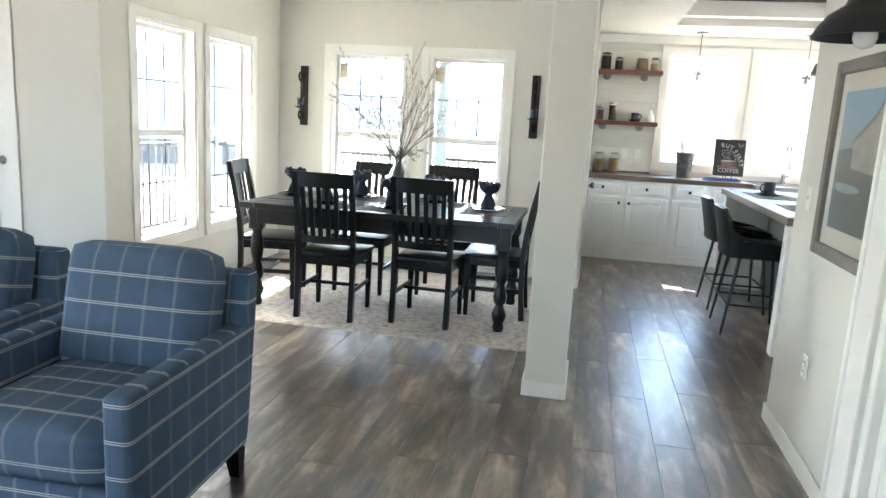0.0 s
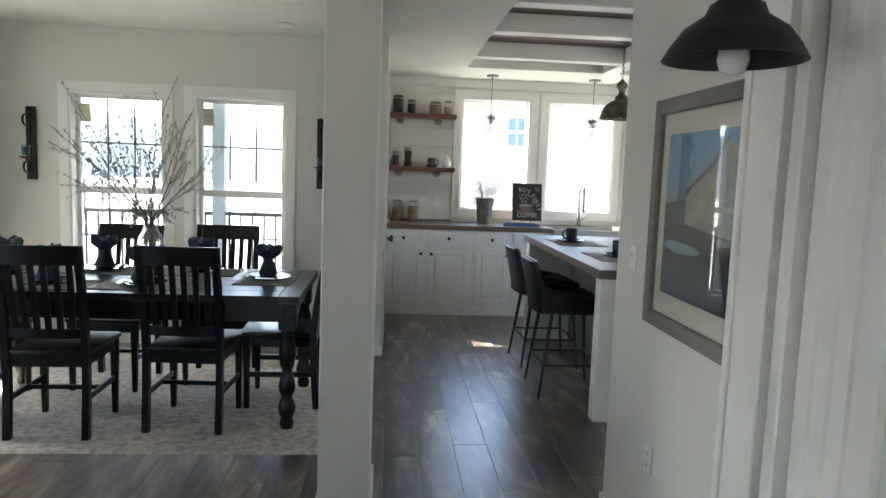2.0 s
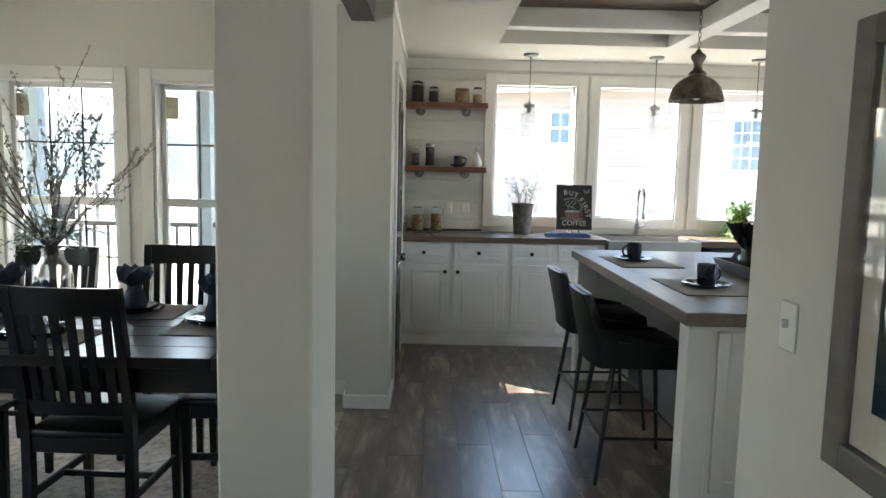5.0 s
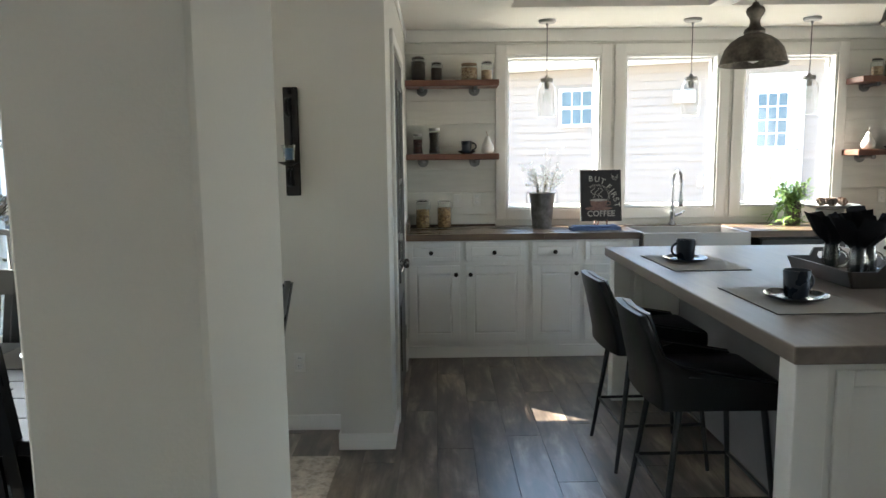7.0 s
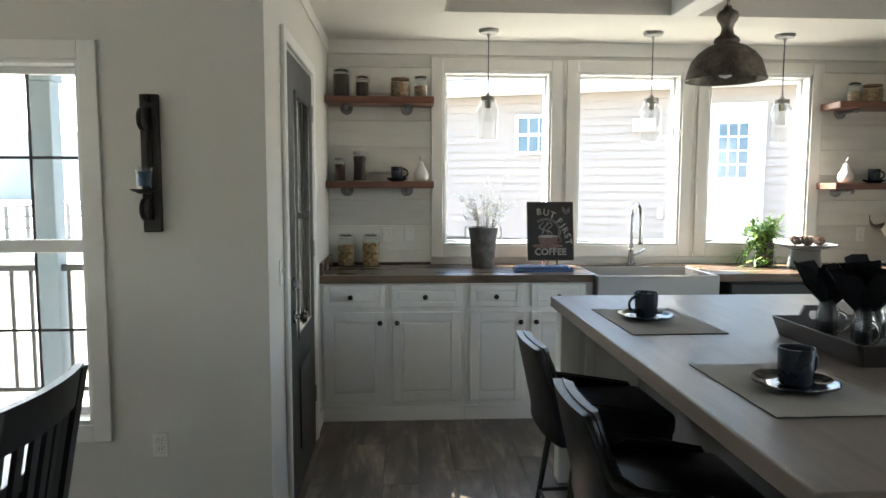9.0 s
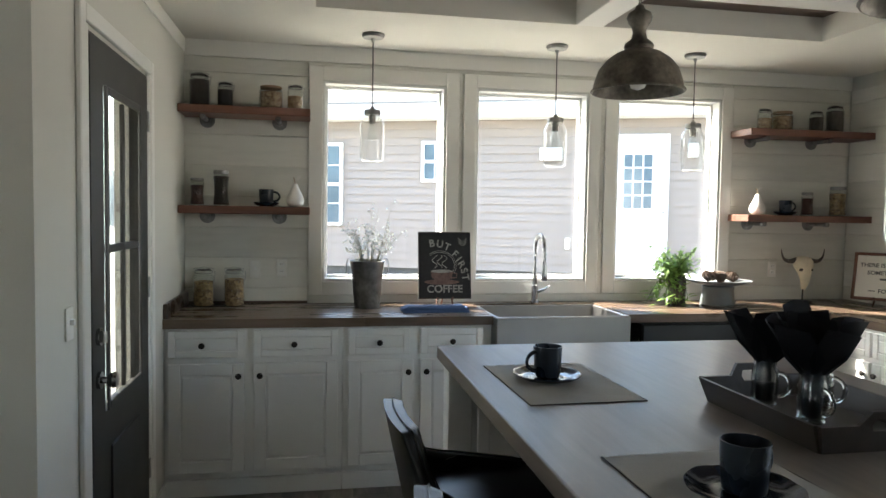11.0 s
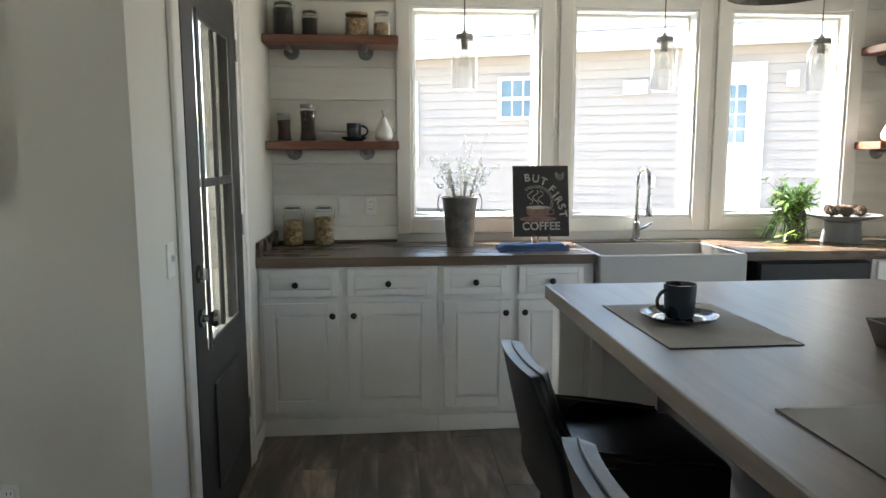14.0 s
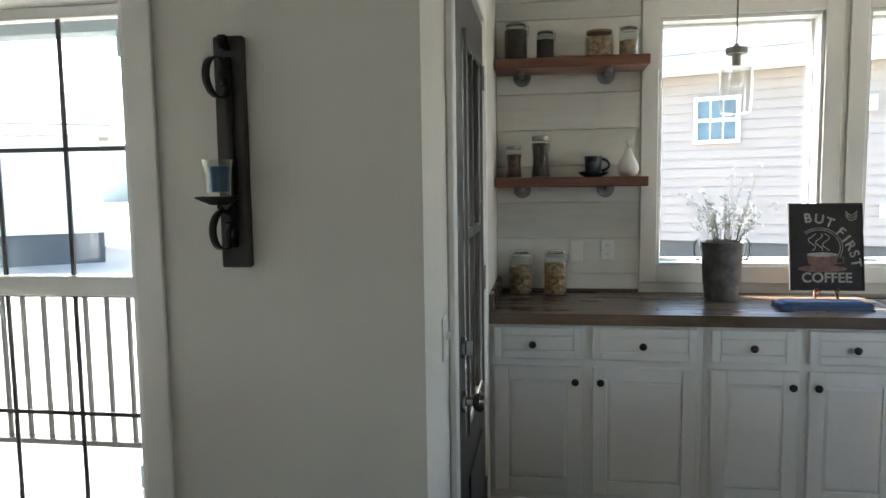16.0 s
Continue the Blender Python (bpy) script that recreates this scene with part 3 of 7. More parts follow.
def dishwasher():
    d = thing("dishwasher", pose(3.05, FY, 0), "black built-in dishwasher under the counter", "dishwasher")
    box_part("body", d, BLACKMETAL, 0.01, 0.63, 0, 0.58, 0.0, 0.855)
    box_part("door", d, surface("black_glass_front", (0.012, 0.012, 0.013), 0.2), 0.015, 0.625, -0.025, -0.001, 0.1, 0.74, 0.004)
    box_part("control_panel", d, BLACKMETAL, 0.015, 0.625, -0.03, -0.001, 0.745, 0.852, 0.006)
    bm = bmesh.new()
    tube(bm, [(0.06, -0.03, 0.70), (0.06, -0.06, 0.70), (0.58, -0.06, 0.70), (0.58, -0.03, 0.70)], 0.009, 10)
    part("handle", bm, BLACKMETAL, d, "", 40)


dishwasher()


def counter_slab(bm, x0, x1, y0, y1):
    bx(bm, x0, x1, y0, y1, 0.866, 0.914, 0.004, 2)


# butcher-block counters: staves laid along the run
def block_counter(name, x0, x1, y0, y1, along, label):
    c = thing(name, pose(0, 0, 0), label, "countertop")
    u0, u1, v0, v1 = (x0, x1, y0, y1) if along == "X" else (y0, y1, x0, x1)
    rows = round((v1 - v0) / 0.052)
    for r in range(rows):
        a, b = v0 + (v1 - v0) * r / rows, v0 + (v1 - v0) * (r + 1) / rows
        u = u0
        while u < u1 - 1e-6:
            e = min(u1, u + random.uniform(0.45, 1.1))
            if u1 - e < 0.25:
                e = u1
            q = (u + 0.0002, e - 0.0002, a + 0.0002, b - 0.0002)
            q = q if along == "X" else (q[2], q[3], q[0], q[1])
            box_part("stave", c, COUNTER if along == "X" else COUNTER_Y, *q, 0.867, 0.914, 0.0008)
            u = e
    return c


COUNTER_Y = timber("walnut_butcher_block_across", (0.045, 0.028, 0.018), (0.115, 0.075, 0.05), (0.23, 0.165, 0.115), 0.27, "Y", 8.0, 20, 4, 0.06, 0.35)
block_counter("countertop", 0.502, 2.192, 9.205, 9.818, "X", "walnut butcher-block countertop along the shiplap wall")
block_counter("countertop", 2.978, 4.22, 9.205, 9.818, "X", "walnut butcher-block countertop beside the sink")
block_counter("countertop", 2.195, 2.975, 9.70, 9.818, "X", "narrow butcher-block strip behind the sink")
block_counter("countertop", 4.223, 4.858, 6.95, 9.818, "Y", "walnut butcher-block countertop along the side wall")
structure("backsplash", COUNTER, [(0.502, 0.522, 9.22, 9.818, 0.9145, 0.99), (0.523, 1.2, 9.808, 9.819, 0.9145, 0.93)], "low wooden backsplash at the counter's end", 0.002)


def sink():
    s = thing("farmhouse_sink", pose(2.585, 9.44, 0), "stainless steel apron-front farmhouse sink", "sink")
    w, y0, y1, z0, z1, t = 0.385, -0.26, 0.25, 0.67, 0.909, 0.018
    bm = bmesh.new()
    for b in ((-w, w, y0, y0 + t, z0, z1), (-w, w, y1 - t, y1, z0, z1), (-w, -w + t, y0 + t, y1 - t, z0, z1), (w - t, w, y0 + t, y1 - t, z0, z1), (-w + t, w - t, y0 + t, y1 - t, z0, z0 + t)):
        bx(bm, *b, 0.003)
    part("basin", bm, STEEL, s)
    box_part("apron", s, STEEL, -w, w, y0 - 0.012, y0 - 0.0005, z0, z1, 0.005)
    bm = bmesh.new()
    lathe(bm, [(0, 0.003), (0.05, 0.003), (0.055, 0.0)], (0, 0, z0 + t), 20)
    part("drain", bm, CHROME, s, "", 40)


sink()


def faucet():
    f = thing("kitchen_faucet", pose(2.60, 9.755, 0.9145) @ Matrix.Scale(1.07, 4), "chrome spring-neck kitchen faucet", "faucet")
    bm = bmesh.new()
    lathe(bm, [(0, 0), (0.03, 0), (0.03, 0.01), (0.02, 0.016), (0.019, 0.1), (0.014, 0.105), (0.012, 0.2), (0, 0.2)], (0, 0, 0), 16)
    part("base", bm, CHROME, f, "", 40)
    arc = [(0, 0, 0.2)] + [(0, -0.085 + 0.085 * math.cos(a), 0.31 + 0.085 * math.sin(a)) for a in (math.pi * k / 12 for k in range(13))] + [(0, -0.17, 0.24)]
    bm = bmesh.new()
    tube(bm, arc, 0.007, 10)
    part("hose", bm, CHROME, f, "", 40)
    bm = bmesh.new()
    pts, n = [], 34
    for i in range(n * 8):
        s = i / (n * 8 - 1) * (len(arc) - 1)
        k = min(int(s), len(arc) - 2)
        p = Vector(arc[k]).lerp(Vector(arc[k + 1]), s - k)
        d = (Vector(arc[k + 1]) - Vector(arc[k])).normalized()
        u, v = Vector((1, 0, 0)), d.cross(Vector((1, 0, 0)))
        a = 2 * math.pi * i / 8
        pts.append(p + (u * math.cos(a) + v * math.sin(a)) * 0.013)
    tube(bm, pts, 0.0028, 5)
    part("spring", bm, CHROME, f, "", 60)
    bm = bmesh.new()
    lathe(bm, [(0, 0), (0.017, 0), (0.019, 0.03), (0.013, 0.075), (0.011, 0.1), (0, 0.1)], (0, -0.17, 0.145), 14)
    part("spray_head", bm, CHROME, f, "", 40)
    bm = bmesh.new()
    tube(bm, [(0, 0, 0.17), (0, -0.09, 0.175), (0, -0.15, 0.175)], 0.005, 8)
    part("holder_arm", bm, CHROME, f, "", 40)
    bm = bmesh.new()
    tube(bm, [(0.015, 0, 0.06), (0.05, -0.01, 0.075), (0.085, -0.015, 0.1)], [0.008, 0.007, 0.005], 8)
    part("lever", bm, CHROME, f, "", 40)


faucet()


# ---- island ----
def island():
    s = thing("kitchen_island", pose(0, 0, 0), "white panelled kitchen island with an overhang for stools", "island")
    # body set back behind the overhang, much darker than the panels
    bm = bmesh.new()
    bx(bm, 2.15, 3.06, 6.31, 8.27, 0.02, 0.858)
    part("body", bm, surface("island_back_dark", (0.10, 0.10, 0.105), 0.5), s, "dark recessed back")
    for y0, y1, f in ((6.21, 6.305, 6.21), (8.275, 8.37, 8.37)):
        box_part("end_panel", s, CABINET, 1.775, 3.07, y0 + 0.012, y1 - 0.012, 0, 0.858)
        for a, b in ((1.765, 1.865), (2.985, 3.08)):
            box_part("corner_post", s, CABINET, a, b, y0, y1, 0, 0.858, 0.004)
        for k in range(3):
            x0, x1 = 1.89 + 0.365 * k, 1.89 + 0.365 * k + 0.34
            bm = bmesh.new()
            for q in ((x0, x0 + 0.05, 0.16, 0.83), (x1 - 0.05, x1, 0.16, 0.83), (x0 + 0.05, x1 - 0.05, 0.78, 0.83), (x0 + 0.05, x1 - 0.05, 0.16, 0.21)):
                bx(bm, q[0], q[1], y0 + 0.002, y1 - 0.002, q[2], q[3], 0.003)
            part("panel_frame", bm, CABINET, s)
        box_part("plinth", s, CABINET, 1.866, 2.984, y0 + 0.001, y1 - 0.001, 0, 0.1, 0.003)
    for i in range(4):
        y = 6.33 + 0.485 * i
        bm = bmesh.new()
        for q in ((y, y + 0.06, 0.1, 0.84), (y + 0.415, y + 0.475, 0.1, 0.84), (y + 0.06, y + 0.415, 0.78, 0.84), (y + 0.06, y + 0.415, 0.1, 0.16)):
            bx(bm, 3.061, 3.08, q[0], q[1], q[2], q[3], 0.003)
        d = part("door", bm, CABINET, s)
    box_part("countertop", s, ISLTOP, 1.742, 3.11, 6.172, 8.412, 0.86, 0.914, 0.005, "thick brown wood-look island top", 2)


island()


# ---- bar stools ----
def shell_top(u):
    k = min(1, max(0, (u - 0.46) / 0.24))
    return 0.893 - 0.185 * k * k * (3 - 2 * k) - 0.05 * max(0, u - 0.7) / 0.3 - 0.012 * min(u, 0.46) ** 2


def bar_stool():
    """Faces +y; the origin lies on the floor under the seat's middle."""
    s = thing("bar_stool", pose(0, 0, 0), "black leather bar stool with thin black metal legs", "stool", "stools at the island")
    bm = bmesh.new()
    bx(bm, -0.19, 0.19, -0.17, 0.22, 0.565, 0.655, 0.03, 3)
    part("seat", bm, LEATHER, s, "", 50)
    # the shell wraps round the back and dips down to low arms
    bm = bmesh.new()
    n, rows = 49, 8
    grid = []
    for side in (0, 1):
        lay = []
        for i in range(n):
            u = -1 + 2 * i / (n - 1)
            a = u * math.pi * 0.5
            rx, ry = 0.232 - side * 0.056, 0.229 - side * 0.056
            if abs(u) < 0.62:
                x, y = rx * math.sin(a) / 0.83, -0.02 - ry * (math.cos(a * 0.55))
            else:
                k = (abs(u) - 0.62) / 0.38
                x, y = math.copysign(rx, u), -0.02 - ry * 0.857 * (1 - k) + 0.2 * k
            top = shell_top(abs(u))
            lay.append([(x * (1 + 0.0 * j), y - 0.07 * max(0, (0.58 + (top - 0.58) * j / rows - 0.62)) / 0.3 * (1 if abs(u) < 0.62 else max(0, 1 - (abs(u) - 0.62) / 0.2)), 0.56 + (top - 0.56) * j / rows) for j in range(rows + 1)])
        grid.append([[bm.verts.new(p) for p in col] for col in lay])
    o, q = grid
    for i in range(n - 1):
        for j in range(rows):
            bm.faces.new((o[i][j], o[i + 1][j], o[i + 1][j + 1], o[i][j + 1]))
            bm.faces.new((q[i][j], q[i][j + 1], q[i + 1][j + 1], q[i + 1][j]))
        bm.faces.new((o[i][rows], o[i + 1][rows], q[i + 1][rows], q[i][rows]))
        bm.faces.new((o[i][0], q[i][0], q[i + 1][0], o[i + 1][0]))
    for i in (0, n - 1):
        for j in range(rows):
            bm.faces.new((o[i][j], o[i][j + 1], q[i][j + 1], q[i][j]))
    top_edges = [e for i in range(n - 1) for e in (bm.edges.get((o[i][rows], o[i + 1][rows])), bm.edges.get((q[i][rows], q[i + 1][rows]))) if e]
    bmesh.ops.bevel(bm, geom=top_edges, offset=0.024, segments=4, affect="EDGES", profile=0.5)
    part("backrest", bm, LEATHER, s, "wrap-around padded back with low arms", 60)
    bm = bmesh.new()
    pts = []
    for i in range(n):
        v = Vector(lay_top(i, n))
        pts.append(v)
    tube(bm, pts, 0.003, 6)
    part("piping", bm, LEATHER, s, "", 60)
    legs = {}
    for x in (-1, 1):
        for y in (-1, 1):
            bm = bmesh.new()
            p0, p1 = Vector((x * 0.165, y * 0.15 + 0.01, 0.57)), Vector((x * 0.22, y * 0.215 + 0.0, 0.0))
            tube(bm, [p0, p0.lerp(p1, 0.5), p1], [0.013, 0.0115, 0.009], 10)
            part("leg", bm, BLACKMETAL, s, "", 40)
            legs[x, y] = p0.lerp(p1, 0.62)
    for a, b in (((-1, -1), (1, -1)), ((1, -1), (1, 1)), ((1, 1), (-1, 1)), ((-1, 1), (-1, -1))):
        bm = bmesh.new()
        tube(bm, [legs[a], legs[b]], 0.0075, 8)
        part("footrest_bar", bm, BLACKMETAL, s, "", 40)
    return s


def lay_top(i, n):
    u = -1 + 2 * i / (n - 1)
    a = u * math.pi * 0.5
    if abs(u) < 0.62:
        x, y, k = 0.204 * math.sin(a) / 0.83, -0.02 - 0.201 * math.cos(a * 0.55), 1.0
    else:
        k = (abs(u) - 0.62) / 0.38
        x, y = math.copysign(0.204, u), -0.02 - 0.201 * 0.857 * (1 - k) + 0.2 * k
        k = max(0, 1 - (abs(u) - 0.62) / 0.2)
    top = shell_top(abs(u))
    return (x, y - 0.07 * (top - 0.62) / 0.3 * k, top + 0.002)


st = bar_stool()
st.matrix_basis = pose(1.745, 6.845, 0, rz=-90)
copy_thing(st, pose(1.755, 7.545, 0, rz=-88))


# ---- dining set ----
def dining_chair():
    """Faces +y; the origin lies on the floor under the seat's middle."""
    c = thing("dining_chair", pose(0, 0, 0), "black-stained wooden slat-back dining chair", "chair", "chairs round the dining table")
    bm = bmesh.new()
    poly = [(-0.19, -0.205), (0.19, -0.205), (0.222, 0.215), (0.2, 0.235), (-0.2, 0.235), (-0.222, 0.215)]
    prism(bm, poly, 0.435, 0.46, "Z")
    bmesh.ops.bevel(bm, geom=bm.edges[:], offset=0.006, segments=2, affect="EDGES", profile=0.5)
    part("seat", bm, BLACKWOOD, c, "", 40)
    for x in (-1, 1):
        bm = bmesh.new()
        prof = [(-0.235, 0.0), (-0.195, 0.0), (-0.178, 0.25), (-0.175, 0.46), (-0.19, 0.62), (-0.225, 0.82), (-0.265, 1.0), (-0.297, 1.0), (-0.262, 0.82), (-0.226, 0.62), (-0.213, 0.46), (-0.215, 0.25)]
        prism(bm, [(y, z) for y, z in prof], x * 0.192 - 0.017, x * 0.192 + 0.017, "X")
        part("back_leg", bm, BLACKWOOD, c)
        bm = bmesh.new()
        vs = bx(bm, x * 0.19 - 0.021, x * 0.19 + 0.021, 0.17, 0.212, 0, 0.434)
        for v in vs[:4]:
            v.co.x = x * 0.19 + (v.co.x - x * 0.19) * 0.68
            v.co.y = 0.191 + (v.co.y - 0.191) * 0.68
        bmesh.ops.bevel(bm, geom=bm.edges[:], offset=0.004, segments=1, affect="EDGES", profile=0.5)
        part("front_leg", bm, BLACKWOOD, c)
        box_part("stretcher", c, BLACKWOOD, x * 0.19 - 0.008, x * 0.19 + 0.008, -0.19, 0.18, 0.19, 0.222, 0.003)
        box_part("seat_rail", c, BLACKWOOD, x * 0.19 - 0.01, x * 0.19 + 0.01, -0.175, 0.175, 0.375, 0.434, 0.003)
    box_part("stretcher", c, BLACKWOOD, -0.18, 0.18, -0.01, 0.008, 0.196, 0.22, 0.003)
    box_part("seat_rail", c, BLACKWOOD, -0.17, 0.17, 0.18, 0.2, 0.375, 0.434, 0.003)
    box_part("seat_rail", c, BLACKWOOD, -0.175, 0.175, -0.205, -0.18, 0.375, 0.434, 0.003)

    def bent(x0, x1, z0, z1, y_at, dep, bow, n=8):
        bm = bmesh.new()
        rows = []
        for i in range(n + 1):
            u = i / n
            x = x0 + (x1 - x0) * u
            y = -bow * (1 - (2 * u - 1) ** 2)
            rows.append([bm.verts.new((x, y_at(z) + y + d, z)) for z, d in ((z0, 0), (z1, 0), (z1, dep), (z0, dep))])
        for a, b in zip(rows, rows[1:]):
            for k in range(4):
                bm.faces.new((a[k], a[(k + 1) % 4], b[(k + 1) % 4], b[k]))
        bm.faces.new(rows[0])
        bm.faces.new(rows[-1][::-1])
        return bm

    def back_y(z):
        return -0.2 - 0.085 * max(0, (z - 0.46) / 0.54) ** 1.25

    part("top_rail", bent(-0.212, 0.212, 0.905, 1.005, back_y, 0.022, 0.028), BLACKWOOD, c, "", 40)
    part("lower_rail", bent(-0.176, 0.176, 0.525, 0.575, back_y, 0.02, 0.02), BLACKWOOD, c, "", 40)
    for k in range(6):
        u = (k + 0.5) / 6
        x = -0.165 + 0.33 * u
        bow = 0.024 * (1 - (2 * u - 1) ** 2)
        bm = bmesh.new()
        rows = []
        for j in range(7):
            z = 0.572 + 0.34 * j / 6
            y = back_y(z) - bow + 0.004
            xx = x * (1 + 0.07 * j / 6)
            rows.append([bm.verts.new(p) for p in ((xx - 0.015, y, z), (xx + 0.015, y, z), (xx + 0.015, y + 0.012, z), (xx - 0.015, y + 0.012, z))])
        for a, b in zip(rows, rows[1:]):
            for q in range(4):
                bm.faces.new((a[q], a[(q + 1) % 4], b[(q + 1) % 4], b[q]))
        bm.faces.new(rows[0]); bm.faces.new(rows[-1])
        part("slat", bm, BLACKWOOD, c)
    return c


ch = dining_chair()
RUGZ = 0.009
ch.matrix_basis = pose(-1.175, 6.095, RUGZ, rz=1)
for x, y, a in ((-0.517, 6.195, -3), (-1.19, 6.85, 178), (-0.565, 7.0, 183), (-0.085, 6.57, 91), (-1.80, 6.44, -80)):
    copy_thing(ch, pose(x, y, RUGZ, rz=a))


def dining_table():
    t = thing("dining_table", pose(0, 0, RUGZ), "long dark wooden dining table with turned legs", "table")
    x0, x1, y0, y1 = -1.83, 0.08, 5.945, 6.92
    for i in range(6):
        a = y0 + (y1 - y0) * i / 6
        box_part("board", t, TABLEWOOD, x0 + 0.11, x1 - 0.11, a + 0.0008, a + (y1 - y0) / 6 - 0.0008, 0.712, 0.752, 0.003)
    bl = timber("dark_table_end_wood", (0.006, 0.005, 0.0045), (0.013, 0.0105, 0.009), (0.026, 0.021, 0.017), 0.3, "Y", 5.0, 20, 3, 0.15, 0.2)
    box_part("breadboard_end", t, bl, x0, x0 + 0.1085, y0, y1, 0.712, 0.752, 0.003)
    box_part("breadboard_end", t, bl, x1 - 0.1085, x1, y0, y1, 0.712, 0.752, 0.003)
    for b in ((x0 + 0.09, x1 - 0.09, y0 + 0.075, y0 + 0.1, 0.6, 0.7115), (x0 + 0.09, x1 - 0.09, y1 - 0.1, y1 - 0.075, 0.6, 0.7115), (x0 + 0.06, x0 + 0.085, y0 + 0.12, y1 - 0.12, 0.6, 0.7115), (x1 - 0.085, x1 - 0.06, y0 + 0.12, y1 - 0.12, 0.6, 0.7115)):
        box_part("apron", t, TABLEWOOD, *b, 0.003)
    prof = [(0, 0), (0.034, 0), (0.04, 0.03), (0.032, 0.06), (0.045, 0.085), (0.05, 0.12), (0.036, 0.16), (0.028, 0.18), (0.042, 0.205), (0.047, 0.24), (0.036, 0.29), (0.027, 0.32), (0.038, 0.35), (0.047, 0.41), (0.043, 0.47), (0.03, 0.53), (0.037, 0.545), (0.044, 0.56), (0.0, 0.56)]
    for x in (x0 + 0.075, x1 - 0.075):
        for y in (y0 + 0.125, y1 - 0.1):
            bm = bmesh.new()
            lathe(bm, prof, (x, y, 0), 20)
            bx(bm, x - 0.045, x + 0.045, y - 0.045, y + 0.045, 0.555, 0.7115, 0.004)
            part("leg", bm, TABLEWOOD, t, "turned leg", 45)
    return t


dining_table()


def rug_build(bm):
    nx, ny = 120, 90
    x0, x1, y0, y1 = -2.2, 0.244, 5.72, 7.55
    g = []
    for j in range(ny + 1):
        row = []
        for i in range(nx + 1):
            u, v = i / nx, j / ny
            p = Vector((x0 + (x1 - x0) * u, y0 + (y1 - y0) * v, 0))
            edge = min(u, 1 - u, v, 1 - v)
            z = 0.0075 + 0.0015 * noise.noise(p * 14) + 0.0012 * noise.noise(p * 45)
            row.append(bm.verts.new((p.x + 0.006 * noise.noise(p * 3), p.y + 0.006 * noise.noise(p * 3 + Vector((9, 0, 0))), z if edge > 0.004 else 0.0005)))
        g.append(row)
    for j in range(ny):
        for i in range(nx):
            bm.faces.new((g[j][i], g[j][i + 1], g[j + 1][i + 1], g[j + 1][i]))


def rug_material():
    m, nt, b = nodes_of("faded_cream_rug")
    n0, n1, n2, v = tex(nt, "Noise", Scale=2.0, Detail=6.0), tex(nt, "Noise", Scale=24.0, Detail=7.0, Roughness=0.7), tex(nt, "Noise", Scale=180.0, Detail=3.0), tex(nt, "Voronoi", Scale=22.0)
    co = coords(nt)
    for n in (n0, n1, n2, v):
        nt.links.new(co, n.inputs["Vector"])
    c1 = ramp(nt, n1.outputs[0], [(0.34, (0.29, 0.26, 0.23)), (0.5, (0.5, 0.46, 0.41)), (0.62, (0.6, 0.56, 0.505))])
    c2 = ramp(nt, v.outputs["Distance"], [(0.1, (0.62, 0.58, 0.54)), (0.35, (1, 1, 1)), (0.6, (0.85, 0.82, 0.8))])
    c3 = mixed(nt, c1, c2, 0.4, "MULTIPLY")
    c4 = ramp(nt, n0.outputs[0], [(0.35, (0.86, 0.84, 0.82)), (0.65, (1.08, 1.06, 1.02))])
    nt.links.new(mixed(nt, c3, c4, 1.0, "MULTIPLY"), b.inputs["Base Color"])
    b.inputs["Roughness"].default_value = 0.95
    bump(nt, b, n2.outputs[0], 0.6, 0.004)
    return m


solid("area_rug", pose(0, 0, 0), "faded cream patterned area rug under the dining table", "rug", rug_material(), rug_build, smooth=80)


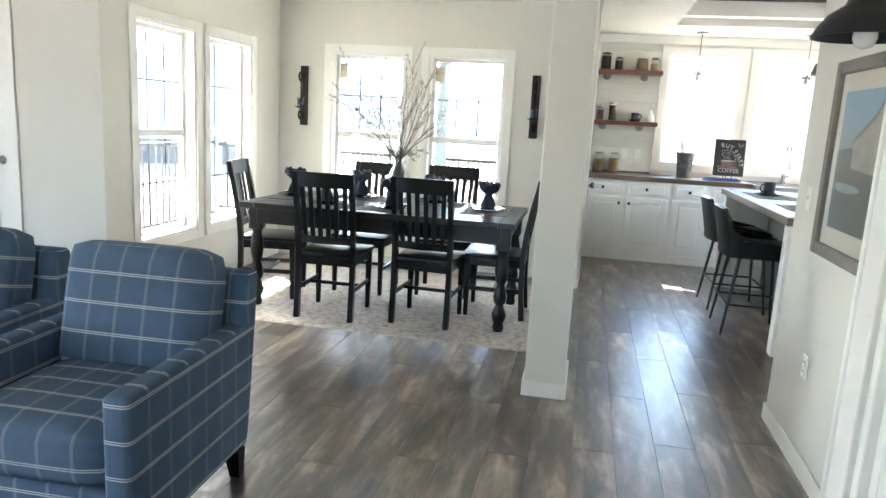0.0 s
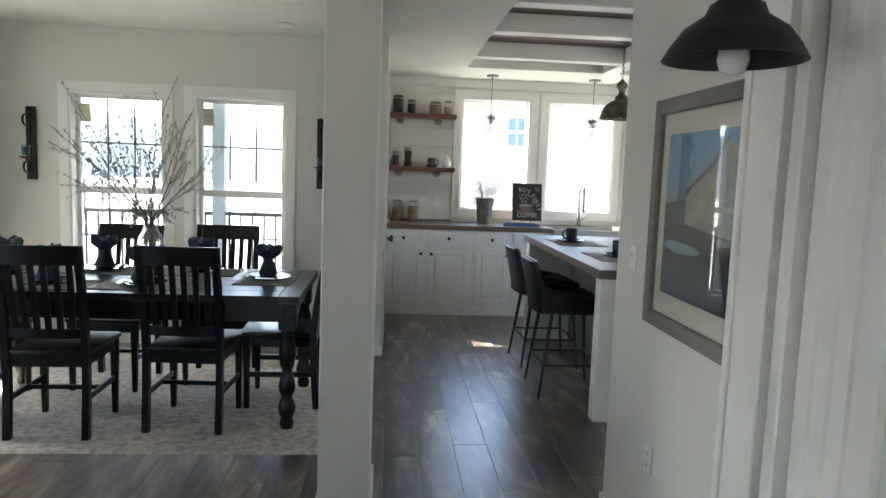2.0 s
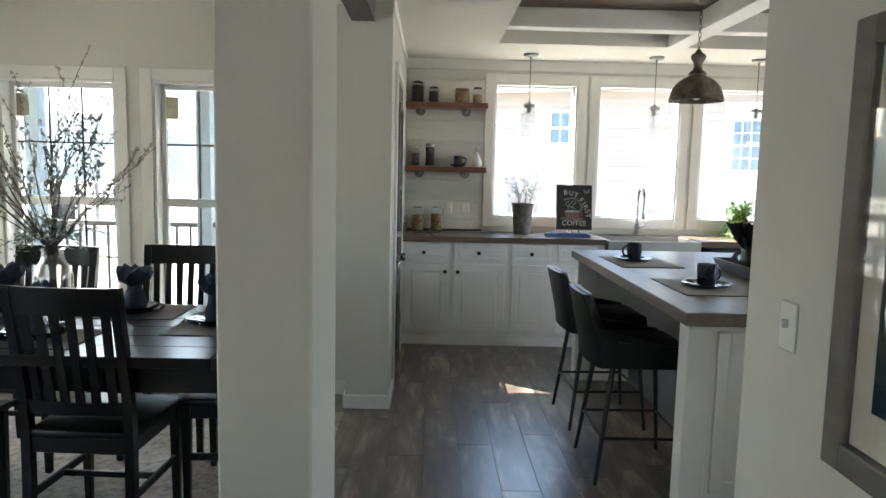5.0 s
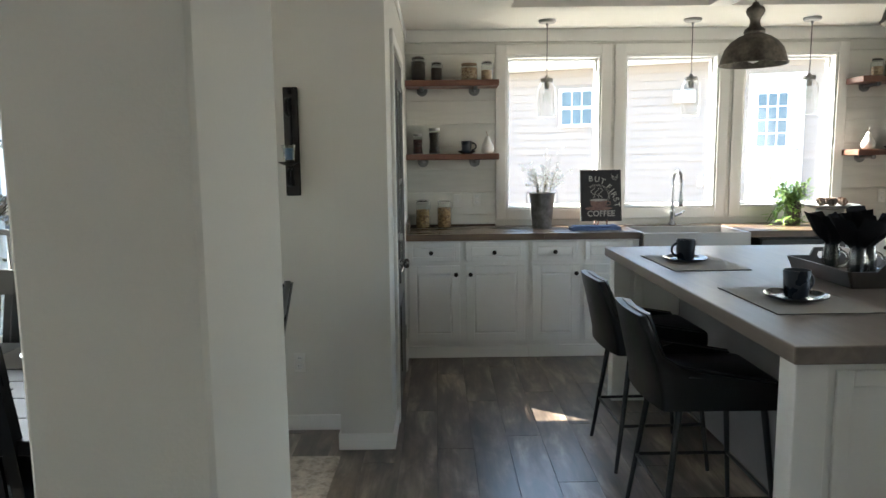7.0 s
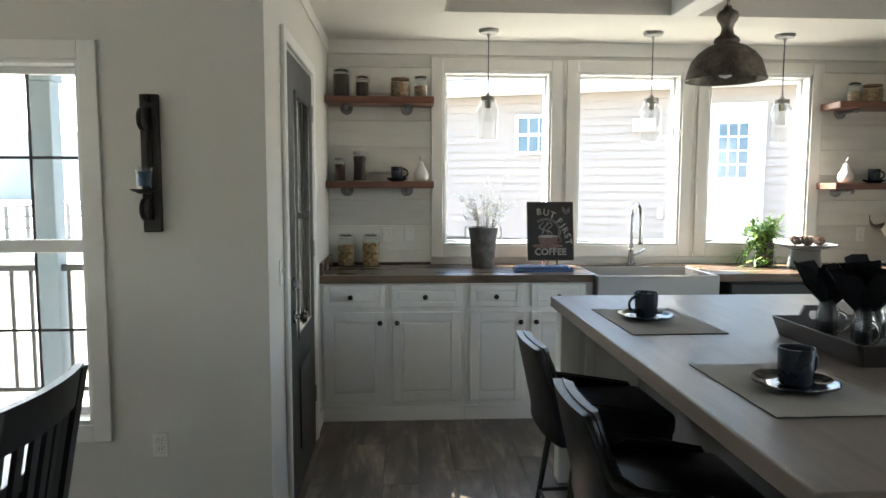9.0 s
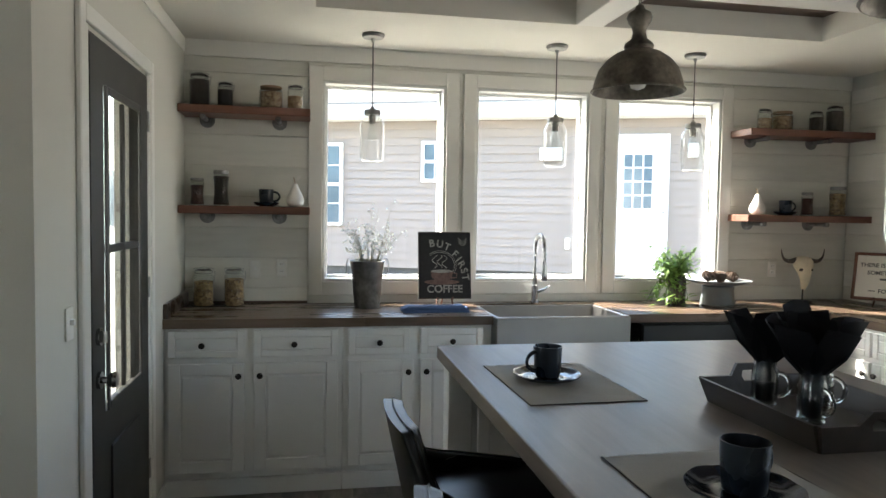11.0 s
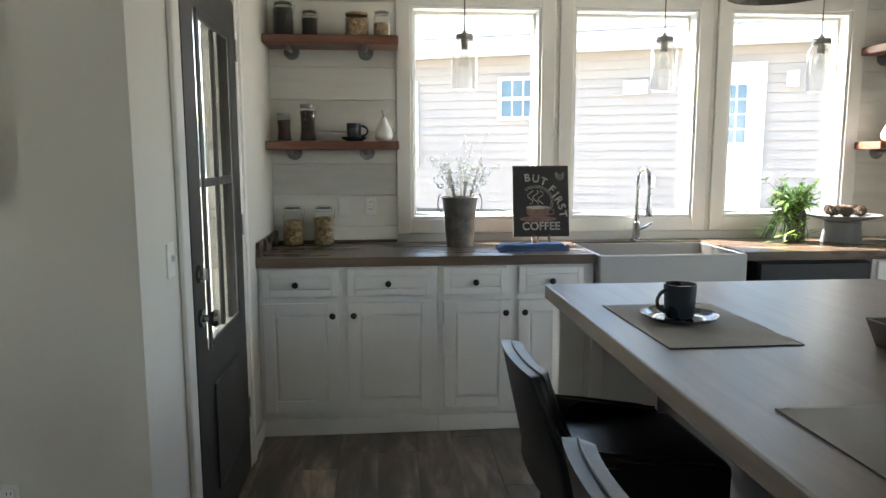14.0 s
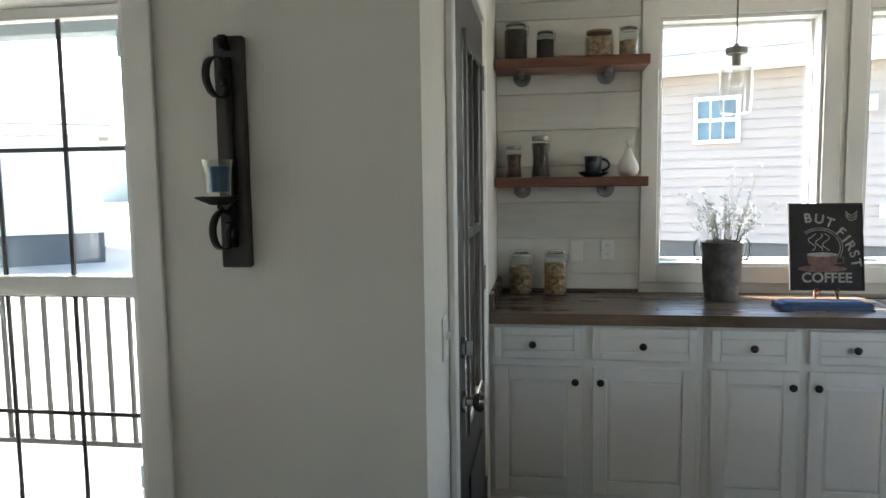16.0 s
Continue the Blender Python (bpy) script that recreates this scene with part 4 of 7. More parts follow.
# ---- living room armchairs ----
def plaid():
    m, nt, b = nodes_of("blue_plaid_fabric")
    tc, sep = nt.nodes.new("ShaderNodeTexCoord"), nt.nodes.new("ShaderNodeSeparateXYZ")
    nt.links.new(tc.outputs["Object"], sep.inputs[0])
    ns = nt.nodes.new("ShaderNodeSeparateXYZ")
    nt.links.new(tc.outputs["Normal"], ns.inputs[0])

    def line(axis, period, offset, width):
        f = math_node(nt, "FRACT", math_node(nt, "DIVIDE", math_node(nt, "ADD", sep.outputs[axis], offset), period))
        near = math_node(nt, "ABSOLUTE", math_node(nt, "SUBTRACT", f, 0.5))
        on = math_node(nt, "LESS_THAN", near, width / period)
        return math_node(nt, "MULTIPLY", on, math_node(nt, "LESS_THAN", math_node(nt, "ABSOLUTE", ns.outputs[axis]), 0.75)), near

    def twin(axis, period, offset):
        a, near = line(axis, period, offset - 0.0036, 0.002)
        b, _ = line(axis, period, offset + 0.0036, 0.002)
        return math_node(nt, "MAXIMUM", a, b), near

    vx, _ = line(0, 0.108, 0.095, 0.0055)
    vy, ny = twin(1, 0.108, 0.05)
    vz, nz = twin(2, 0.108, 0.02)
    up = math_node(nt, "GREATER_THAN", math_node(nt, "ABSOLUTE", ns.outputs[2]), 0.6)
    cross = math_node(nt, "MAXIMUM", vz, math_node(nt, "MULTIPLY", vy, up))
    along = math_node(nt, "MAXIMUM", vx, math_node(nt, "MULTIPLY", vy, math_node(nt, "SUBTRACT", 1.0, up)))
    n1, n2 = tex(nt, "Noise", Scale=6.0, Detail=4.0), tex(nt, "Noise", Scale=420.0, Detail=2.0)
    base = ramp(nt, n1.outputs[0], [(0.3, (0.048, 0.085, 0.145)), (0.7, (0.066, 0.112, 0.185))])
    base = mixed(nt, base, ramp(nt, n2.outputs[0], [(0.3, (0.7, 0.7, 0.7)), (0.7, (1.15, 1.15, 1.15))]), 1.0, "MULTIPLY")
    base = mixed(nt, base, (0.20, 0.23, 0.27), math_node(nt, "MULTIPLY", along, 0.5))
    base = mixed(nt, base, (0.45, 0.46, 0.48), math_node(nt, "MULTIPLY", cross, 0.85))
    nt.links.new(base, b.inputs["Base Color"])
    b.inputs["Roughness"].default_value = 0.9
    bump(nt, b, n2.outputs[0], 0.4, 0.002)
    return m


PLAID = plaid()


def puffy(x0, x1, y0, y1, z0, z1, r, crown=0.02, seg=4):
    """A cushion: a well-rounded box whose faces swell a little."""
    bm = bmesh.new()
    bx(bm, x0, x1, y0, y1, z0, z1)
    bmesh.ops.subdivide_edges(bm, edges=bm.edges[:], cuts=7, use_grid_fill=True)
    c, h = Vector(((x0 + x1) / 2, (y0 + y1) / 2, (z0 + z1) / 2)), Vector(((x1 - x0) / 2, (y1 - y0) / 2, (z1 - z0) / 2))
    for v in bm.verts:
        p = v.co - c
        q = Vector([max(-h[i] + r, min(h[i] - r, p[i])) for i in range(3)])
        d = p - q
        if d.length > 1e-6:
            p = q + d.normalized() * min(r, d.length)
        k = [1 - min(1, abs(p[i] / h[i])) ** 3 for i in range(3)]
        for i in range(3):
            if abs(abs(p[i]) - h[i]) < r * 0.4:
                p[i] += math.copysign(crown * k[(i + 1) % 3] * k[(i + 2) % 3], p[i])
        v.co = c + p + Vector((noise.noise(v.co * 7), noise.noise(v.co * 7 + Vector((5, 0, 0))), noise.noise(v.co * 7 + Vector((0, 5, 0))))) * 0.004
    return bm


def armchair(m, label):
    """Faces -y; the origin lies on the floor under its middle."""
    a = thing("armchair", m, label, "armchair", "plaid armchairs")
    part("seat_cushion", puffy(-0.265, 0.265, -0.40, 0.2, 0.29, 0.475, 0.05, 0.015), PLAID, a, "", 60)
    back = part("back_cushion", puffy(-0.27, 0.27, 0.06, 0.24, 0.0, 0.46, 0.04, 0.018), PLAID, a, "", 60, pose(0, 0.02, 0.455, rx=-13))
    bm = bmesh.new()
    bx(bm, -0.27, 0.27, -0.38, 0.3, 0.12, 0.288, 0.012, 2)
    part("base", bm, PLAID, a, "", 50)
    for s in (-1, 1):
        bm = bmesh.new()
        vs = bx(bm, *sorted((s * 0.275, s * 0.362)), -0.42, 0.33, 0.12, 0.6)
        bmesh.ops.bevel(bm, geom=bm.edges[:], offset=0.022, segments=3, affect="EDGES", profile=0.5)
        part("arm", bm, PLAID, a, "", 50)
    bm = bmesh.new()
    prism(bm, [(0.25, 0.15), (0.335, 0.15), (0.42, 0.77), (0.405, 0.795), (0.35, 0.795), (0.33, 0.77)], -0.36, 0.36, "X")
    bmesh.ops.bevel(bm, geom=bm.edges[:], offset=0.015, segments=2, affect="EDGES", profile=0.5)
    part("back", bm, PLAID, a, "", 50)
    for x in (-0.33, 0.33):
        for y in (-0.36, 0.27):
            bm = bmesh.new()
            vs = bx(bm, x - 0.03, x + 0.03, y - 0.03, y + 0.03, 0, 0.119)
            for v in vs[:4]:
                v.co.x, v.co.y = x + (v.co.x - x) * 0.65, y + (v.co.y - y) * 0.65 + (0.02 if y > 0 else 0)
            part("leg", bm, BLACKWOOD, a, "tapered dark wooden foot")
    return a


armchair(pose(-1.042, 3.54, 0, rz=2), "blue and white plaid upholstered armchair")
armchair(pose(-1.885, 3.57, 0, rz=4), "blue and white plaid upholstered armchair beside its twin")

# ---- shiplap boards ----
def shiplap(owner, x0, x1, z0, z1, along="X"):
    if along == "X":
        box_part("plank", owner, SHIP, x0, x1, 9.8205, 9.8335, z0 + 0.0015, z1 - 0.0015, 0.002)
    else:
        box_part("plank", owner, SHIP_Y, 4.8605, 4.8735, x0, x1, z0 + 0.0015, z1 - 0.0015, 0.002)


SHIP_Y = timber("shiplap_paint_side", (0.58, 0.57, 0.52), (0.70, 0.69, 0.635), (0.75, 0.735, 0.68), 0.5, "Y", 9.0, 18, 2.5, 0.12, 0.05)
rows = [0.86, 1.007] + [1.007 + 0.1785 * k for k in range(1, 8)] + [2.345]
for a, b in zip(rows, rows[1:]):
    shiplap(wall_kitchen, 0.501, 1.202, a, b)
    shiplap(wall_kitchen, 3.968, 4.859, a, b)
    shiplap(wall_east, 7.7, 9.8195, a, b, "Y")
shiplap(wall_kitchen, 1.203, 3.967, 2.323, 2.345)
shiplap(wall_kitchen, 1.203, 3.967, 0.86, 0.962)
for u0, u1 in ((2.113, 2.137), (3.038, 3.067)):
    box_part("plank", wall_kitchen, SHIP, u0, u1, 9.8205, 9.8335, 0.963, 2.322)
structure("trim_frieze", WHITE, [(0.501, 4.859, 9.812, 9.8195, 2.346, H - 0.001), (0.501, 0.509, 7.64, 9.811, 2.36, H - 0.001)], "white frieze board under the ceiling", 0.002)

# ---- shelves and what stands on them ----
JARGLASS = glass("pressed_jar_glass", (0.985, 0.99, 0.985), rim=(1.7, 0.8, 0.09))
CLEAR = glass("jar_glass", (0.95, 0.97, 0.96), thin=False)
THINGLASS = glass("thin_clear_glass", (0.93, 0.95, 0.94), rim=(2.2, 0.9, 0.04))


def contents(name, dark, light, scale=60):
    m, nt, b = nodes_of(name)
    v = tex(nt, "Voronoi", Scale=scale)
    nt.links.new(coords(nt), v.inputs["Vector"])
    nt.links.new(ramp(nt, v.outputs["Color"], [(0.2, dark), (0.8, light)]), b.inputs["Base Color"])
    bump(nt, b, v.outputs["Distance"], 0.8, 0.006)
    b.inputs["Roughness"].default_value = 0.7
    return m


COFFEE = contents("dark_beans", (0.012, 0.008, 0.006), (0.05, 0.028, 0.018), 90)
REDBEAN = contents("dark_red_beans", (0.03, 0.008, 0.008), (0.09, 0.03, 0.02), 90)
TANGRAIN = contents("tan_grain", (0.25, 0.15, 0.08), (0.46, 0.33, 0.2), 70)
PASTA = contents("yellow_pasta", (0.16, 0.09, 0.035), (0.46, 0.31, 0.14), 70)
MUGBLUE = surface("slate_blue_glaze", (0.014, 0.02, 0.029), 0.28, var=0.15, big=8, fine=60, relief=0.04)
PLATEBLUE = surface("dark_blue_plate_glaze", (0.016, 0.023, 0.036), 0.12, var=0.15, big=6, relief=0.02)
CERAMIC = surface("white_ceramic", (0.72, 0.7, 0.66), 0.3, var=0.05, big=5)
CORK = surface("tan_lid", (0.3, 0.2, 0.12), 0.7)


def shelf(x0, x1, top, posts, label):
    s = thing("wall_shelf", pose(0, 0, 0), label, "shelf", "pipe shelves on the shiplap")
    box_part("board", s, SHELFWOOD, x0, x1, 9.585, 9.816, top - 0.045, top, 0.004)
    for x in posts:
        z = top - 0.045 - 0.0135
        bm = bmesh.new()
        tube(bm, [(x, 9.819, z), (x, 9.811, z)], 0.043, 20)
        tube(bm, [(x, 9.811, z), (x, 9.79, z)], 0.02, 14)
        tube(bm, [(x, 9.79, z), (x, 9.655, z)], 0.0125, 12)
        tube(bm, [(x, 9.655, z), (x, 9.63, z), (x, 9.626, z)], [0.0165, 0.0165, 0.01], 12)
        part("pipe_bracket", bm, GALV, s, "galvanised pipe with a round flange", 40)


for top in (2.037, 1.487):
    shelf(0.505, 1.212, top, (0.628, 1.035), "reddish wooden shelf on galvanised pipe brackets")
    shelf(3.95, 4.856, top, (4.1, 4.56), "reddish wooden shelf on galvanised pipe brackets by the corner")


def jar(x, y, z, r, h, fill, label, level=0.8, lid="clamp", wavy=0.0):
    j = thing("jar", pose(x, y, z), label, "jar", "glass storage jars")
    bm = bmesh.new()
    prof = [(r * 0.86, 0), (r, 0.008)] + [(r * (1 - wavy * math.sin(k / 6 * math.pi)), 0.008 + (h * 0.8 - 0.008) * k / 6) for k in range(1, 7)] + [(r * 0.8, h * 0.87), (r * 0.8, h * 0.9)]
    lathe(bm, [(0, 0)] + prof, (0, 0, 0), 24)
    g = part("glass", bm, THINGLASS, j, "clear glass body", 50)
    bm = bmesh.new()
    k = r * 0.93
    lathe(bm, [(0, 0.006), (k * 0.86, 0.006), (k, 0.014)] + [(k * (1 - wavy * math.sin(q / 6 * math.pi)), 0.014 + (h * level - 0.014) * q / 6) for q in range(1, 7)] + [(k * 0.6, h * level + 0.004), (0, h * level + 0.002)], (0, 0, 0), 20)
    part("filling", bm, fill, j, "", 50)
    bm = bmesh.new()
    if lid == "clamp":
        lathe(bm, [(0, h * 0.9), (r * 0.84, h * 0.9), (r * 0.86, h * 0.95), (r * 0.6, h), (0, h)], (0, 0, 0), 20)
        part("lid", bm, CLEAR, j, "clear glass lid", 40)
        bm = bmesh.new()
        tube(bm, [(r * 0.83 * math.cos(a), r * 0.83 * math.sin(a), h * 0.885) for a in (2 * math.pi * q / 20 for q in range(21))], 0.002, 6)
        tube(bm, [(r * 0.85, 0, h * 0.885), (r * 1.12, 0, h * 0.93), (r * 1.08, 0, h * 0.72), (r * 1.0, 0, h * 0.66)], 0.0022, 6)
        tube(bm, [(-r * 0.85, 0, h * 0.885), (-r * 0.95, 0, h * 1.0), (0, 0, h * 1.04), (r * 0.95, 0, h * 1.0), (r * 0.85, 0, h * 0.885)], 0.002, 6)
        part("wire_clamp", bm, STEEL, j, "", 50)
    else:
        lathe(bm, [(0, h * 0.895), (r * 0.9, h * 0.895), (r * 0.92, h * 0.905), (r * 0.92, h * 0.99), (r * 0.88, h), (0, h)], (0, 0, 0), 24)
        part("lid", bm, CORK if lid == "cork" else STEEL, j, "", 40)
    return j


U, L = 2.0375, 1.4875
jar(0.603, 9.70, U, 0.055, 0.183, COFFEE, "clamp-lid glass jar of dark coffee beans")
jar(0.742, 9.70, U, 0.043, 0.139, COFFEE, "small clamp-lid jar of black beans", 0.7)
jar(0.992, 9.70, U, 0.065, 0.130, TANGRAIN, "squat glass jar of tan grain with a cork lid", 0.75, "cork")
jar(1.127, 9.70, U, 0.045, 0.142, TANGRAIN, "small clamp-lid jar of pale grain", 0.55)
jar(0.591, 9.69, L, 0.039, 0.153, REDBEAN, "slim glass jar of dark red beans", 0.72, "tin", 0.12)
jar(0.720, 9.69, L, 0.045, 0.198, COFFEE, "waisted glass jar of dark beans with a tin lid", 0.82, "tin", 0.14)
jar(4.12, 9.70, U, 0.045, 0.136, TANGRAIN, "small clamp-lid jar of pale grain", 0.55)
jar(4.25, 9.70, U, 0.065, 0.124, TANGRAIN, "squat glass jar of tan grain with a cork lid", 0.75, "cork")
jar(4.50, 9.70, U, 0.043, 0.136, COFFEE, "small clamp-lid jar of black beans", 0.7)
jar(4.64, 9.70, U, 0.055, 0.177, COFFEE, "clamp-lid glass jar of dark coffee beans")
jar(4.45, 9.69, L, 0.039, 0.153, REDBEAN, "slim glass jar of dark red beans", 0.72, "tin", 0.12)
jar(4.68, 9.69, L, 0.053, 0.195, PASTA, "glass jar of pasta on the shelf", 0.75, "tin", 0.05)
jar(0.622, 9.71, 0.9145, 0.056, 0.215, PASTA, "tall glass jar of amber pasta on the counter", 0.66)
jar(0.790, 9.71, 0.9145, 0.056, 0.215, PASTA, "tall glass jar of amber pasta on the counter", 0.72)


def mug(m, label, r=0.042, h=0.09, saucer=0.075, group="mugs and saucers", plate=None):
    g = thing("mug", m, label, "mug", group)
    bm = bmesh.new()
    z = 0.012 if saucer else 0.0
    lathe(bm, [(0, z), (r * 0.82, z), (r * 0.88, z + 0.004), (r * 0.95, z + h * 0.5), (r, z + h), (r * 0.95, z + h), (r * 0.88, z + h * 0.5), (r * 0.8, z + 0.012), (0, z + 0.01)], (0, 0, 0), 28)
    part("cup", bm, MUGBLUE, g, "", 45)
    bm = bmesh.new()
    tube(bm, [(r * 0.93 + 0.036 * math.sin(a), 0, z + h * 0.52 + h * 0.32 * math.cos(a)) for a in (math.pi * k / 10 for k in range(11))], [0.0075 - 0.002 * math.sin(math.pi * k / 10) for k in range(11)], 10)
    part("handle", bm, MUGBLUE, g, "", 50)
    if saucer:
        bm = bmesh.new()
        s = saucer
        lathe(bm, [(0, 0.004), (s * 0.5, 0.004), (s * 0.56, 0.0), (s * 0.6, 0.002), (s * 0.82, 0.008), (s, 0.02), (s, 0.023), (s * 0.95, 0.0215), (s * 0.8, 0.0125), (s * 0.62, 0.008), (s * 0.5, 0.0085), (0, 0.008)], (0, 0, 0), 36)
        for v in bm.verts:
            r_ = math.hypot(v.co.x, v.co.y)
            if r_ > s * 0.58:
                v.co.z += 0.0035 * math.cos(8 * math.atan2(v.co.y, v.co.x)) * (r_ / s - 0.5)
        part("saucer", bm, plate or PLATEBLUE, g, "glossy dark saucer", 45)
    return g


mug(pose(0.968, 9.69, L), "slate blue mug on a dark saucer", 0.041, 0.085, 0.072)
mug(pose(4.29, 9.69, L), "slate blue mug on a dark saucer", 0.041, 0.085, 0.072)
mug(pose(2.0, 7.775, 0.917, rz=195), "slate blue mug on a glossy saucer on a placemat", 0.048, 0.1, 0.112)
mug(pose(2.065, 6.80, 0.917, rz=20), "slate blue mug on a glossy saucer on a placemat", 0.048, 0.1, 0.112)


def pear(x, y, z):
    p = thing("ceramic_pear", pose(x, y, z), "white ceramic pear with a stem and leaf", "ornament", "ceramic pears")
    bm = bmesh.new()
    lathe(bm, [(0, 0), (0.026, 0.0), (0.045, 0.014), (0.05, 0.036), (0.044, 0.063), (0.028, 0.09), (0.019, 0.113), (0.013, 0.13), (0, 0.135)], (0, 0, 0), 24)
    part("body", bm, CERAMIC, p, "", 60)
    bm = bmesh.new()
    tube(bm, [(0, 0, 0.127), (-0.004, 0, 0.15), (-0.01, 0, 0.17)], 0.0028, 6)
    part("stem", bm, CORK, p, "", 60)
    bm = bmesh.new()
    prism(bm, [(0.0, 0.15), (0.016, 0.152), (0.032, 0.172), (0.03, 0.183), (0.012, 0.176)], -0.0015, 0.0015, "Y")
    part("leaf", bm, CERAMIC, p)


pear(1.13, 9.69, L)
pear(4.07, 9.67, L)


# ---- writing ----
def glyphs(items, extrude=0.0006):
    """Letters as one bmesh in the x-z plane, facing -y: (text, x, z, size, degrees)."""
    out = bmesh.new()
    for text, x, z, size, turn in items:
        cu = bpy.data.curves.new("letters", "FONT")
        cu.body, cu.size, cu.extrude, cu.align_x, cu.offset = text, size, extrude, "CENTER", size * 0.022
        ob = bpy.data.objects.new("letters", cu)
        scene.collection.objects.link(ob)
        bpy.context.view_layer.update()
        me = bpy.data.meshes.new_from_object(ob.evaluated_get(bpy.context.evaluated_depsgraph_get()))
        me.transform(Matrix.Translation((x, 0, z)) @ Matrix.Rotation(radians(-turn), 4, "Y") @ Matrix.Rotation(radians(90), 4, "X"))
        out.from_mesh(me)
        bpy.data.meshes.remove(me)
        bpy.data.objects.remove(ob)
        bpy.data.curves.remove(cu)
    return out


CHALK = surface("chalkboard_black", (0.03, 0.029, 0.03), 0.8, var=0.4, big=9, fine=50)
CHALKINK = surface("chalk_cream_ink", (0.42, 0.4, 0.36), 0.8, var=0.35, big=30, fine=90)
CUPINK = surface("faded_red_ink", (0.2, 0.12, 0.1), 0.8, var=0.3, big=30)
DARKFRAME = surface("dark_sign_edge", (0.025, 0.02, 0.018), 0.6)
EASEL = surface("red_brown_easel_wood", (0.10, 0.035, 0.02), 0.4, var=0.2, big=12)


def easel(m, w, label, h=0.1):
    e = thing("tabletop_easel", m, label, "easel", "small easels")
    for x in (-w, w):
        bm = bmesh.new()
        tube(bm, [(x, 0.05, h), (x, 0.0, 0.045), (x * 1.1, -0.028, 0.0)], 0.006, 8)
        tube(bm, [(x, -0.002, 0.047), (x, -0.03, 0.042), (x, -0.034, 0.056)], 0.005, 8)
        part("foot", bm, EASEL, e, "", 50)
    bm = bmesh.new()
    tube(bm, [(-w, 0.0, 0.047), (w, 0.0, 0.047)], 0.005, 8)
    part("crossbar", bm, EASEL, e, "", 50)
    bm = bmesh.new()
    tube(bm, [(0, 0.02, 0.06), (0, 0.1, 0.0)], 0.005, 8)
    part("rear_leg", bm, EASEL, e, "", 50)


def coffee_sign():
    easel(pose(2.0, 9.63, 0.9145), 0.045, "small red-brown wooden easel under the coffee sign")
    s = thing("coffee_sign", pose(2.0, 9.606, 0.966, rx=-9), "black coffee sign with cream lettering on an easel", "sign")
    W, T = 0.152, 0.385
    box_part("board", s, CHALK, -W, W, 0, 0.012, 0, T, 0.002)
    bm = bmesh.new()
    for b in ((-W - 0.006, -W, 0, T), (W, W + 0.006, 0, T), (-W - 0.006, W + 0.006, -0.006, 0), (-W - 0.006, W + 0.006, T, T + 0.006)):
        bx(bm, b[0], b[1], -0.004, 0.014, b[2], b[3], 0.001)
    part("edge", bm, DARKFRAME, s)
    arc = ((0.26, 0.835, 6), (0.405, 0.825, -8), (0.535, 0.785, -22), (0.665, 0.685, -44), (0.735, 0.61, -52), (0.785, 0.535, -58), (0.83, 0.445, -68), (0.85, 0.35, -80))
    items = [(c, (u - 0.5) * 2 * W, v * T - 0.018, 0.06, a) for c, (u, v, a) in zip("BUTFIRST", arc)]
    items.append(("COFFEE", 0, 0.032, 0.062, 0))
    for it in items:
        part("letter" if len(it[0]) == 1 else "lettering", glyphs([it]), CHALKINK, s, m=pose(0, -0.0012, 0))
    bm = bmesh.new()
    prism(bm, [(-0.085, 0.155), (0.05, 0.155), (0.042, 0.118), (0.015, 0.098), (-0.05, 0.098), (-0.077, 0.118)], -0.0018, -0.0006, "Y")
    tube(bm, [(0.047, -0.0012, 0.147), (0.072, -0.0012, 0.143), (0.072, -0.0012, 0.12), (0.04, -0.0012, 0.116)], 0.004, 6)
    prism(bm, [(-0.018 + 0.105 * math.cos(2 * math.pi * k / 20), 0.093 + 0.016 * math.sin(2 * math.pi * k / 20)) for k in range(20)], -0.0014, -0.0004, "Y")
    part("cup_drawing", bm, CUPINK, s)
    bm = bmesh.new()
    prism(bm, [(-0.018 + 0.066 * math.cos(2 * math.pi * k / 20), 0.157 + 0.010 * math.sin(2 * math.pi * k / 20)) for k in range(20)], -0.0026, -0.0019, "Y")
    for k, x in enumerate((-0.06, -0.03, 0.0)):
        tube(bm, [(x + 0.016 * math.sin(q * 1.1 + k), -0.0012, 0.175 + 0.011 * q) for q in range(8)], 0.0026, 5)
    for r in (0.098, 0.088):
        tube(bm, [(-0.028 + r * math.cos(a), -0.0012, 0.19 + r * 0.9 * math.sin(a)) for a in (radians(130 - 10 * q) for q in range(17))], 0.0016, 5)
    for k in range(3):
        tube(bm, [(0.085 + 0.05 * u, -0.0012, 0.355 - 0.012 * k - 0.02 * math.sin(3.1 * u)) for u in (q / 6 for q in range(7))], 0.002, 5)
    part("chalk_drawing", bm, CHALKINK, s)


coffee_sign()


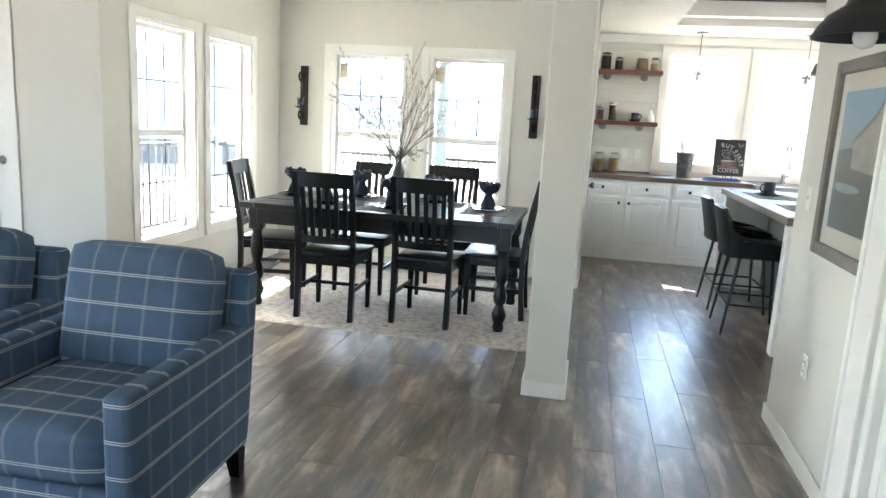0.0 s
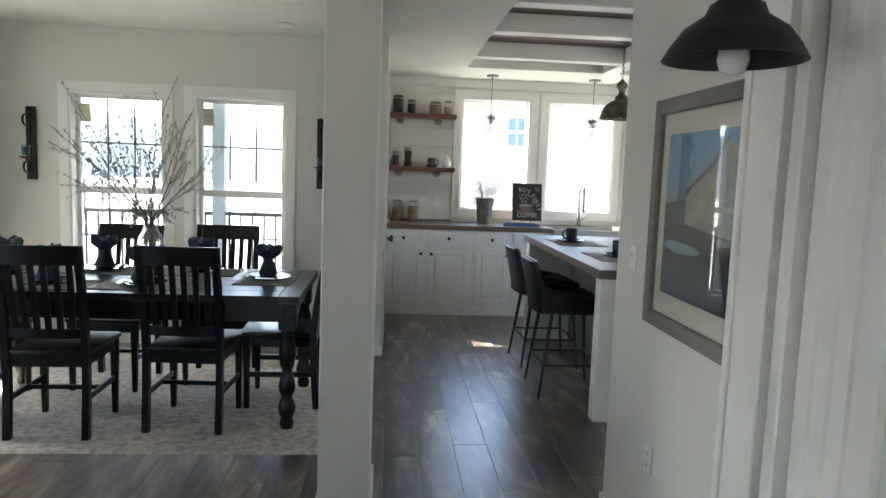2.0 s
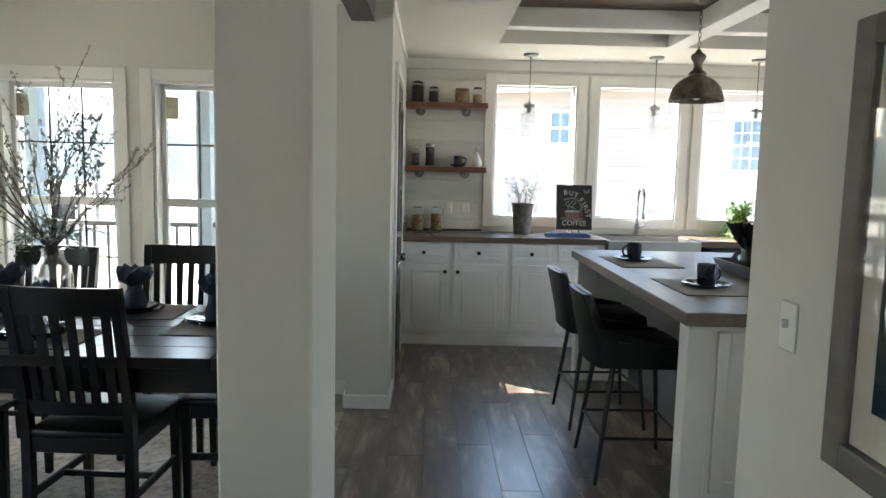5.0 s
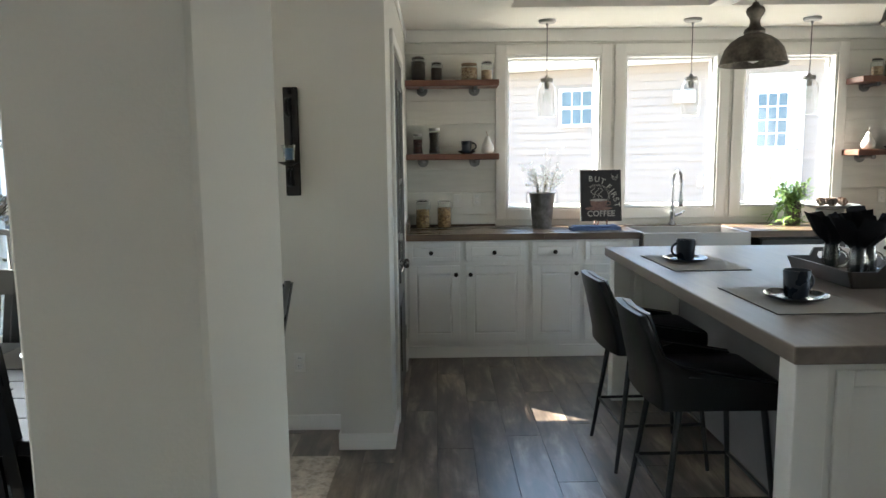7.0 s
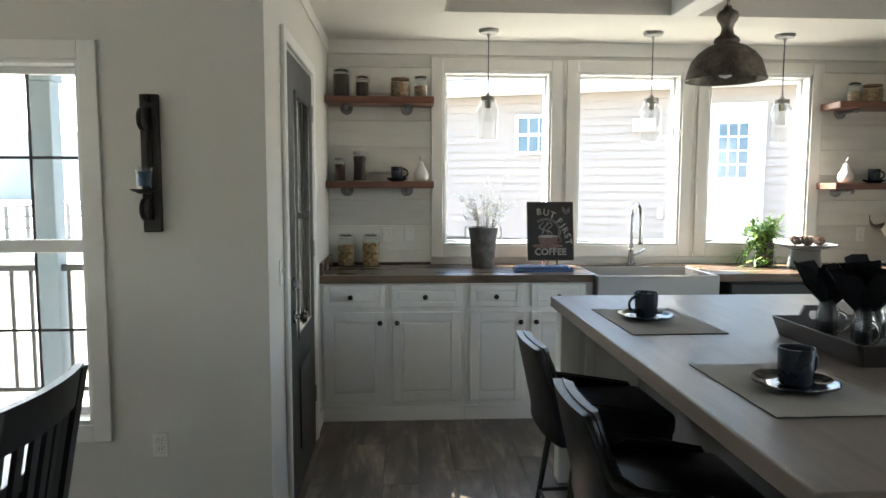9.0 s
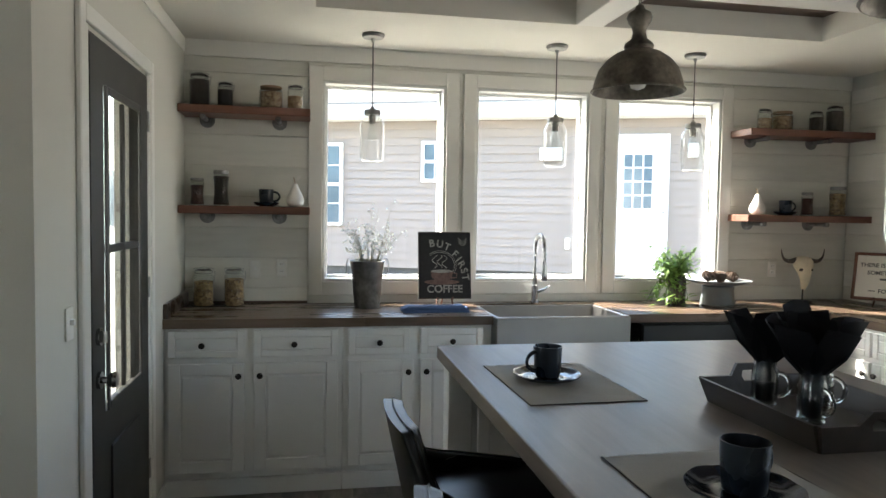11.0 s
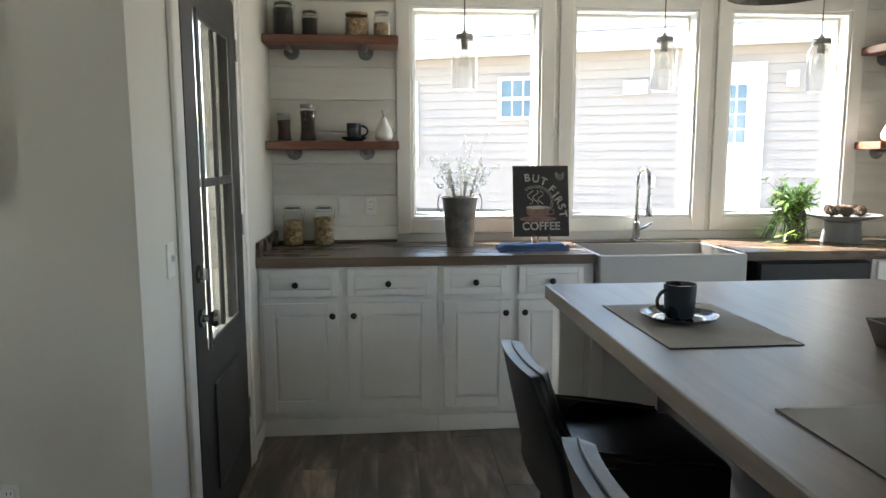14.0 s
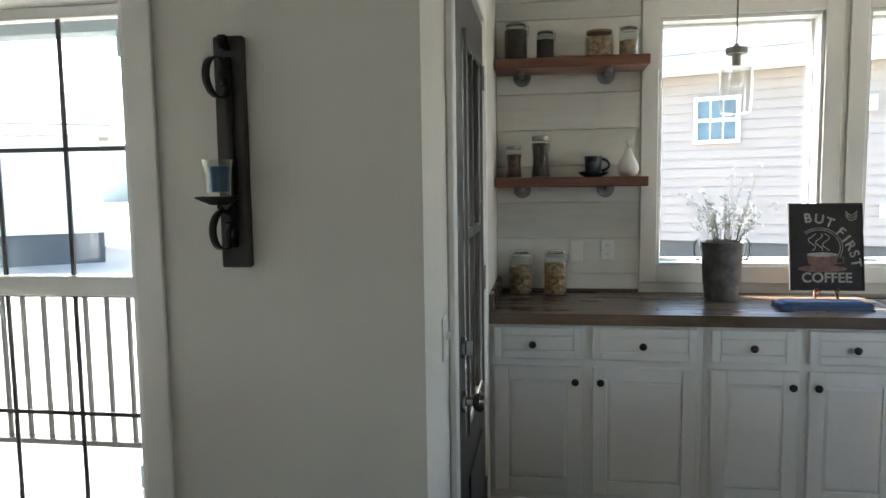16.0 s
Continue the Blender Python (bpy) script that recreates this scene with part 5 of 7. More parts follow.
def quote_sign():
    m = pose(4.82, 9.42, 0.9145, rz=-54)
    easel(m, 0.05, "small dark wooden easel under the framed quote", 0.08)
    s = thing("framed_quote", m @ pose(0, -0.022, 0.052, rx=-14), "wood-framed white quote sign on an easel", "sign")
    w, h = 0.165, 0.275
    box_part("card", s, surface("white_card", (0.74, 0.72, 0.66), 0.6, var=0.03), -w, w, 0, 0.01, 0, h)
    for b in ((-w - 0.018, -w, -0.018, h + 0.018), (w, w + 0.018, -0.018, h + 0.018), (-w, w, -0.018, 0), (-w, w, h, h + 0.018)):
        box_part("frame_bar", s, SHELFWOOD, b[0], b[1], -0.01, 0.014, b[2], b[3], 0.002)
    ink = surface("grey_ink", (0.1, 0.1, 0.1), 0.7)
    for it in (("THERE IS ALWAYS", 0, 0.2, 0.036, 0), ("SOMETHING", 0, 0.15, 0.036, 0), ("FOR", 0, 0.032, 0.036, 0)):
        part("lettering", glyphs([it]), ink, s, m=pose(0, -0.0015, 0))
    bm = bmesh.new()
    bx(bm, -0.03, 0.035, -0.0018, -0.0006, 0.115, 0.127)
    bx(bm, -0.09, -0.05, -0.0018, -0.0006, 0.04, 0.046)
    bx(bm, 0.05, 0.09, -0.0018, -0.0006, 0.04, 0.046)
    part("small_print", bm, bpy.data.materials["grey_ink"], s)


quote_sign()


# ---- counter things ----
def bucket():
    b = thing("flower_bucket", pose(1.541, 9.60, 0.9145), "galvanised metal bucket of dried white flowers", "bucket")
    bm = bmesh.new()
    lathe(bm, [(0, 0.004), (0.07, 0.0), (0.072, 0.006), (0.078, 0.07), (0.08, 0.075), (0.088, 0.2), (0.091, 0.205), (0.099, 0.262), (0.104, 0.268), (0.1, 0.272), (0.094, 0.262), (0.07, 0.01), (0, 0.01)], (0, 0, 0), 36)
    part("body", bm, GALV, b, "", 40)
    for x in (-1, 1):
        bm = bmesh.new()
        tube(bm, [(x * (0.1 + 0.022 * math.sin(a)), 0, 0.235 + 0.05 * math.cos(a)) for a in (math.pi * k / 10 for k in range(11))], 0.0035, 8)
        part("handle", bm, GALV, b, "", 50)
    bm = bmesh.new()
    fl = bmesh.new()
    rnd = random.Random(4)
    for i in range(46):
        a, lean = rnd.uniform(0, 6.283), rnd.uniform(0.02, 0.16)
        h = rnd.uniform(0.08, 0.24) + (0.1 if i < 5 else 0)
        p0 = Vector((0.05 * math.cos(a), 0.05 * math.sin(a), 0.22))
        p1 = p0 + Vector((lean * 0.4 * math.cos(a), lean * 0.4 * math.sin(a), h * 0.5 + 0.05))
        p2 = p0 + Vector((lean * math.cos(a) + rnd.uniform(-.03, .03), lean * math.sin(a), h + 0.05))
        if i == 0:
            p2 = Vector((-0.19, -0.02, 0.49)); p1 = Vector((-0.07, 0, 0.4))
        tube(bm, [p0, p1, p2], [0.0016, 0.0013, 0.0009], 4)
        for k in range(9):
            q = p1.lerp(p2, rnd.random()) + Vector((rnd.gauss(0, 0.011), rnd.gauss(0, 0.011), rnd.gauss(0, 0.012)))
            s = rnd.uniform(0.004, 0.011)
            d = Vector((rnd.uniform(-1, 1), rnd.uniform(-1, 1), rnd.uniform(-1, 1))).normalized()
            e = d.orthogonal().normalized() * s
            f = d.cross(e)
            v = [fl.verts.new(q + w) for w in (e, f, -e, -f, d * s * 0.7)]
            for x, y in ((0, 1), (1, 2), (2, 3), (3, 0)):
                fl.faces.new((v[x], v[y], v[4]))
    part("stems", bm, surface("dry_stem", (0.2, 0.19, 0.12), 0.8), b)
    part("blossoms", fl, leafy("white_blossom", (0.78, 0.77, 0.7), (0.8, 0.79, 0.74)), b)


bucket()


def towel(bm):
    n, k = 30, 12
    for lay in range(3):
        g = []
        for i in range(n + 1):
            row = []
            for j in range(k + 1):
                u, v = i / n - 0.5, j / k - 0.5
                p = Vector((u * 0.37, v * 0.13 * (1 - 0.1 * lay), 0))
                e = min(1, min(0.5 - abs(u), 0.5 - abs(v)) * 14)
                z = (0.012 + 0.011 * lay) * (0.45 + 0.55 * e) + 0.004 * noise.noise(p * 16 + Vector((0, 0, lay * 4)))
                row.append(bm.verts.new((p.x, p.y + 0.008 * noise.noise(p * 6 + Vector((lay * 3, 0, 0))), max(0.0008, z))))
            g.append(row)
        for i in range(n):
            for j in range(k):
                bm.faces.new((g[i][j], g[i + 1][j], g[i + 1][j + 1], g[i][j + 1]))
        rim = [g[i][0] for i in range(n + 1)] + [g[n][j] for j in range(1, k + 1)] + [g[i][k] for i in range(n - 1, -1, -1)] + [g[0][j] for j in range(k - 1, 0, -1)]
        low = [bm.verts.new((v.co.x, v.co.y, 0.0002 + 0.012 * lay)) for v in rim]
        for i in range(len(rim)):
            bm.faces.new((rim[i], rim[(i + 1) % len(rim)], low[(i + 1) % len(rim)], low[i]))


solid("dish_towel", pose(1.905, 9.405, 0.9145, rz=1), "folded blue dish towel on the counter", "towel", surface("blue_cotton", (0.06, 0.11, 0.24), 0.9, var=0.2, big=10, fine=300, relief=0.5), towel, smooth=70)


def leafy_plant():
    p = thing("potted_plant", pose(3.44, 9.60, 0.9145), "leafy green plant trailing from a dark pot", "plant")
    bm = bmesh.new()
    lathe(bm, [(0, 0), (0.05, 0), (0.056, 0.01), (0.056, 0.16), (0.04, 0.2), (0.035, 0.21), (0.03, 0.2), (0, 0.19)], (0.045, 0.01, 0), 24)
    part("pot", bm, surface("dark_brown_pot", (0.05, 0.035, 0.025), 0.4), p, "", 45)
    rnd = random.Random(8)
    st, lv = bmesh.new(), bmesh.new()
    for i in range(64):
        a = rnd.uniform(0, 6.283)
        trail = i % 3 == 0
        r, top = rnd.uniform(0.04, 0.15), rnd.uniform(0.2, 0.37)
        c = Vector((0.02, 0, 0.18))
        d = Vector((math.cos(a), 0.75 * math.sin(a), 0))
        end = c + d * r * 1.1 + Vector((-0.04 if trail else 0, -0.03 if trail else 0, (-0.17 if trail else top - 0.18)))
        end.z = max(end.z, 0.012)
        end.y = min(end.y, 0.14)
        mid = c + d * r * 0.6 + Vector((0, 0, 0.05 if trail else (top - 0.18) * 0.7))
        pts = [c.lerp(mid, t).lerp(mid.lerp(end, t), t) for t in (k / 5 for k in range(6))]
        tube(st, pts, 0.0018, 4)
        for k in range(8):
            t = rnd.uniform(0.25, 1.0)
            q = c.lerp(mid, t).lerp(mid.lerp(end, t), t)
            out = Vector((rnd.uniform(-1, 1), rnd.uniform(-1, 0.7), rnd.uniform(-0.5, 0.9))).normalized()
            ln, wd = rnd.uniform(0.04, 0.08), rnd.uniform(0.007, 0.013)
            side = out.cross(Vector((0, 0, 1))).normalized() * wd
            tip = q + out * ln + Vector((0, 0, -0.012))
            tip.z = max(tip.z, 0.004)
            tip.y = min(tip.y, 0.17)
            ml = q.lerp(tip, 0.45) + Vector((0, 0, 0.006))
            v = [lv.verts.new(w) for w in (q, ml + side, tip, ml - side)]
            lv.faces.new((v[0], v[1], v[2]))
            lv.faces.new((v[0], v[2], v[3]))
    part("stems", st, surface("green_stem", (0.06, 0.11, 0.03), 0.6), p)
    part("leaves", lv, leafy("fresh_green_leaf", (0.2, 0.33, 0.1), (0.4, 0.6, 0.16)), p)


leafy_plant()


def cone(m):
    c = thing("pine_cone", m, "brown pine cone on the cake stand", "pine cone", "pine cones")
    bm = bmesh.new()
    for k in range(11):
        z = 0.006 + 0.0052 * k
        r = 0.027 * math.sin(math.pi * (k + 1.3) / 13) + 0.004
        for i in range(9):
            a = 2 * math.pi * i / 9 + k * 0.61
            o = Vector((math.cos(a), math.sin(a), 0))
            s = Vector((-math.sin(a), math.cos(a), 0)) * 0.007
            b0, tip = Vector((0, 0, z)) + o * r * 0.4, Vector((0, 0, z + 0.007)) + o * r
            v = [bm.verts.new(w) for w in (b0, tip + s, tip + Vector((0, 0, 0.004)) + o * 0.003, tip - s, tip - Vector((0, 0, 0.003)))]
            bm.faces.new((v[0], v[1], v[2])); bm.faces.new((v[0], v[2], v[3])); bm.faces.new((v[0], v[4], v[1])); bm.faces.new((v[0], v[3], v[4])); bm.faces.new((v[1], v[4], v[3], v[2]))
    part("scales", bm, surface("pine_cone_brown", (0.16, 0.11, 0.08), 0.8, var=0.35, big=30), c)


def cake_stand():
    s = thing("cake_stand", pose(3.765, 9.60, 0.9145), "grey enamel pedestal cake stand", "cake stand")
    ENAMEL = surface("grey_blue_enamel", (0.17, 0.185, 0.19), 0.3, var=0.1, big=6)
    bm = bmesh.new()
    lathe(bm, [(0, 0), (0.105, 0), (0.107, 0.006), (0.095, 0.09), (0.1, 0.11), (0.09, 0.125), (0, 0.125)], (0, 0, 0), 36)
    part("pedestal", bm, ENAMEL, s, "", 45)
    bm = bmesh.new()
    lathe(bm, [(0, 0.126), (0.12, 0.126), (0.195, 0.148), (0.2, 0.156), (0.193, 0.155), (0.12, 0.137), (0, 0.136)], (0, 0, 0), 40)
    part("plate", bm, ENAMEL, s, "", 45)
    rnd = random.Random(3)
    for i in range(9):
        a, r = i * 2.4, 0.025 + 0.012 * i
        cone(pose(3.765 + r * math.cos(a), 9.60 + r * math.sin(a), 0.9145 + 0.139, rnd.uniform(-12, 12), rnd.uniform(-12, 12), rnd.uniform(0, 360)))


cake_stand()


def skull(bm):
    # a plain bleached head with two horns, on a thin rod
    prof = [(0.0, 0.02, 0.013), (-0.012, 0.045, 0.024), (-0.016, 0.085, 0.032), (-0.012, 0.13, 0.046), (0.0, 0.17, 0.068), (0.008, 0.205, 0.071), (0.016, 0.228, 0.06), (0.022, 0.238, 0.02)]
    rings = []
    for y, z, w in prof:
        rings.append([bm.verts.new((w * math.cos(a), y + 0.62 * w * math.sin(a), z)) for a in (2 * math.pi * k / 16 for k in range(16))])
    for a, b in zip(rings, rings[1:]):
        for k in range(16):
            bm.faces.new((a[k], a[(k + 1) % 16], b[(k + 1) % 16], b[k]))
    bm.faces.new(rings[0]); bm.faces.new(rings[-1])


def skull_thing():
    BONE = surface("bleached_bone", (0.62, 0.56, 0.42), 0.6, var=0.12, big=14, fine=70)
    base = pose(4.42, 9.66, 0.9145)
    s = thing("cow_skull", base, "bleached horned cow skull ornament on a stand", "skull")
    bm = bmesh.new()
    skull(bm)
    part("head", bm, BONE, s, "", 60, pose(0, 0, 0.065))
    for x in (-1, 1):
        bm = bmesh.new()
        tube(bm, [(x * (0.045 + 0.115 * math.sin(1.5 * u)), 0.012, 0.278 - 0.012 * math.sin(3.1 * u) + 0.075 * u * u * u) for u in (k / 10 for k in range(11))], [0.02 - 0.0175 * k / 10 for k in range(11)], 10)
        part("horn", bm, surface("horn_and_socket_shade", (0.05, 0.04, 0.032), 0.45) if x < 0 else bpy.data.materials["horn_and_socket_shade"], s, "dark curved horn", 60)
        # a dark bead stands for the shade inside each eye hollow
        bm = bmesh.new()
        lathe(bm, [(0, 0.0), (0.011, 0.003), (0.014, 0.012), (0.011, 0.02), (0, 0.023)], (x * 0.037, -0.024, 0.205), 12)
        part("eye_hollow_shade", bm, bpy.data.materials["horn_and_socket_shade"], s, "", 60)
    bm = bmesh.new()
    lathe(bm, [(0, 0), (0.06, 0), (0.06, 0.012), (0.006, 0.018), (0.005, 0.1), (0, 0.1)], (0, 0, 0), 20)
    part("stand", bm, BLACKMETAL, s, "", 45)


skull_thing()


def soap():
    s = thing("soap_dispenser", pose(4.70, 8.95, 0.9145), "brown soap bottle with a white label and pump", "soap bottle")
    bm = bmesh.new()
    lathe(bm, [(0, 0), (0.032, 0), (0.035, 0.005), (0.035, 0.11), (0.028, 0.125), (0.013, 0.13), (0.013, 0.14), (0, 0.14)], (0, 0, 0), 24)
    part("bottle", bm, surface("dark_bottle", (0.03, 0.03, 0.03), 0.2), s, "", 45)
    bm = bmesh.new()
    lathe(bm, [(0.0355, 0.03), (0.0357, 0.03), (0.0357, 0.085), (0.0355, 0.085)], (0, 0, 0), 24)
    part("label", bm, bpy.data.materials["white_card"], s, "white paper label", 45)
    bm = bmesh.new()
    tube(bm, [(0, 0, 0.14), (0, 0, 0.18), (-0.02, 0, 0.185), (-0.045, 0, 0.175)], 0.005, 8)
    part("pump", bm, BLACKMETAL, s, "", 50)


soap()


def upper_cabinet(m, width, label):
    """Local x runs along the wall, its front faces -y."""
    c = thing("upper_cabinet", m, label, "cabinet", "wall cabinets")
    bm = bmesh.new()
    bx(bm, 0, width, 0, 0.32, 1.34, 2.39)
    bx(bm, -0.012, width + 0.012, -0.03, 0.32, 2.391, H - 0.002, 0.006)
    part("body", bm, CABINET, c)
    n = 2
    for k in range(n):
        x0, x1 = 0.02 + (width - 0.04) * k / n + 0.008, 0.02 + (width - 0.04) * (k + 1) / n - 0.008
        d = raised_panel("door", c, x0, x1, 1.365, 2.365, -0.0005)
        knob(d, x1 - 0.03 if k == 0 else x0 + 0.03, -0.02, 1.42)


upper_cabinet(pose(4.54, 9.15, 0, rz=-90), 0.78, "white panelled wall cabinet above the side counter")
upper_cabinet(pose(4.54, 8.36, 0, rz=-90), 0.74, "white panelled wall cabinet next to its neighbour")

# ---- lamps ----
BULB = surface("frosted_bulb", (0.8, 0.8, 0.78), 0.25, var=0.02, relief=0)


def jar_pendant(x):
    y = 9.47
    p = thing("jar_pendant", pose(x, y, H), "clear glass jar pendant lamp over the counter", "pendant lamp", "jar pendants over the sink")
    bm = bmesh.new()
    lathe(bm, [(0, -0.001), (0.062, -0.001), (0.064, -0.008), (0.055, -0.022), (0.012, -0.026), (0.008, -0.045), (0, -0.045)], (0, 0, 0), 28)
    part("canopy", bm, STEEL, p, "brushed nickel ceiling canopy", 40)
    bm = bmesh.new()
    tube(bm, [(0, 0, -0.04), (0, 0, -0.40)], 0.0035, 8)
    part("cord", bm, surface("grey_cord", (0.1, 0.1, 0.1), 0.5), p)
    bm = bmesh.new()
    lathe(bm, [(0, -0.39), (0.008, -0.395), (0.016, -0.41), (0.045, -0.415), (0.046, -0.44), (0.042, -0.442), (0.02, -0.442), (0.018, -0.49), (0.0, -0.49)], (0, 0, 0), 24)
    part("socket", bm, surface("dark_nickel", (0.3, 0.29, 0.275), 0.4, 0.6), p, "", 40)
    bm = bmesh.new()
    lathe(bm, [(0.012, -0.49), (0.014, -0.5), (0.027, -0.53), (0.03, -0.55), (0.024, -0.573), (0, -0.582)], (0, 0, 0), 20)
    part("bulb", bm, THINGLASS, p, "clear bulb", 60)
    bm = bmesh.new()
    lathe(bm, [(0.043, -0.43), (0.044, -0.445), (0.05, -0.455), (0.066, -0.485), (0.068, -0.51), (0.067, -0.66), (0.062, -0.69), (0.05, -0.697), (0.045, -0.692), (0.0, -0.688)], (0, 0, 0), 28)
    part("glass_jar", bm, JARGLASS, p, "clear glass jar shade", 50)


for x in (1.55, 2.61, 3.48):
    jar_pendant(x)

RUST = surface("worn_bronze_shade", (0.17, 0.15, 0.12), 0.5, 0.45, var=0.55, big=14, fine=60, relief=0.3)


def dome_pendant(x, y):
    p = thing("dome_pendant", pose(x, y, 1.93), "worn bronze dome pendant lamp over the island", "pendant lamp", "dome pendants over the island")
    bm = bmesh.new()
    out = [(0.172, 0.0), (0.176, 0.006), (0.168, 0.016), (0.163, 0.04), (0.148, 0.085), (0.12, 0.12), (0.085, 0.145), (0.055, 0.158), (0.045, 0.165)]
    lathe(bm, out + [(0.04, 0.16), (0.08, 0.138), (0.115, 0.113), (0.142, 0.08), (0.157, 0.038), (0.164, 0.008), (0.168, 0.0), (0.172, 0.0)], (0, 0, 0), 40)
    part("shade", bm, RUST, p, "", 45)
    bm = bmesh.new()
    lathe(bm, [(0.0, 0.16), (0.05, 0.16), (0.056, 0.172), (0.05, 0.185), (0.03, 0.2), (0.024, 0.225), (0.03, 0.245), (0.042, 0.262), (0.048, 0.28), (0.042, 0.296), (0.02, 0.31), (0.014, 0.325), (0, 0.33)], (0, 0, 0), 28)
    part("neck", bm, RUST, p, "", 45)
    bm = bmesh.new()
    lathe(bm, [(0.0, 0.17), (0.016, 0.16), (0.018, 0.1), (0.012, 0.095), (0, 0.095)], (0, 0, 0), 16)
    part("socket", bm, BLACKMETAL, p, "", 45)
    bm = bmesh.new()
    lathe(bm, [(0.013, 0.095), (0.03, 0.06), (0.034, 0.04), (0.026, 0.018), (0, 0.008)], (0, 0, 0), 20)
    part("bulb", bm, BULB, p, "", 60)
    top = H + 0.1295 - 1.93
    for k in range(int((top - 0.35) / 0.028)):
        bm = bmesh.new()
        a = [(0.009 * math.cos(t), 0.016 * math.sin(t)) for t in (2 * math.pi * q / 10 for q in range(11))]
        z = 0.335 + 0.028 * k
        tube(bm, [((u, 0, z + v) if k % 2 else (0, u, z + v)) for u, v in a], 0.0025, 5)
        part("chain_link", bm, RUST, p)
    bm = bmesh.new()
    lathe(bm, [(0, top), (0.06, top), (0.06, top - 0.012), (0.02, top - 0.03), (0, top - 0.035)], (0, 0, 0), 24)
    part("canopy", bm, RUST, p, "", 45)


dome_pendant(2.44, 8.08)
dome_pendant(2.55, 6.86)


def barn_lamp():
    p = thing("barn_wall_lamp", pose(1.411, 3.645, 0.02), "black gooseneck barn lamp on the wall", "wall lamp")
    bm = bmesh.new()
    tube(bm, [(0, 0, 1.84), (-0.012, 0, 1.84), (-0.022, 0, 1.84)], [0.06, 0.06, 0.04], 24)
    part("backplate", bm, BLACKMETAL, p, "", 45)
    bm = bmesh.new()
    tube(bm, [(-0.02, 0, 1.84), (-0.055, 0, 1.86)] + [(-0.06 - 0.08 + 0.08 * math.cos(a) - 0.0, 0, 1.895 + 0.07 * math.sin(a)) for a in (math.pi * k / 10 for k in range(11))] + [(-0.224, 0, 1.88), (-0.231, 0, 1.86), (-0.231, 0, 1.8)], 0.009, 10)
    part("arm", bm, BLACKMETAL, p, "", 50)
    bm = bmesh.new()
    x = -0.231
    lathe(bm, [(0.0, 1.82), (0.02, 1.82), (0.025, 1.81), (0.03, 1.775), (0.034, 1.758), (0.05, 1.748), (0.058, 1.728), (0.095, 1.703), (0.118, 1.672), (0.130, 1.65), (0.133, 1.645), (0.127, 1.644), (0.114, 1.668), (0.09, 1.697), (0.052, 1.72), (0.0, 1.73)], (x, 0, 0), 40)
    part("shade", bm, BLACKMETAL, p, "black flared metal shade", 45)
    bm = bmesh.new()
    lathe(bm, [(0.016, 1.73), (0.02, 1.69), (0.028, 1.667), (0.03, 1.645), (0.023, 1.624), (0, 1.616)], (x, 0, 0), 24)
    part("bulb", bm, BULB, p, "frosted glass bulb", 60)


barn_lamp()

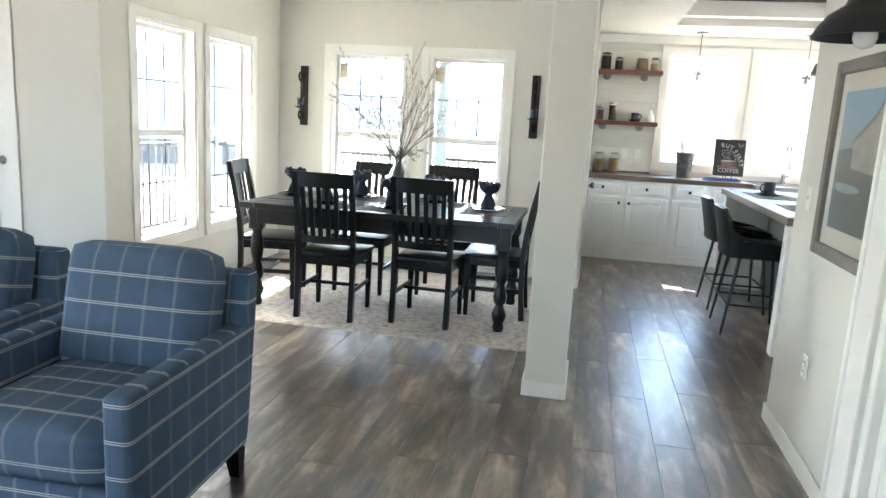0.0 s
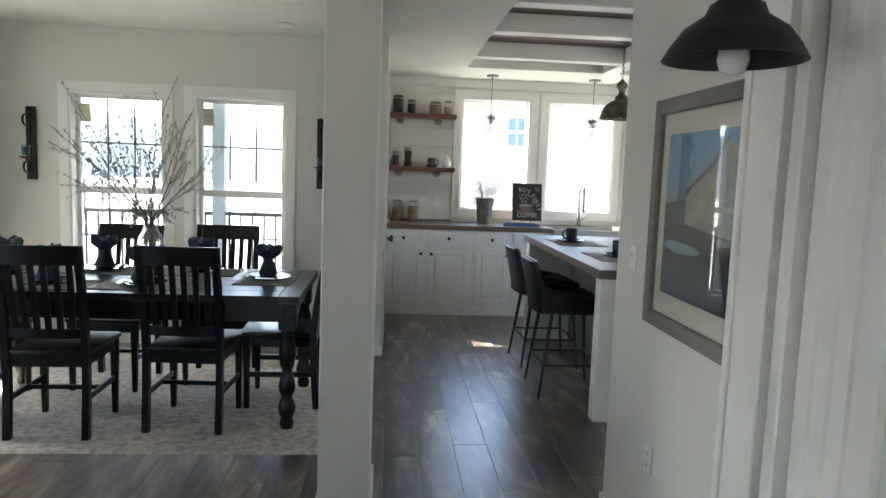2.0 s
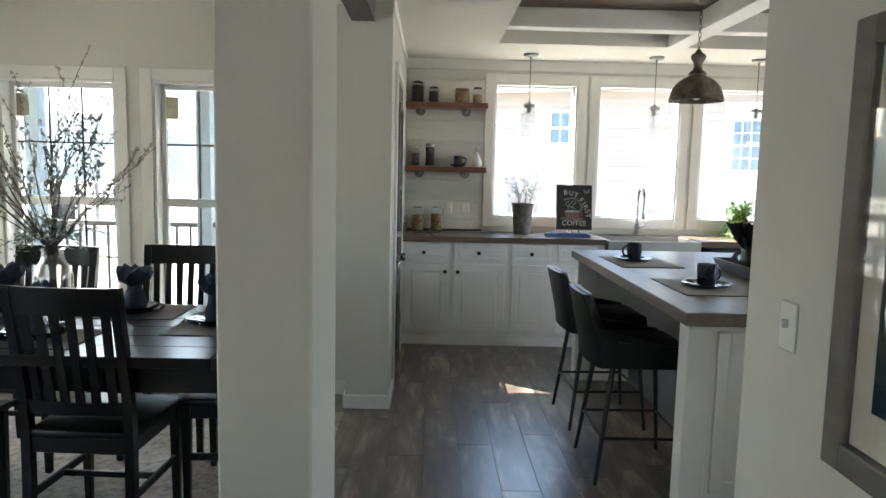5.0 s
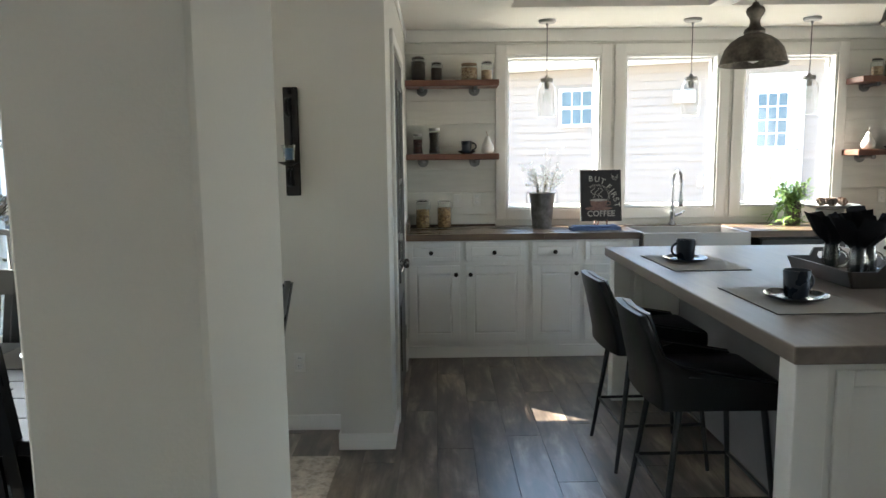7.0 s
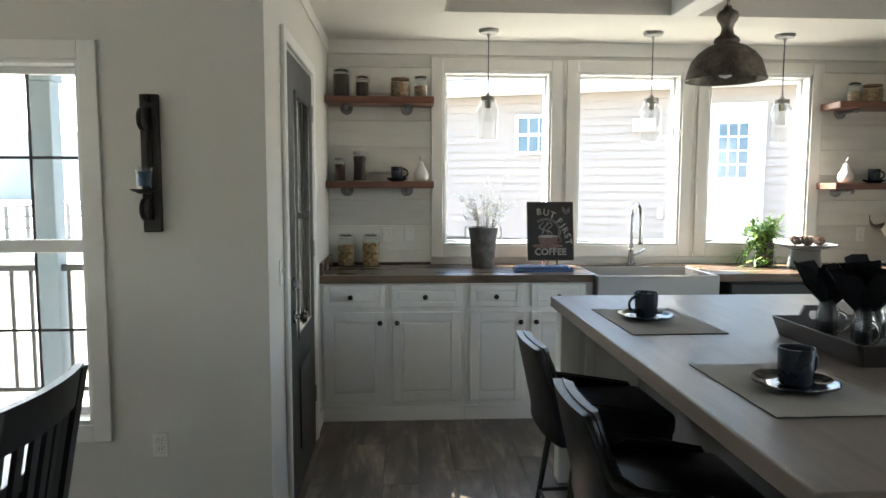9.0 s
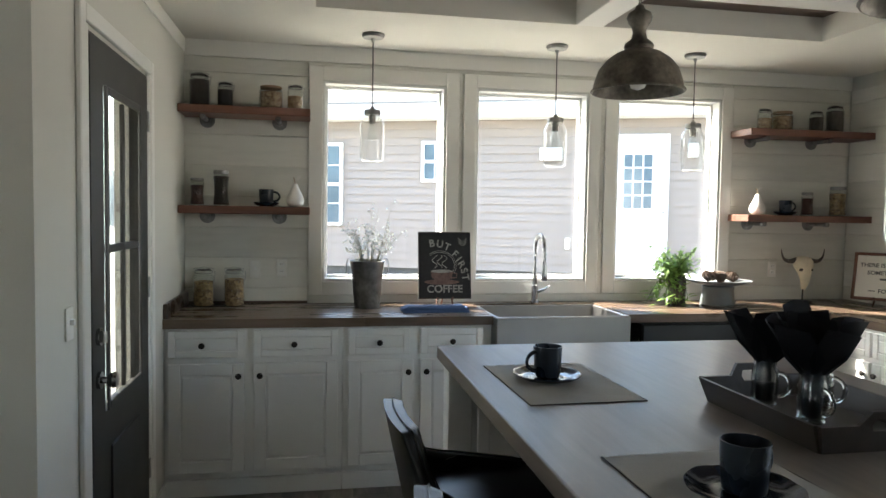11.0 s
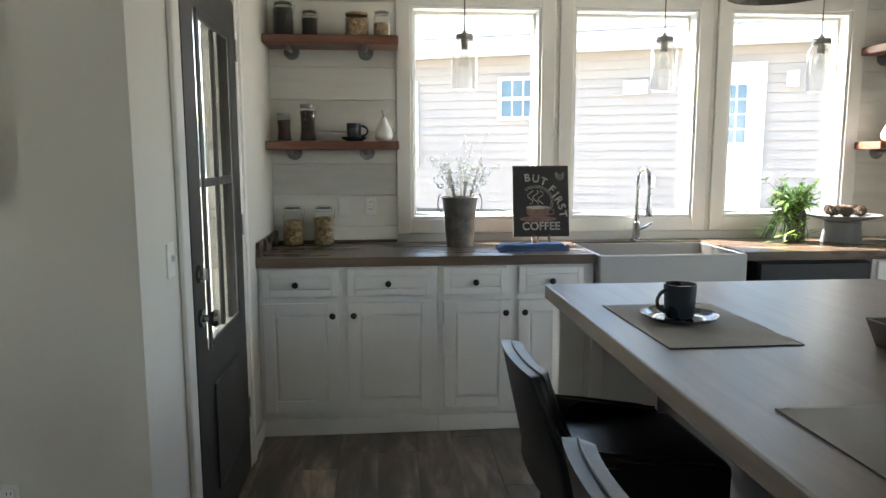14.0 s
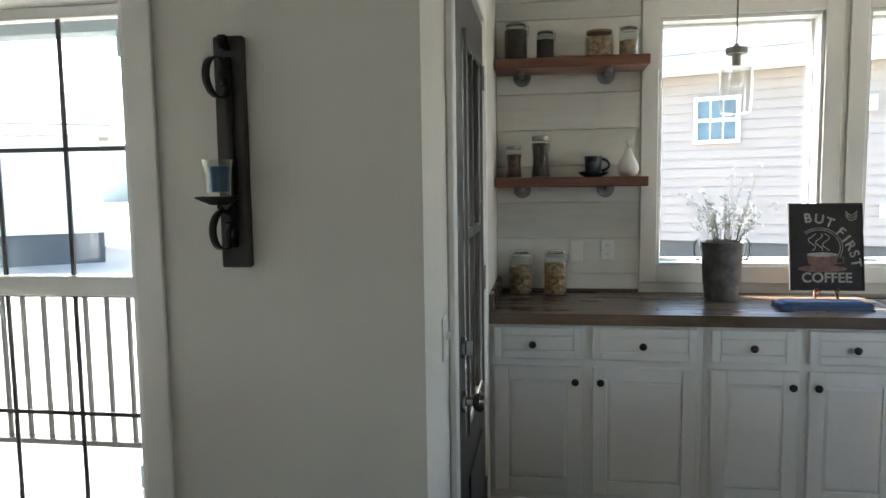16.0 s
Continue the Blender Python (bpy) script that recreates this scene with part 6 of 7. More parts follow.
# ---- picture on the wall ----
def picture():
    p = thing("framed_picture", pose(1.486, 4.396, 0.928, rz=-90), "grey-framed landscape print of a pale barn", "picture")
    w, h, f = 0.351, 0.782, 0.052
    FR = timber("grey_picture_frame", (0.10, 0.088, 0.075), (0.165, 0.147, 0.126), (0.22, 0.2, 0.175), 0.5, "X", 4.0, 30, 5, 0.25)
    for b in ((-w, -w + f, 0, h), (w - f, w, 0, h), (-w + f, w - f, 0, f), (-w + f, w - f, h - f, h)):
        bm = bmesh.new()
        bx(bm, b[0], b[1], -0.028, -0.001, b[2], b[3], 0.006, 2)
        part("frame_bar", bm, FR, p)
    box_part("mat", p, surface("cream_mat_board", (0.62, 0.58, 0.5), 0.8, var=0.03), -w + f, w - f, -0.008, -0.002, f, h - f)
    a, c0, c1 = 0.246, 0.125, 0.66
    m, nt, b = nodes_of("landscape_print")
    tc, sep = nt.nodes.new("ShaderNodeTexCoord"), nt.nodes.new("ShaderNodeSeparateXYZ")
    nt.links.new(tc.outputs["Object"], sep.inputs[0])
    n = tex(nt, "Noise", Scale=9.0, Detail=6.0)
    warp = math_node(nt, "ADD", sep.outputs[2], math_node(nt, "MULTIPLY", math_node(nt, "SUBTRACT", n.outputs[0], 0.5), 0.10))
    col = ramp(nt, math_node(nt, "DIVIDE", math_node(nt, "SUBTRACT", warp, c0), c1 - c0), [(0.0, (0.025, 0.045, 0.065)), (0.22, (0.04, 0.045, 0.045)), (0.45, (0.07, 0.068, 0.055)), (0.5, (0.09, 0.085, 0.07)), (0.56, (0.22, 0.27, 0.30)), (0.75, (0.2, 0.34, 0.46)), (1.0, (0.13, 0.3, 0.47))])
    nt.links.new(col, b.inputs["Base Color"])
    b.inputs["Roughness"].default_value = 0.6
    bm = bmesh.new()
    bx(bm, -a, a, -0.0095, -0.0085, c0, c1)
    part("print", bm, m, p, "print of a field under a blue sky")

    def patch(name, poly, color, depth):
        bm = bmesh.new()
        prism(bm, poly, -0.0105 - depth, -0.0098 - depth, "Y")
        part(name, bm, surface("print_" + name, color, 0.6, var=0.25, big=20, fine=80), p)

    patch("hill", [(-a, 0.37), (-0.12, 0.38), (-0.02, 0.372), (-0.02, 0.42), (-0.1, 0.445), (-a, 0.43)], (0.06, 0.075, 0.085), 0.0)
    patch("barn", [(-0.08, 0.37), (a, 0.345), (a, 0.60), (0.175, 0.625), (0.10, 0.555), (-0.05, 0.485), (-0.08, 0.465)], (0.33, 0.31, 0.26), 0.001)
    patch("barn_roof", [(-0.09, 0.462), (0.10, 0.553), (0.175, 0.63), (0.165, 0.64), (0.09, 0.57), (-0.09, 0.475)], (0.15, 0.15, 0.145), 0.0022)
    patch("pond", [(-0.23, 0.285), (-0.12, 0.27), (0.02, 0.278), (0.05, 0.29), (0.0, 0.302), (-0.15, 0.31), (-0.23, 0.305)], (0.25, 0.33, 0.38), 0.001)
    g = box_part("glazing", p, glass("picture_glass", (1, 1, 1)), -w + f, w - f, -0.0185, -0.0165, f, h - f)
    g.visible_shadow = False


picture()


# ---- sconces, switches, outlets ----
def sconce(x, flip=1):
    s = thing("candle_sconce", pose(x, 7.899, 0), "dark wooden wall sconce with iron scrolls and blue candle cup", "sconce", "sconces beside the windows")
    bm = bmesh.new()
    bx(bm, -0.037, 0.037, -0.022, -0.001, 1.27, 1.82, 0.004)
    part("backboard", bm, timber("dark_sconce_wood", (0.014, 0.011, 0.009), (0.028, 0.022, 0.018), (0.05, 0.04, 0.032), 0.55, "Z", 4, 20, 4, 0.3), s)
    IRON = surface("dark_iron", (0.025, 0.022, 0.02), 0.5, 0.6, var=0.2)

    def strap(name, pts):
        bm = bmesh.new()
        rowsv = []
        for i, (y, z) in enumerate(pts):
            rowsv.append([bm.verts.new((q, y, z)) for q in (-0.0085, 0.0085)])
        for a, b in zip(rowsv, rowsv[1:]):
            bm.faces.new((a[0], a[1], b[1], b[0]))
        ob = part(name, bm, IRON, s, "", 50)
        md = ob.modifiers.new("thick", "SOLIDIFY")
        md.thickness = 0.004

    for z, d in ((1.715, 1), (1.365, -1)):
        strap("scroll", [(-0.08 - 0.058 * math.cos(0.3 * k + 2.6), z + d * 0.047 * math.sin(0.3 * k + 2.6)) for k in range(20)] + [(-0.06, z + d * 0.008), (-0.045, z - d * 0.01), (-0.055, z - d * 0.018)])
    strap("scroll", [(-0.024, 1.785), (-0.034, 1.816), (-0.055, 1.816), (-0.062, 1.798), (-0.05, 1.785)])
    strap("strap", [(-0.026, 1.77), (-0.032, 1.6), (-0.03, 1.5), (-0.026, 1.32)])
    bm = bmesh.new()
    lathe(bm, [(0, 1.425), (0.02, 1.425), (0.052, 1.44), (0.053, 1.444), (0, 1.44)], (0, -0.098, 0), 24)
    tube(bm, [(0, -0.03, 1.42), (0, -0.066, 1.405), (0, -0.098, 1.42)], 0.006, 8)
    part("candle_plate", bm, IRON, s, "", 45)
    bm = bmesh.new()
    lathe(bm, [(0, 1.446), (0.026, 1.446), (0.028, 1.455), (0.03, 1.5), (0.036, 1.528), (0.034, 1.528), (0.028, 1.5), (0.025, 1.455), (0, 1.452)], (0, -0.098, 0), 24)
    part("glass_cup", bm, THINGLASS, s, "clear glass cup", 45)
    bm = bmesh.new()
    lathe(bm, [(0, 1.453), (0.0245, 1.455), (0.0275, 1.5), (0.026, 1.512), (0, 1.514)], (0, -0.098, 0), 20)
    part("candle", bm, surface("blue_wax", (0.015, 0.075, 0.17), 0.4, var=0.1), s, "blue candle", 45)


sconce(-0.005)
sconce(-2.19)


def wall_plate(m, label, kind):
    p = thing("light_switch" if kind == "switch" else "power_outlet", m, label, kind, "wall plates")
    box_part("plate", p, WHITE, -0.032, 0.032, -0.006, 0, -0.052, 0.052, 0.003)
    if kind == "switch":
        box_part("toggle", p, VINYL, -0.006, 0.006, -0.02, -0.006, -0.004, 0.014, 0.002)
    else:
        for z in (-0.021, 0.021):
            s = box_part("socket", p, VINYL, -0.017, 0.017, -0.0085, -0.006, z - 0.014, z + 0.014, 0.004)
            for x in (-0.006, 0.006):
                box_part("slot", s, GRILLE, x - 0.0012, x + 0.0012, -0.0092, -0.0086, z - 0.003, z + 0.007)


wall_plate(pose(1.486, 4.935, 1.135, rz=-90), "white light switch on the picture wall", "switch")
wall_plate(pose(1.486, 4.655, 0.44, rz=-90), "white outlet low on the picture wall", "outlet")
wall_plate(pose(0.501, 7.88, 1.105, rz=90), "white light switch beside the back door", "switch")
wall_plate(pose(-0.01, 7.899, 0.377), "white outlet under the sconce", "outlet")
wall_plate(pose(0.897, 9.8195, 1.118), "white light switch on the shiplap", "switch")
wall_plate(pose(1.049, 9.8195, 1.125), "white outlet on the shiplap", "outlet")
wall_plate(pose(4.3, 9.8195, 1.12), "white outlet on the shiplap by the corner", "outlet")


def smoke(bm):
    lathe(bm, [(0, -0.001), (0.055, -0.001), (0.055, -0.012), (0.04, -0.02), (0, -0.022)], (0, 0, 0), 24)


solid("ceiling_downlight", pose(-0.233, 7.45, H), "small round white ceiling fitting", "ceiling light", VINYL, smoke, smooth=40)

for x, t in ((-0.905, "B"), (-1.84, "A")):
    bm = bmesh.new()
    bx(bm, -0.042, 0.042, -0.001, 0, -0.07, 0.07)
    tagged(part("window_sticker", bm, leafy("yellowed_paper", (0.5, 0.47, 0.37), (0.45, 0.43, 0.36)) if t == "B" else bpy.data.materials["yellowed_paper"], None, "", 0, pose(x, 7.9 + 0.1025, 1.80)), "yellowed paper sticker on the window pane", "sticker", "window stickers")

# ---- island setting ----
MATEDGE = surface("dark_mat_edge", (0.04, 0.036, 0.032), 0.9)
MATCLOTH = surface("taupe_placemat", (0.29, 0.267, 0.233), 0.85, var=0.12, big=5, fine=260, relief=0.5)


def placemat(m, w, d, material, label):
    def build(bm):
        n = 16
        g = [[bm.verts.new((w * (i / n - 0.5), d * (j / n - 0.5), 0.0034 + 0.0034 * noise.noise(Vector((i * 0.22 + m.translation.y * 5, j * 0.42 + i * 0.2, 0))))) for j in range(n + 1)] for i in range(n + 1)]
        for i in range(n):
            for j in range(n):
                bm.faces.new((g[i][j], g[i + 1][j], g[i + 1][j + 1], g[i][j + 1]))
        low = bm.verts
        r = [e for e in bm.edges if e.is_boundary]
        ex = bmesh.ops.extrude_edge_only(bm, edges=r)
        for v in [x for x in ex["geom"] if isinstance(x, bmesh.types.BMVert)]:
            v.co.z = 0.0001
    ob = solid("placemat", m, label, "placemat", material, build, "placemats", smooth=60)
    # thin dark strip along each of the four edges
    for q in ((-w / 2 - 0.002, w / 2 + 0.002, -d / 2 - 0.002, -d / 2), (-w / 2 - 0.002, w / 2 + 0.002, d / 2, d / 2 + 0.002), (-w / 2 - 0.002, -w / 2, -d / 2, d / 2), (w / 2, w / 2 + 0.002, -d / 2, d / 2)):
        box_part("mat_edge", ob, MATEDGE, *q, 0.0002, 0.0028)
    return ob


placemat(pose(2.026, 7.745, 0.9143, rz=1), 0.36, 0.52, MATCLOTH, "taupe cloth placemat on the island")
placemat(pose(2.066, 6.81, 0.9143, rz=0.5), 0.365, 0.485, MATCLOTH, "taupe cloth placemat on the island")


def tray():
    W = timber("dark_tray_wood", (0.018, 0.013, 0.01), (0.038, 0.028, 0.022), (0.062, 0.047, 0.037), 0.45, "Y", 4, 20, 4, 0.2)
    base = pose(2.565, 7.235, 0.9145, rz=0)
    t = thing("serving_tray", base, "dark wooden serving tray with cut-out handles", "tray")
    w, d, h = 0.165, 0.23, 0.07
    box_part("bottom", t, W, -w, w, -d, d, 0, 0.01)
    for s in (-1, 1):
        bm = bmesh.new()
        vs = bx(bm, s * w - 0.006, s * w + 0.006, -d, d, 0.0, h)
        for v in vs[4:]:
            v.co.x += s * 0.025
            v.co.y *= 1.05
        part("long_side", bm, W, t)
        bm = bmesh.new()
        # raised end board with a hand hole
        y = s * d
        out = [(-w, 0.0), (w, 0.0), (w + 0.02, h), (0.085, h), (0.06, h + 0.035), (-0.06, h + 0.035), (-0.085, h), (-w - 0.02, h)]
        hole = [(-0.045, h - 0.015), (0.045, h - 0.015), (0.052, h + 0.0), (0.045, h + 0.016), (-0.045, h + 0.016), (-0.052, h + 0.0)]
        for q in ([out[0], out[1], out[2], out[3], hole[2], hole[1], hole[0], hole[5], out[6], out[7]], [out[3], out[4], out[5], out[6], hole[5], hole[4], hole[3], hole[2]]):
            prism(bm, q, y - 0.006, y + 0.006, "Y")
        for v in bm.verts:
            v.co.y += s * 0.3 * v.co.z
        part("end_board", bm, W, t)
    NAP = surface("black_napkin", (0.007, 0.0075, 0.011), 0.9, var=0.2, big=12, fine=300, relief=0.5)
    rnd = random.Random(12)
    for k, (x, y) in enumerate(((-0.045, 0.145), (0.085, 0.085), (-0.03, -0.03))):
        m = base @ pose(x, y, 0.0105, rz=-30 - 25 * k)
        j = thing("mason_jar_mug", m, "clear glass jar mug with a handle", "jar mug", "jar mugs on the tray")
        bm = bmesh.new()
        lathe(bm, [(0, 0.004), (0.03, 0.0), (0.036, 0.005), (0.037, 0.09), (0.031, 0.108), (0.031, 0.128), (0.033, 0.13), (0.029, 0.13), (0.029, 0.108), (0.034, 0.09), (0.033, 0.01), (0, 0.01)], (0, 0, 0), 24)
        part("glass", bm, THINGLASS, j, "", 45)
        bm = bmesh.new()
        tube(bm, [(0.036 + 0.03 * math.sin(a), 0, 0.06 + 0.034 * math.cos(a)) for a in (math.pi * q / 10 for q in range(11))], 0.0055, 8)
        part("handle", bm, CLEAR, j, "", 50)
        n = thing("napkin", m @ pose(0, 0, 0.014) @ Matrix.Scale(1.14, 4), "dark folded cloth napkin standing in a jar mug", "napkin", "napkins in jar mugs")
        bm = bmesh.new()
        lathe(bm, [(0.0, 0.0), (0.02, 0.0), (0.024, 0.05), (0.022, 0.1), (0.03, 0.13), (0.0, 0.14)], (0, 0, 0), 12)
        part("tucked_end", bm, NAP, n, "", 50)
        for q in range(5):
            a = q * 1.2566 + rnd.uniform(-0.2, 0.2)
            bm = bmesh.new()
            o, sd = Vector((math.cos(a), math.sin(a), 0)), Vector((-math.sin(a), math.cos(a), 0))
            ln, tip = rnd.uniform(0.055, 0.08), rnd.uniform(0.205, 0.245)
            pts = [(0.012, -0.016, 0.095), (0.012, 0.016, 0.095), (0.04, -0.05, 0.14), (0.04, 0.05, 0.14), (0.02 + ln, -0.043, tip), (0.02 + ln, 0.043, tip - 0.012), (0.045, 0.0, 0.133), (0.03 + ln, 0.0, tip - 0.005)]
            v = [bm.verts.new(o * p[0] + sd * (p[1] + rnd.uniform(-0.006, 0.006)) + Vector((0, 0, p[2] + rnd.uniform(-0.006, 0.006)))) for p in pts]
            for f in ((0, 1, 6), (0, 6, 2), (1, 3, 6), (2, 6, 7, 4), (3, 5, 7, 6)):
                bm.faces.new([v[i] for i in f])
            bmesh.ops.solidify(bm, geom=bm.faces[:], thickness=0.004)
            part("fold", bm, NAP, n, "", 20)


tray()

# ---- table settings and vase ----
TZ = RUGZ + 0.7525
GREYMAT = surface("grey_linen_placemat", (0.24, 0.22, 0.2), 0.9, var=0.1, big=5, fine=240, relief=0.5)
NAVY = surface("navy_napkin", (0.022, 0.032, 0.055), 0.85, var=0.25, big=12, fine=260, relief=0.4)


def setting(x, y, turn):
    base = pose(x, y, TZ, rz=turn)
    placemat(base, 0.45, 0.32, GREYMAT, "grey linen placemat on the dining table")
    m = base @ pose(0, 0, 0.004)
    p = thing("plate_stack", m, "dark blue glazed plate and bowl", "plate", "place settings")
    bm = bmesh.new()
    lathe(bm, [(0, 0.004), (0.07, 0.003), (0.075, 0.0), (0.08, 0.003), (0.128, 0.016), (0.13, 0.019), (0.082, 0.01), (0, 0.009)], (0, 0, 0), 40)
    part("dinner_plate", bm, PLATEBLUE, p, "", 45)
    bm = bmesh.new()
    lathe(bm, [(0, 0.012), (0.06, 0.0115), (0.1, 0.026), (0.101, 0.029), (0.06, 0.0175), (0, 0.0165)], (0, 0, 0), 40)
    part("salad_plate", bm, PLATEBLUE, p, "", 45)
    n = thing("napkin", m @ pose(0, 0, 0.0175) @ Matrix.Scale(1.22, 4), "navy cloth napkin in a ring, fanned out on the plate", "napkin", "napkins on the plates")
    bm = bmesh.new()
    lathe(bm, [(0, 0), (0.04, 0.0), (0.046, 0.02), (0.033, 0.055), (0.025, 0.075), (0.026, 0.095), (0.0, 0.1)], (0, 0, 0), 16)
    part("base", bm, NAVY, n, "", 50)
    rnd = random.Random(int(abs(x * 100) + abs(y * 37)))
    for q in range(7):
        a = q * 0.8976 + rnd.uniform(-0.15, 0.15)
        bm = bmesh.new()
        o, sd = Vector((math.cos(a), math.sin(a), 0)), Vector((-math.sin(a), math.cos(a), 0))
        pts = [(0.012, -0.014, 0.08), (0.012, 0.014, 0.08), (0.04, -0.036, 0.112), (0.04, 0.036, 0.112), (0.064, -0.028, 0.138), (0.064, 0.028, 0.133), (0.06, 0.0, 0.16), (0.058, 0.0, 0.11), (0.015, 0, 0.15)]
        v = [bm.verts.new(o * p_[0] + sd * p_[1] + Vector((0, 0, p_[2] + rnd.uniform(-0.006, 0.006)))) for p_ in pts]
        for f in ((0, 1, 7), (0, 7, 2), (1, 3, 7), (2, 7, 4), (3, 5, 7), (4, 7, 6), (5, 6, 7), (0, 2, 8), (1, 8, 3), (2, 4, 8), (3, 8, 5), (4, 6, 8), (5, 8, 6)):
            bm.faces.new([v[i] for i in f])
        part("fold", bm, NAVY, n, "", 30)


for x, y, a in ((-0.175, 6.50, 90), (-0.80, 6.19, 0), (-1.28, 6.16, 0), (-1.64, 6.46, 90), (-1.2, 6.71, 0), (-0.62, 6.72, 0)):
    setting(x, y, a)


def vase():
    v = thing("branch_vase", pose(-0.832, 6.43, TZ), "clear glass bottle vase of budding branches", "vase")
    bm = bmesh.new()
    lathe(bm, [(0, 0.0), (0.06, 0.0), (0.068, 0.01), (0.074, 0.12), (0.076, 0.2), (0.066, 0.245), (0.046, 0.275), (0.04, 0.305), (0.047, 0.322), (0.043, 0.322), (0.036, 0.303), (0.041, 0.275), (0.061, 0.24), (0.071, 0.195), (0.069, 0.12), (0.062, 0.014), (0, 0.01)], (0, 0, 0), 32)
    part("glass", bm, JARGLASS, v, "clear glass bottle", 45)
    rnd = random.Random(21)
    bud, lf = bmesh.new(), bmesh.new()
    TWIG = surface("brown_twig", (0.06, 0.045, 0.036), 0.7, var=0.2)

    def dotted(pts, start, count, size):
        n = len(pts) - 1
        for k in range(count):
            t = rnd.uniform(start, 1.0) * n
            i = min(int(t), n - 1)
            c = pts[i].lerp(pts[i + 1], t - i) + Vector((rnd.gauss(0, 0.005), rnd.gauss(0, 0.005), rnd.gauss(0, 0.005)))
            s = rnd.uniform(0.6, 1.3) * size
            ax = Vector((rnd.gauss(0, 0.5), rnd.gauss(0, 0.5), 1)).normalized()
            e = ax.orthogonal().normalized() * s * 0.6
            f = ax.cross(e)
            w = [bud.verts.new(c + q) for q in (e, f, -e, -f, ax * s, -ax * s)]
            for a, b in ((0, 1), (1, 2), (2, 3), (3, 0)):
                bud.faces.new((w[a], w[b], w[4]))
                bud.faces.new((w[b], w[a], w[5]))

    def bent_twig(bm, a, c, r, sag, n=8):
        side = Vector((rnd.gauss(0, 1), rnd.gauss(0, 1), rnd.gauss(0, 0.4))) * (c - a).length * 0.03
        pts = [a.lerp(c, k / n) + (side + Vector((0, 0, sag))) * math.sin(math.pi * k / n) + Vector((rnd.gauss(0, 0.004), rnd.gauss(0, 0.004), 0)) * (k > 0) for k in range(n + 1)]
        tube(bm, pts, [max(0.0008, r * (1 - 0.75 * k / n)) for k in range(n + 1)], 5)
        return pts

    neck = Vector((0, 0, 0.335))
    for x, z, sag in ((-0.5, 0.78, 0.02), (-0.42, 0.5, 0.05), (-0.54, 0.11, 0.13), (-0.55, 0.4, 0.09), (-0.33, 0.64, 0.0), (-0.2, 0.42, 0.02), (0.02, 0.6, 0.0), (0.12, 0.84, -0.02), (0.2, 0.66, 0.0), (0.25, 0.62, 0.03), (0.35, 0.42, 0.04), (0.34, 0.2, 0.06), (-0.08, 0.52, 0.0), (0.08, 0.45, 0.0), (-0.12, 0.7, 0.02), (0.2, 0.35, 0.02), (-0.28, 0.3, 0.05), (-0.36, 0.36, 0.03), (-0.16, 0.34, 0.0), (0.27, 0.5, 0.02), (0.05, 0.32, 0.0), (0.15, 0.54, 0.0), (-0.05, 0.4, 0.0), (0.3, 0.28, 0.03), (-0.24, 0.56, 0.0), (-0.4, 0.2, 0.06)):
        tw = bmesh.new()
        a = neck + Vector((x * 0.05, rnd.uniform(-0.02, 0.02), 0))
        tube(tw, [Vector((-x * 0.06, rnd.uniform(-0.03, 0.03), 0.015)), a], [0.003, 0.003], 5)
        end = neck + Vector((x, rnd.uniform(-0.32, 0.3) * (0.4 + abs(x)), z))
        pts = bent_twig(tw, a, end, 0.003, sag)
        dotted(pts, 0.3, int(52 * (end - a).length), 0.0085)
        for k in range(3):
            b = pts[rnd.randint(3, 6)]
            d = (end - a).normalized() + Vector((rnd.uniform(-0.5, 0.5), rnd.uniform(-0.5, 0.5), rnd.uniform(-0.1, 0.35)))
            sub = bent_twig(tw, b, b + d.normalized() * rnd.uniform(0.1, 0.24), 0.0016, 0.0, 5)
            dotted(sub, 0.2, 12, 0.008)
        part("branch", tw, TWIG, v)
    for i in range(26):
        a, r, z = rnd.uniform(0, 6.283), rnd.uniform(0.1, 0.24), rnd.uniform(-0.03, 0.14)
        tw = bmesh.new()
        pts = bent_twig(tw, neck, neck + Vector((r * math.cos(a), r * math.sin(a), z)), 0.0014, 0.04, 6)
        part("sprig", tw, TWIG, v)
        for k in range(12):
            c = pts[rnd.randint(2, 6)] + Vector((rnd.gauss(0, 0.01), rnd.gauss(0, 0.01), rnd.gauss(0, 0.008)))
            o = Vector((rnd.uniform(-1, 1), rnd.uniform(-1, 1), rnd.uniform(-0.5, 0.6))).normalized()
            sd = o.cross(Vector((0, 0, 1))).normalized() * rnd.uniform(0.005, 0.01)
            tip = c + o * rnd.uniform(0.022, 0.04)
            ml = c.lerp(tip, 0.5) + Vector((0, 0, 0.004))
            w = [lf.verts.new(q) for q in (c, ml + sd, tip, ml - sd)]
            lf.faces.new((w[0], w[1], w[2])); lf.faces.new((w[0], w[2], w[3]))
    tagged(part("bud_spray", bud, leafy("pale_bud", (0.5, 0.48, 0.43), (0.5, 0.48, 0.43)), v), kind="stuff")
    tagged(part("foliage", lf, leafy("dusty_green_leaf", (0.16, 0.2, 0.15), (0.3, 0.36, 0.26)), v), kind="stuff")


vase()

# ---- outdoors ----
structure("ground", surface("dry_bright_ground", (0.36, 0.32, 0.26), 0.95, var=0.25, big=0.35, fine=6, relief=0.5), [(-400, 400, 8.05, 600, -0.62, -0.5), (-400, -5.6, -400, 8.05, -0.62, -0.5), (-5.6, 400, -400, -2.6, -0.62, -0.5), (5.0, 400, -2.6, 8.05, -0.62, -0.5)], "dry pale grass and dirt")


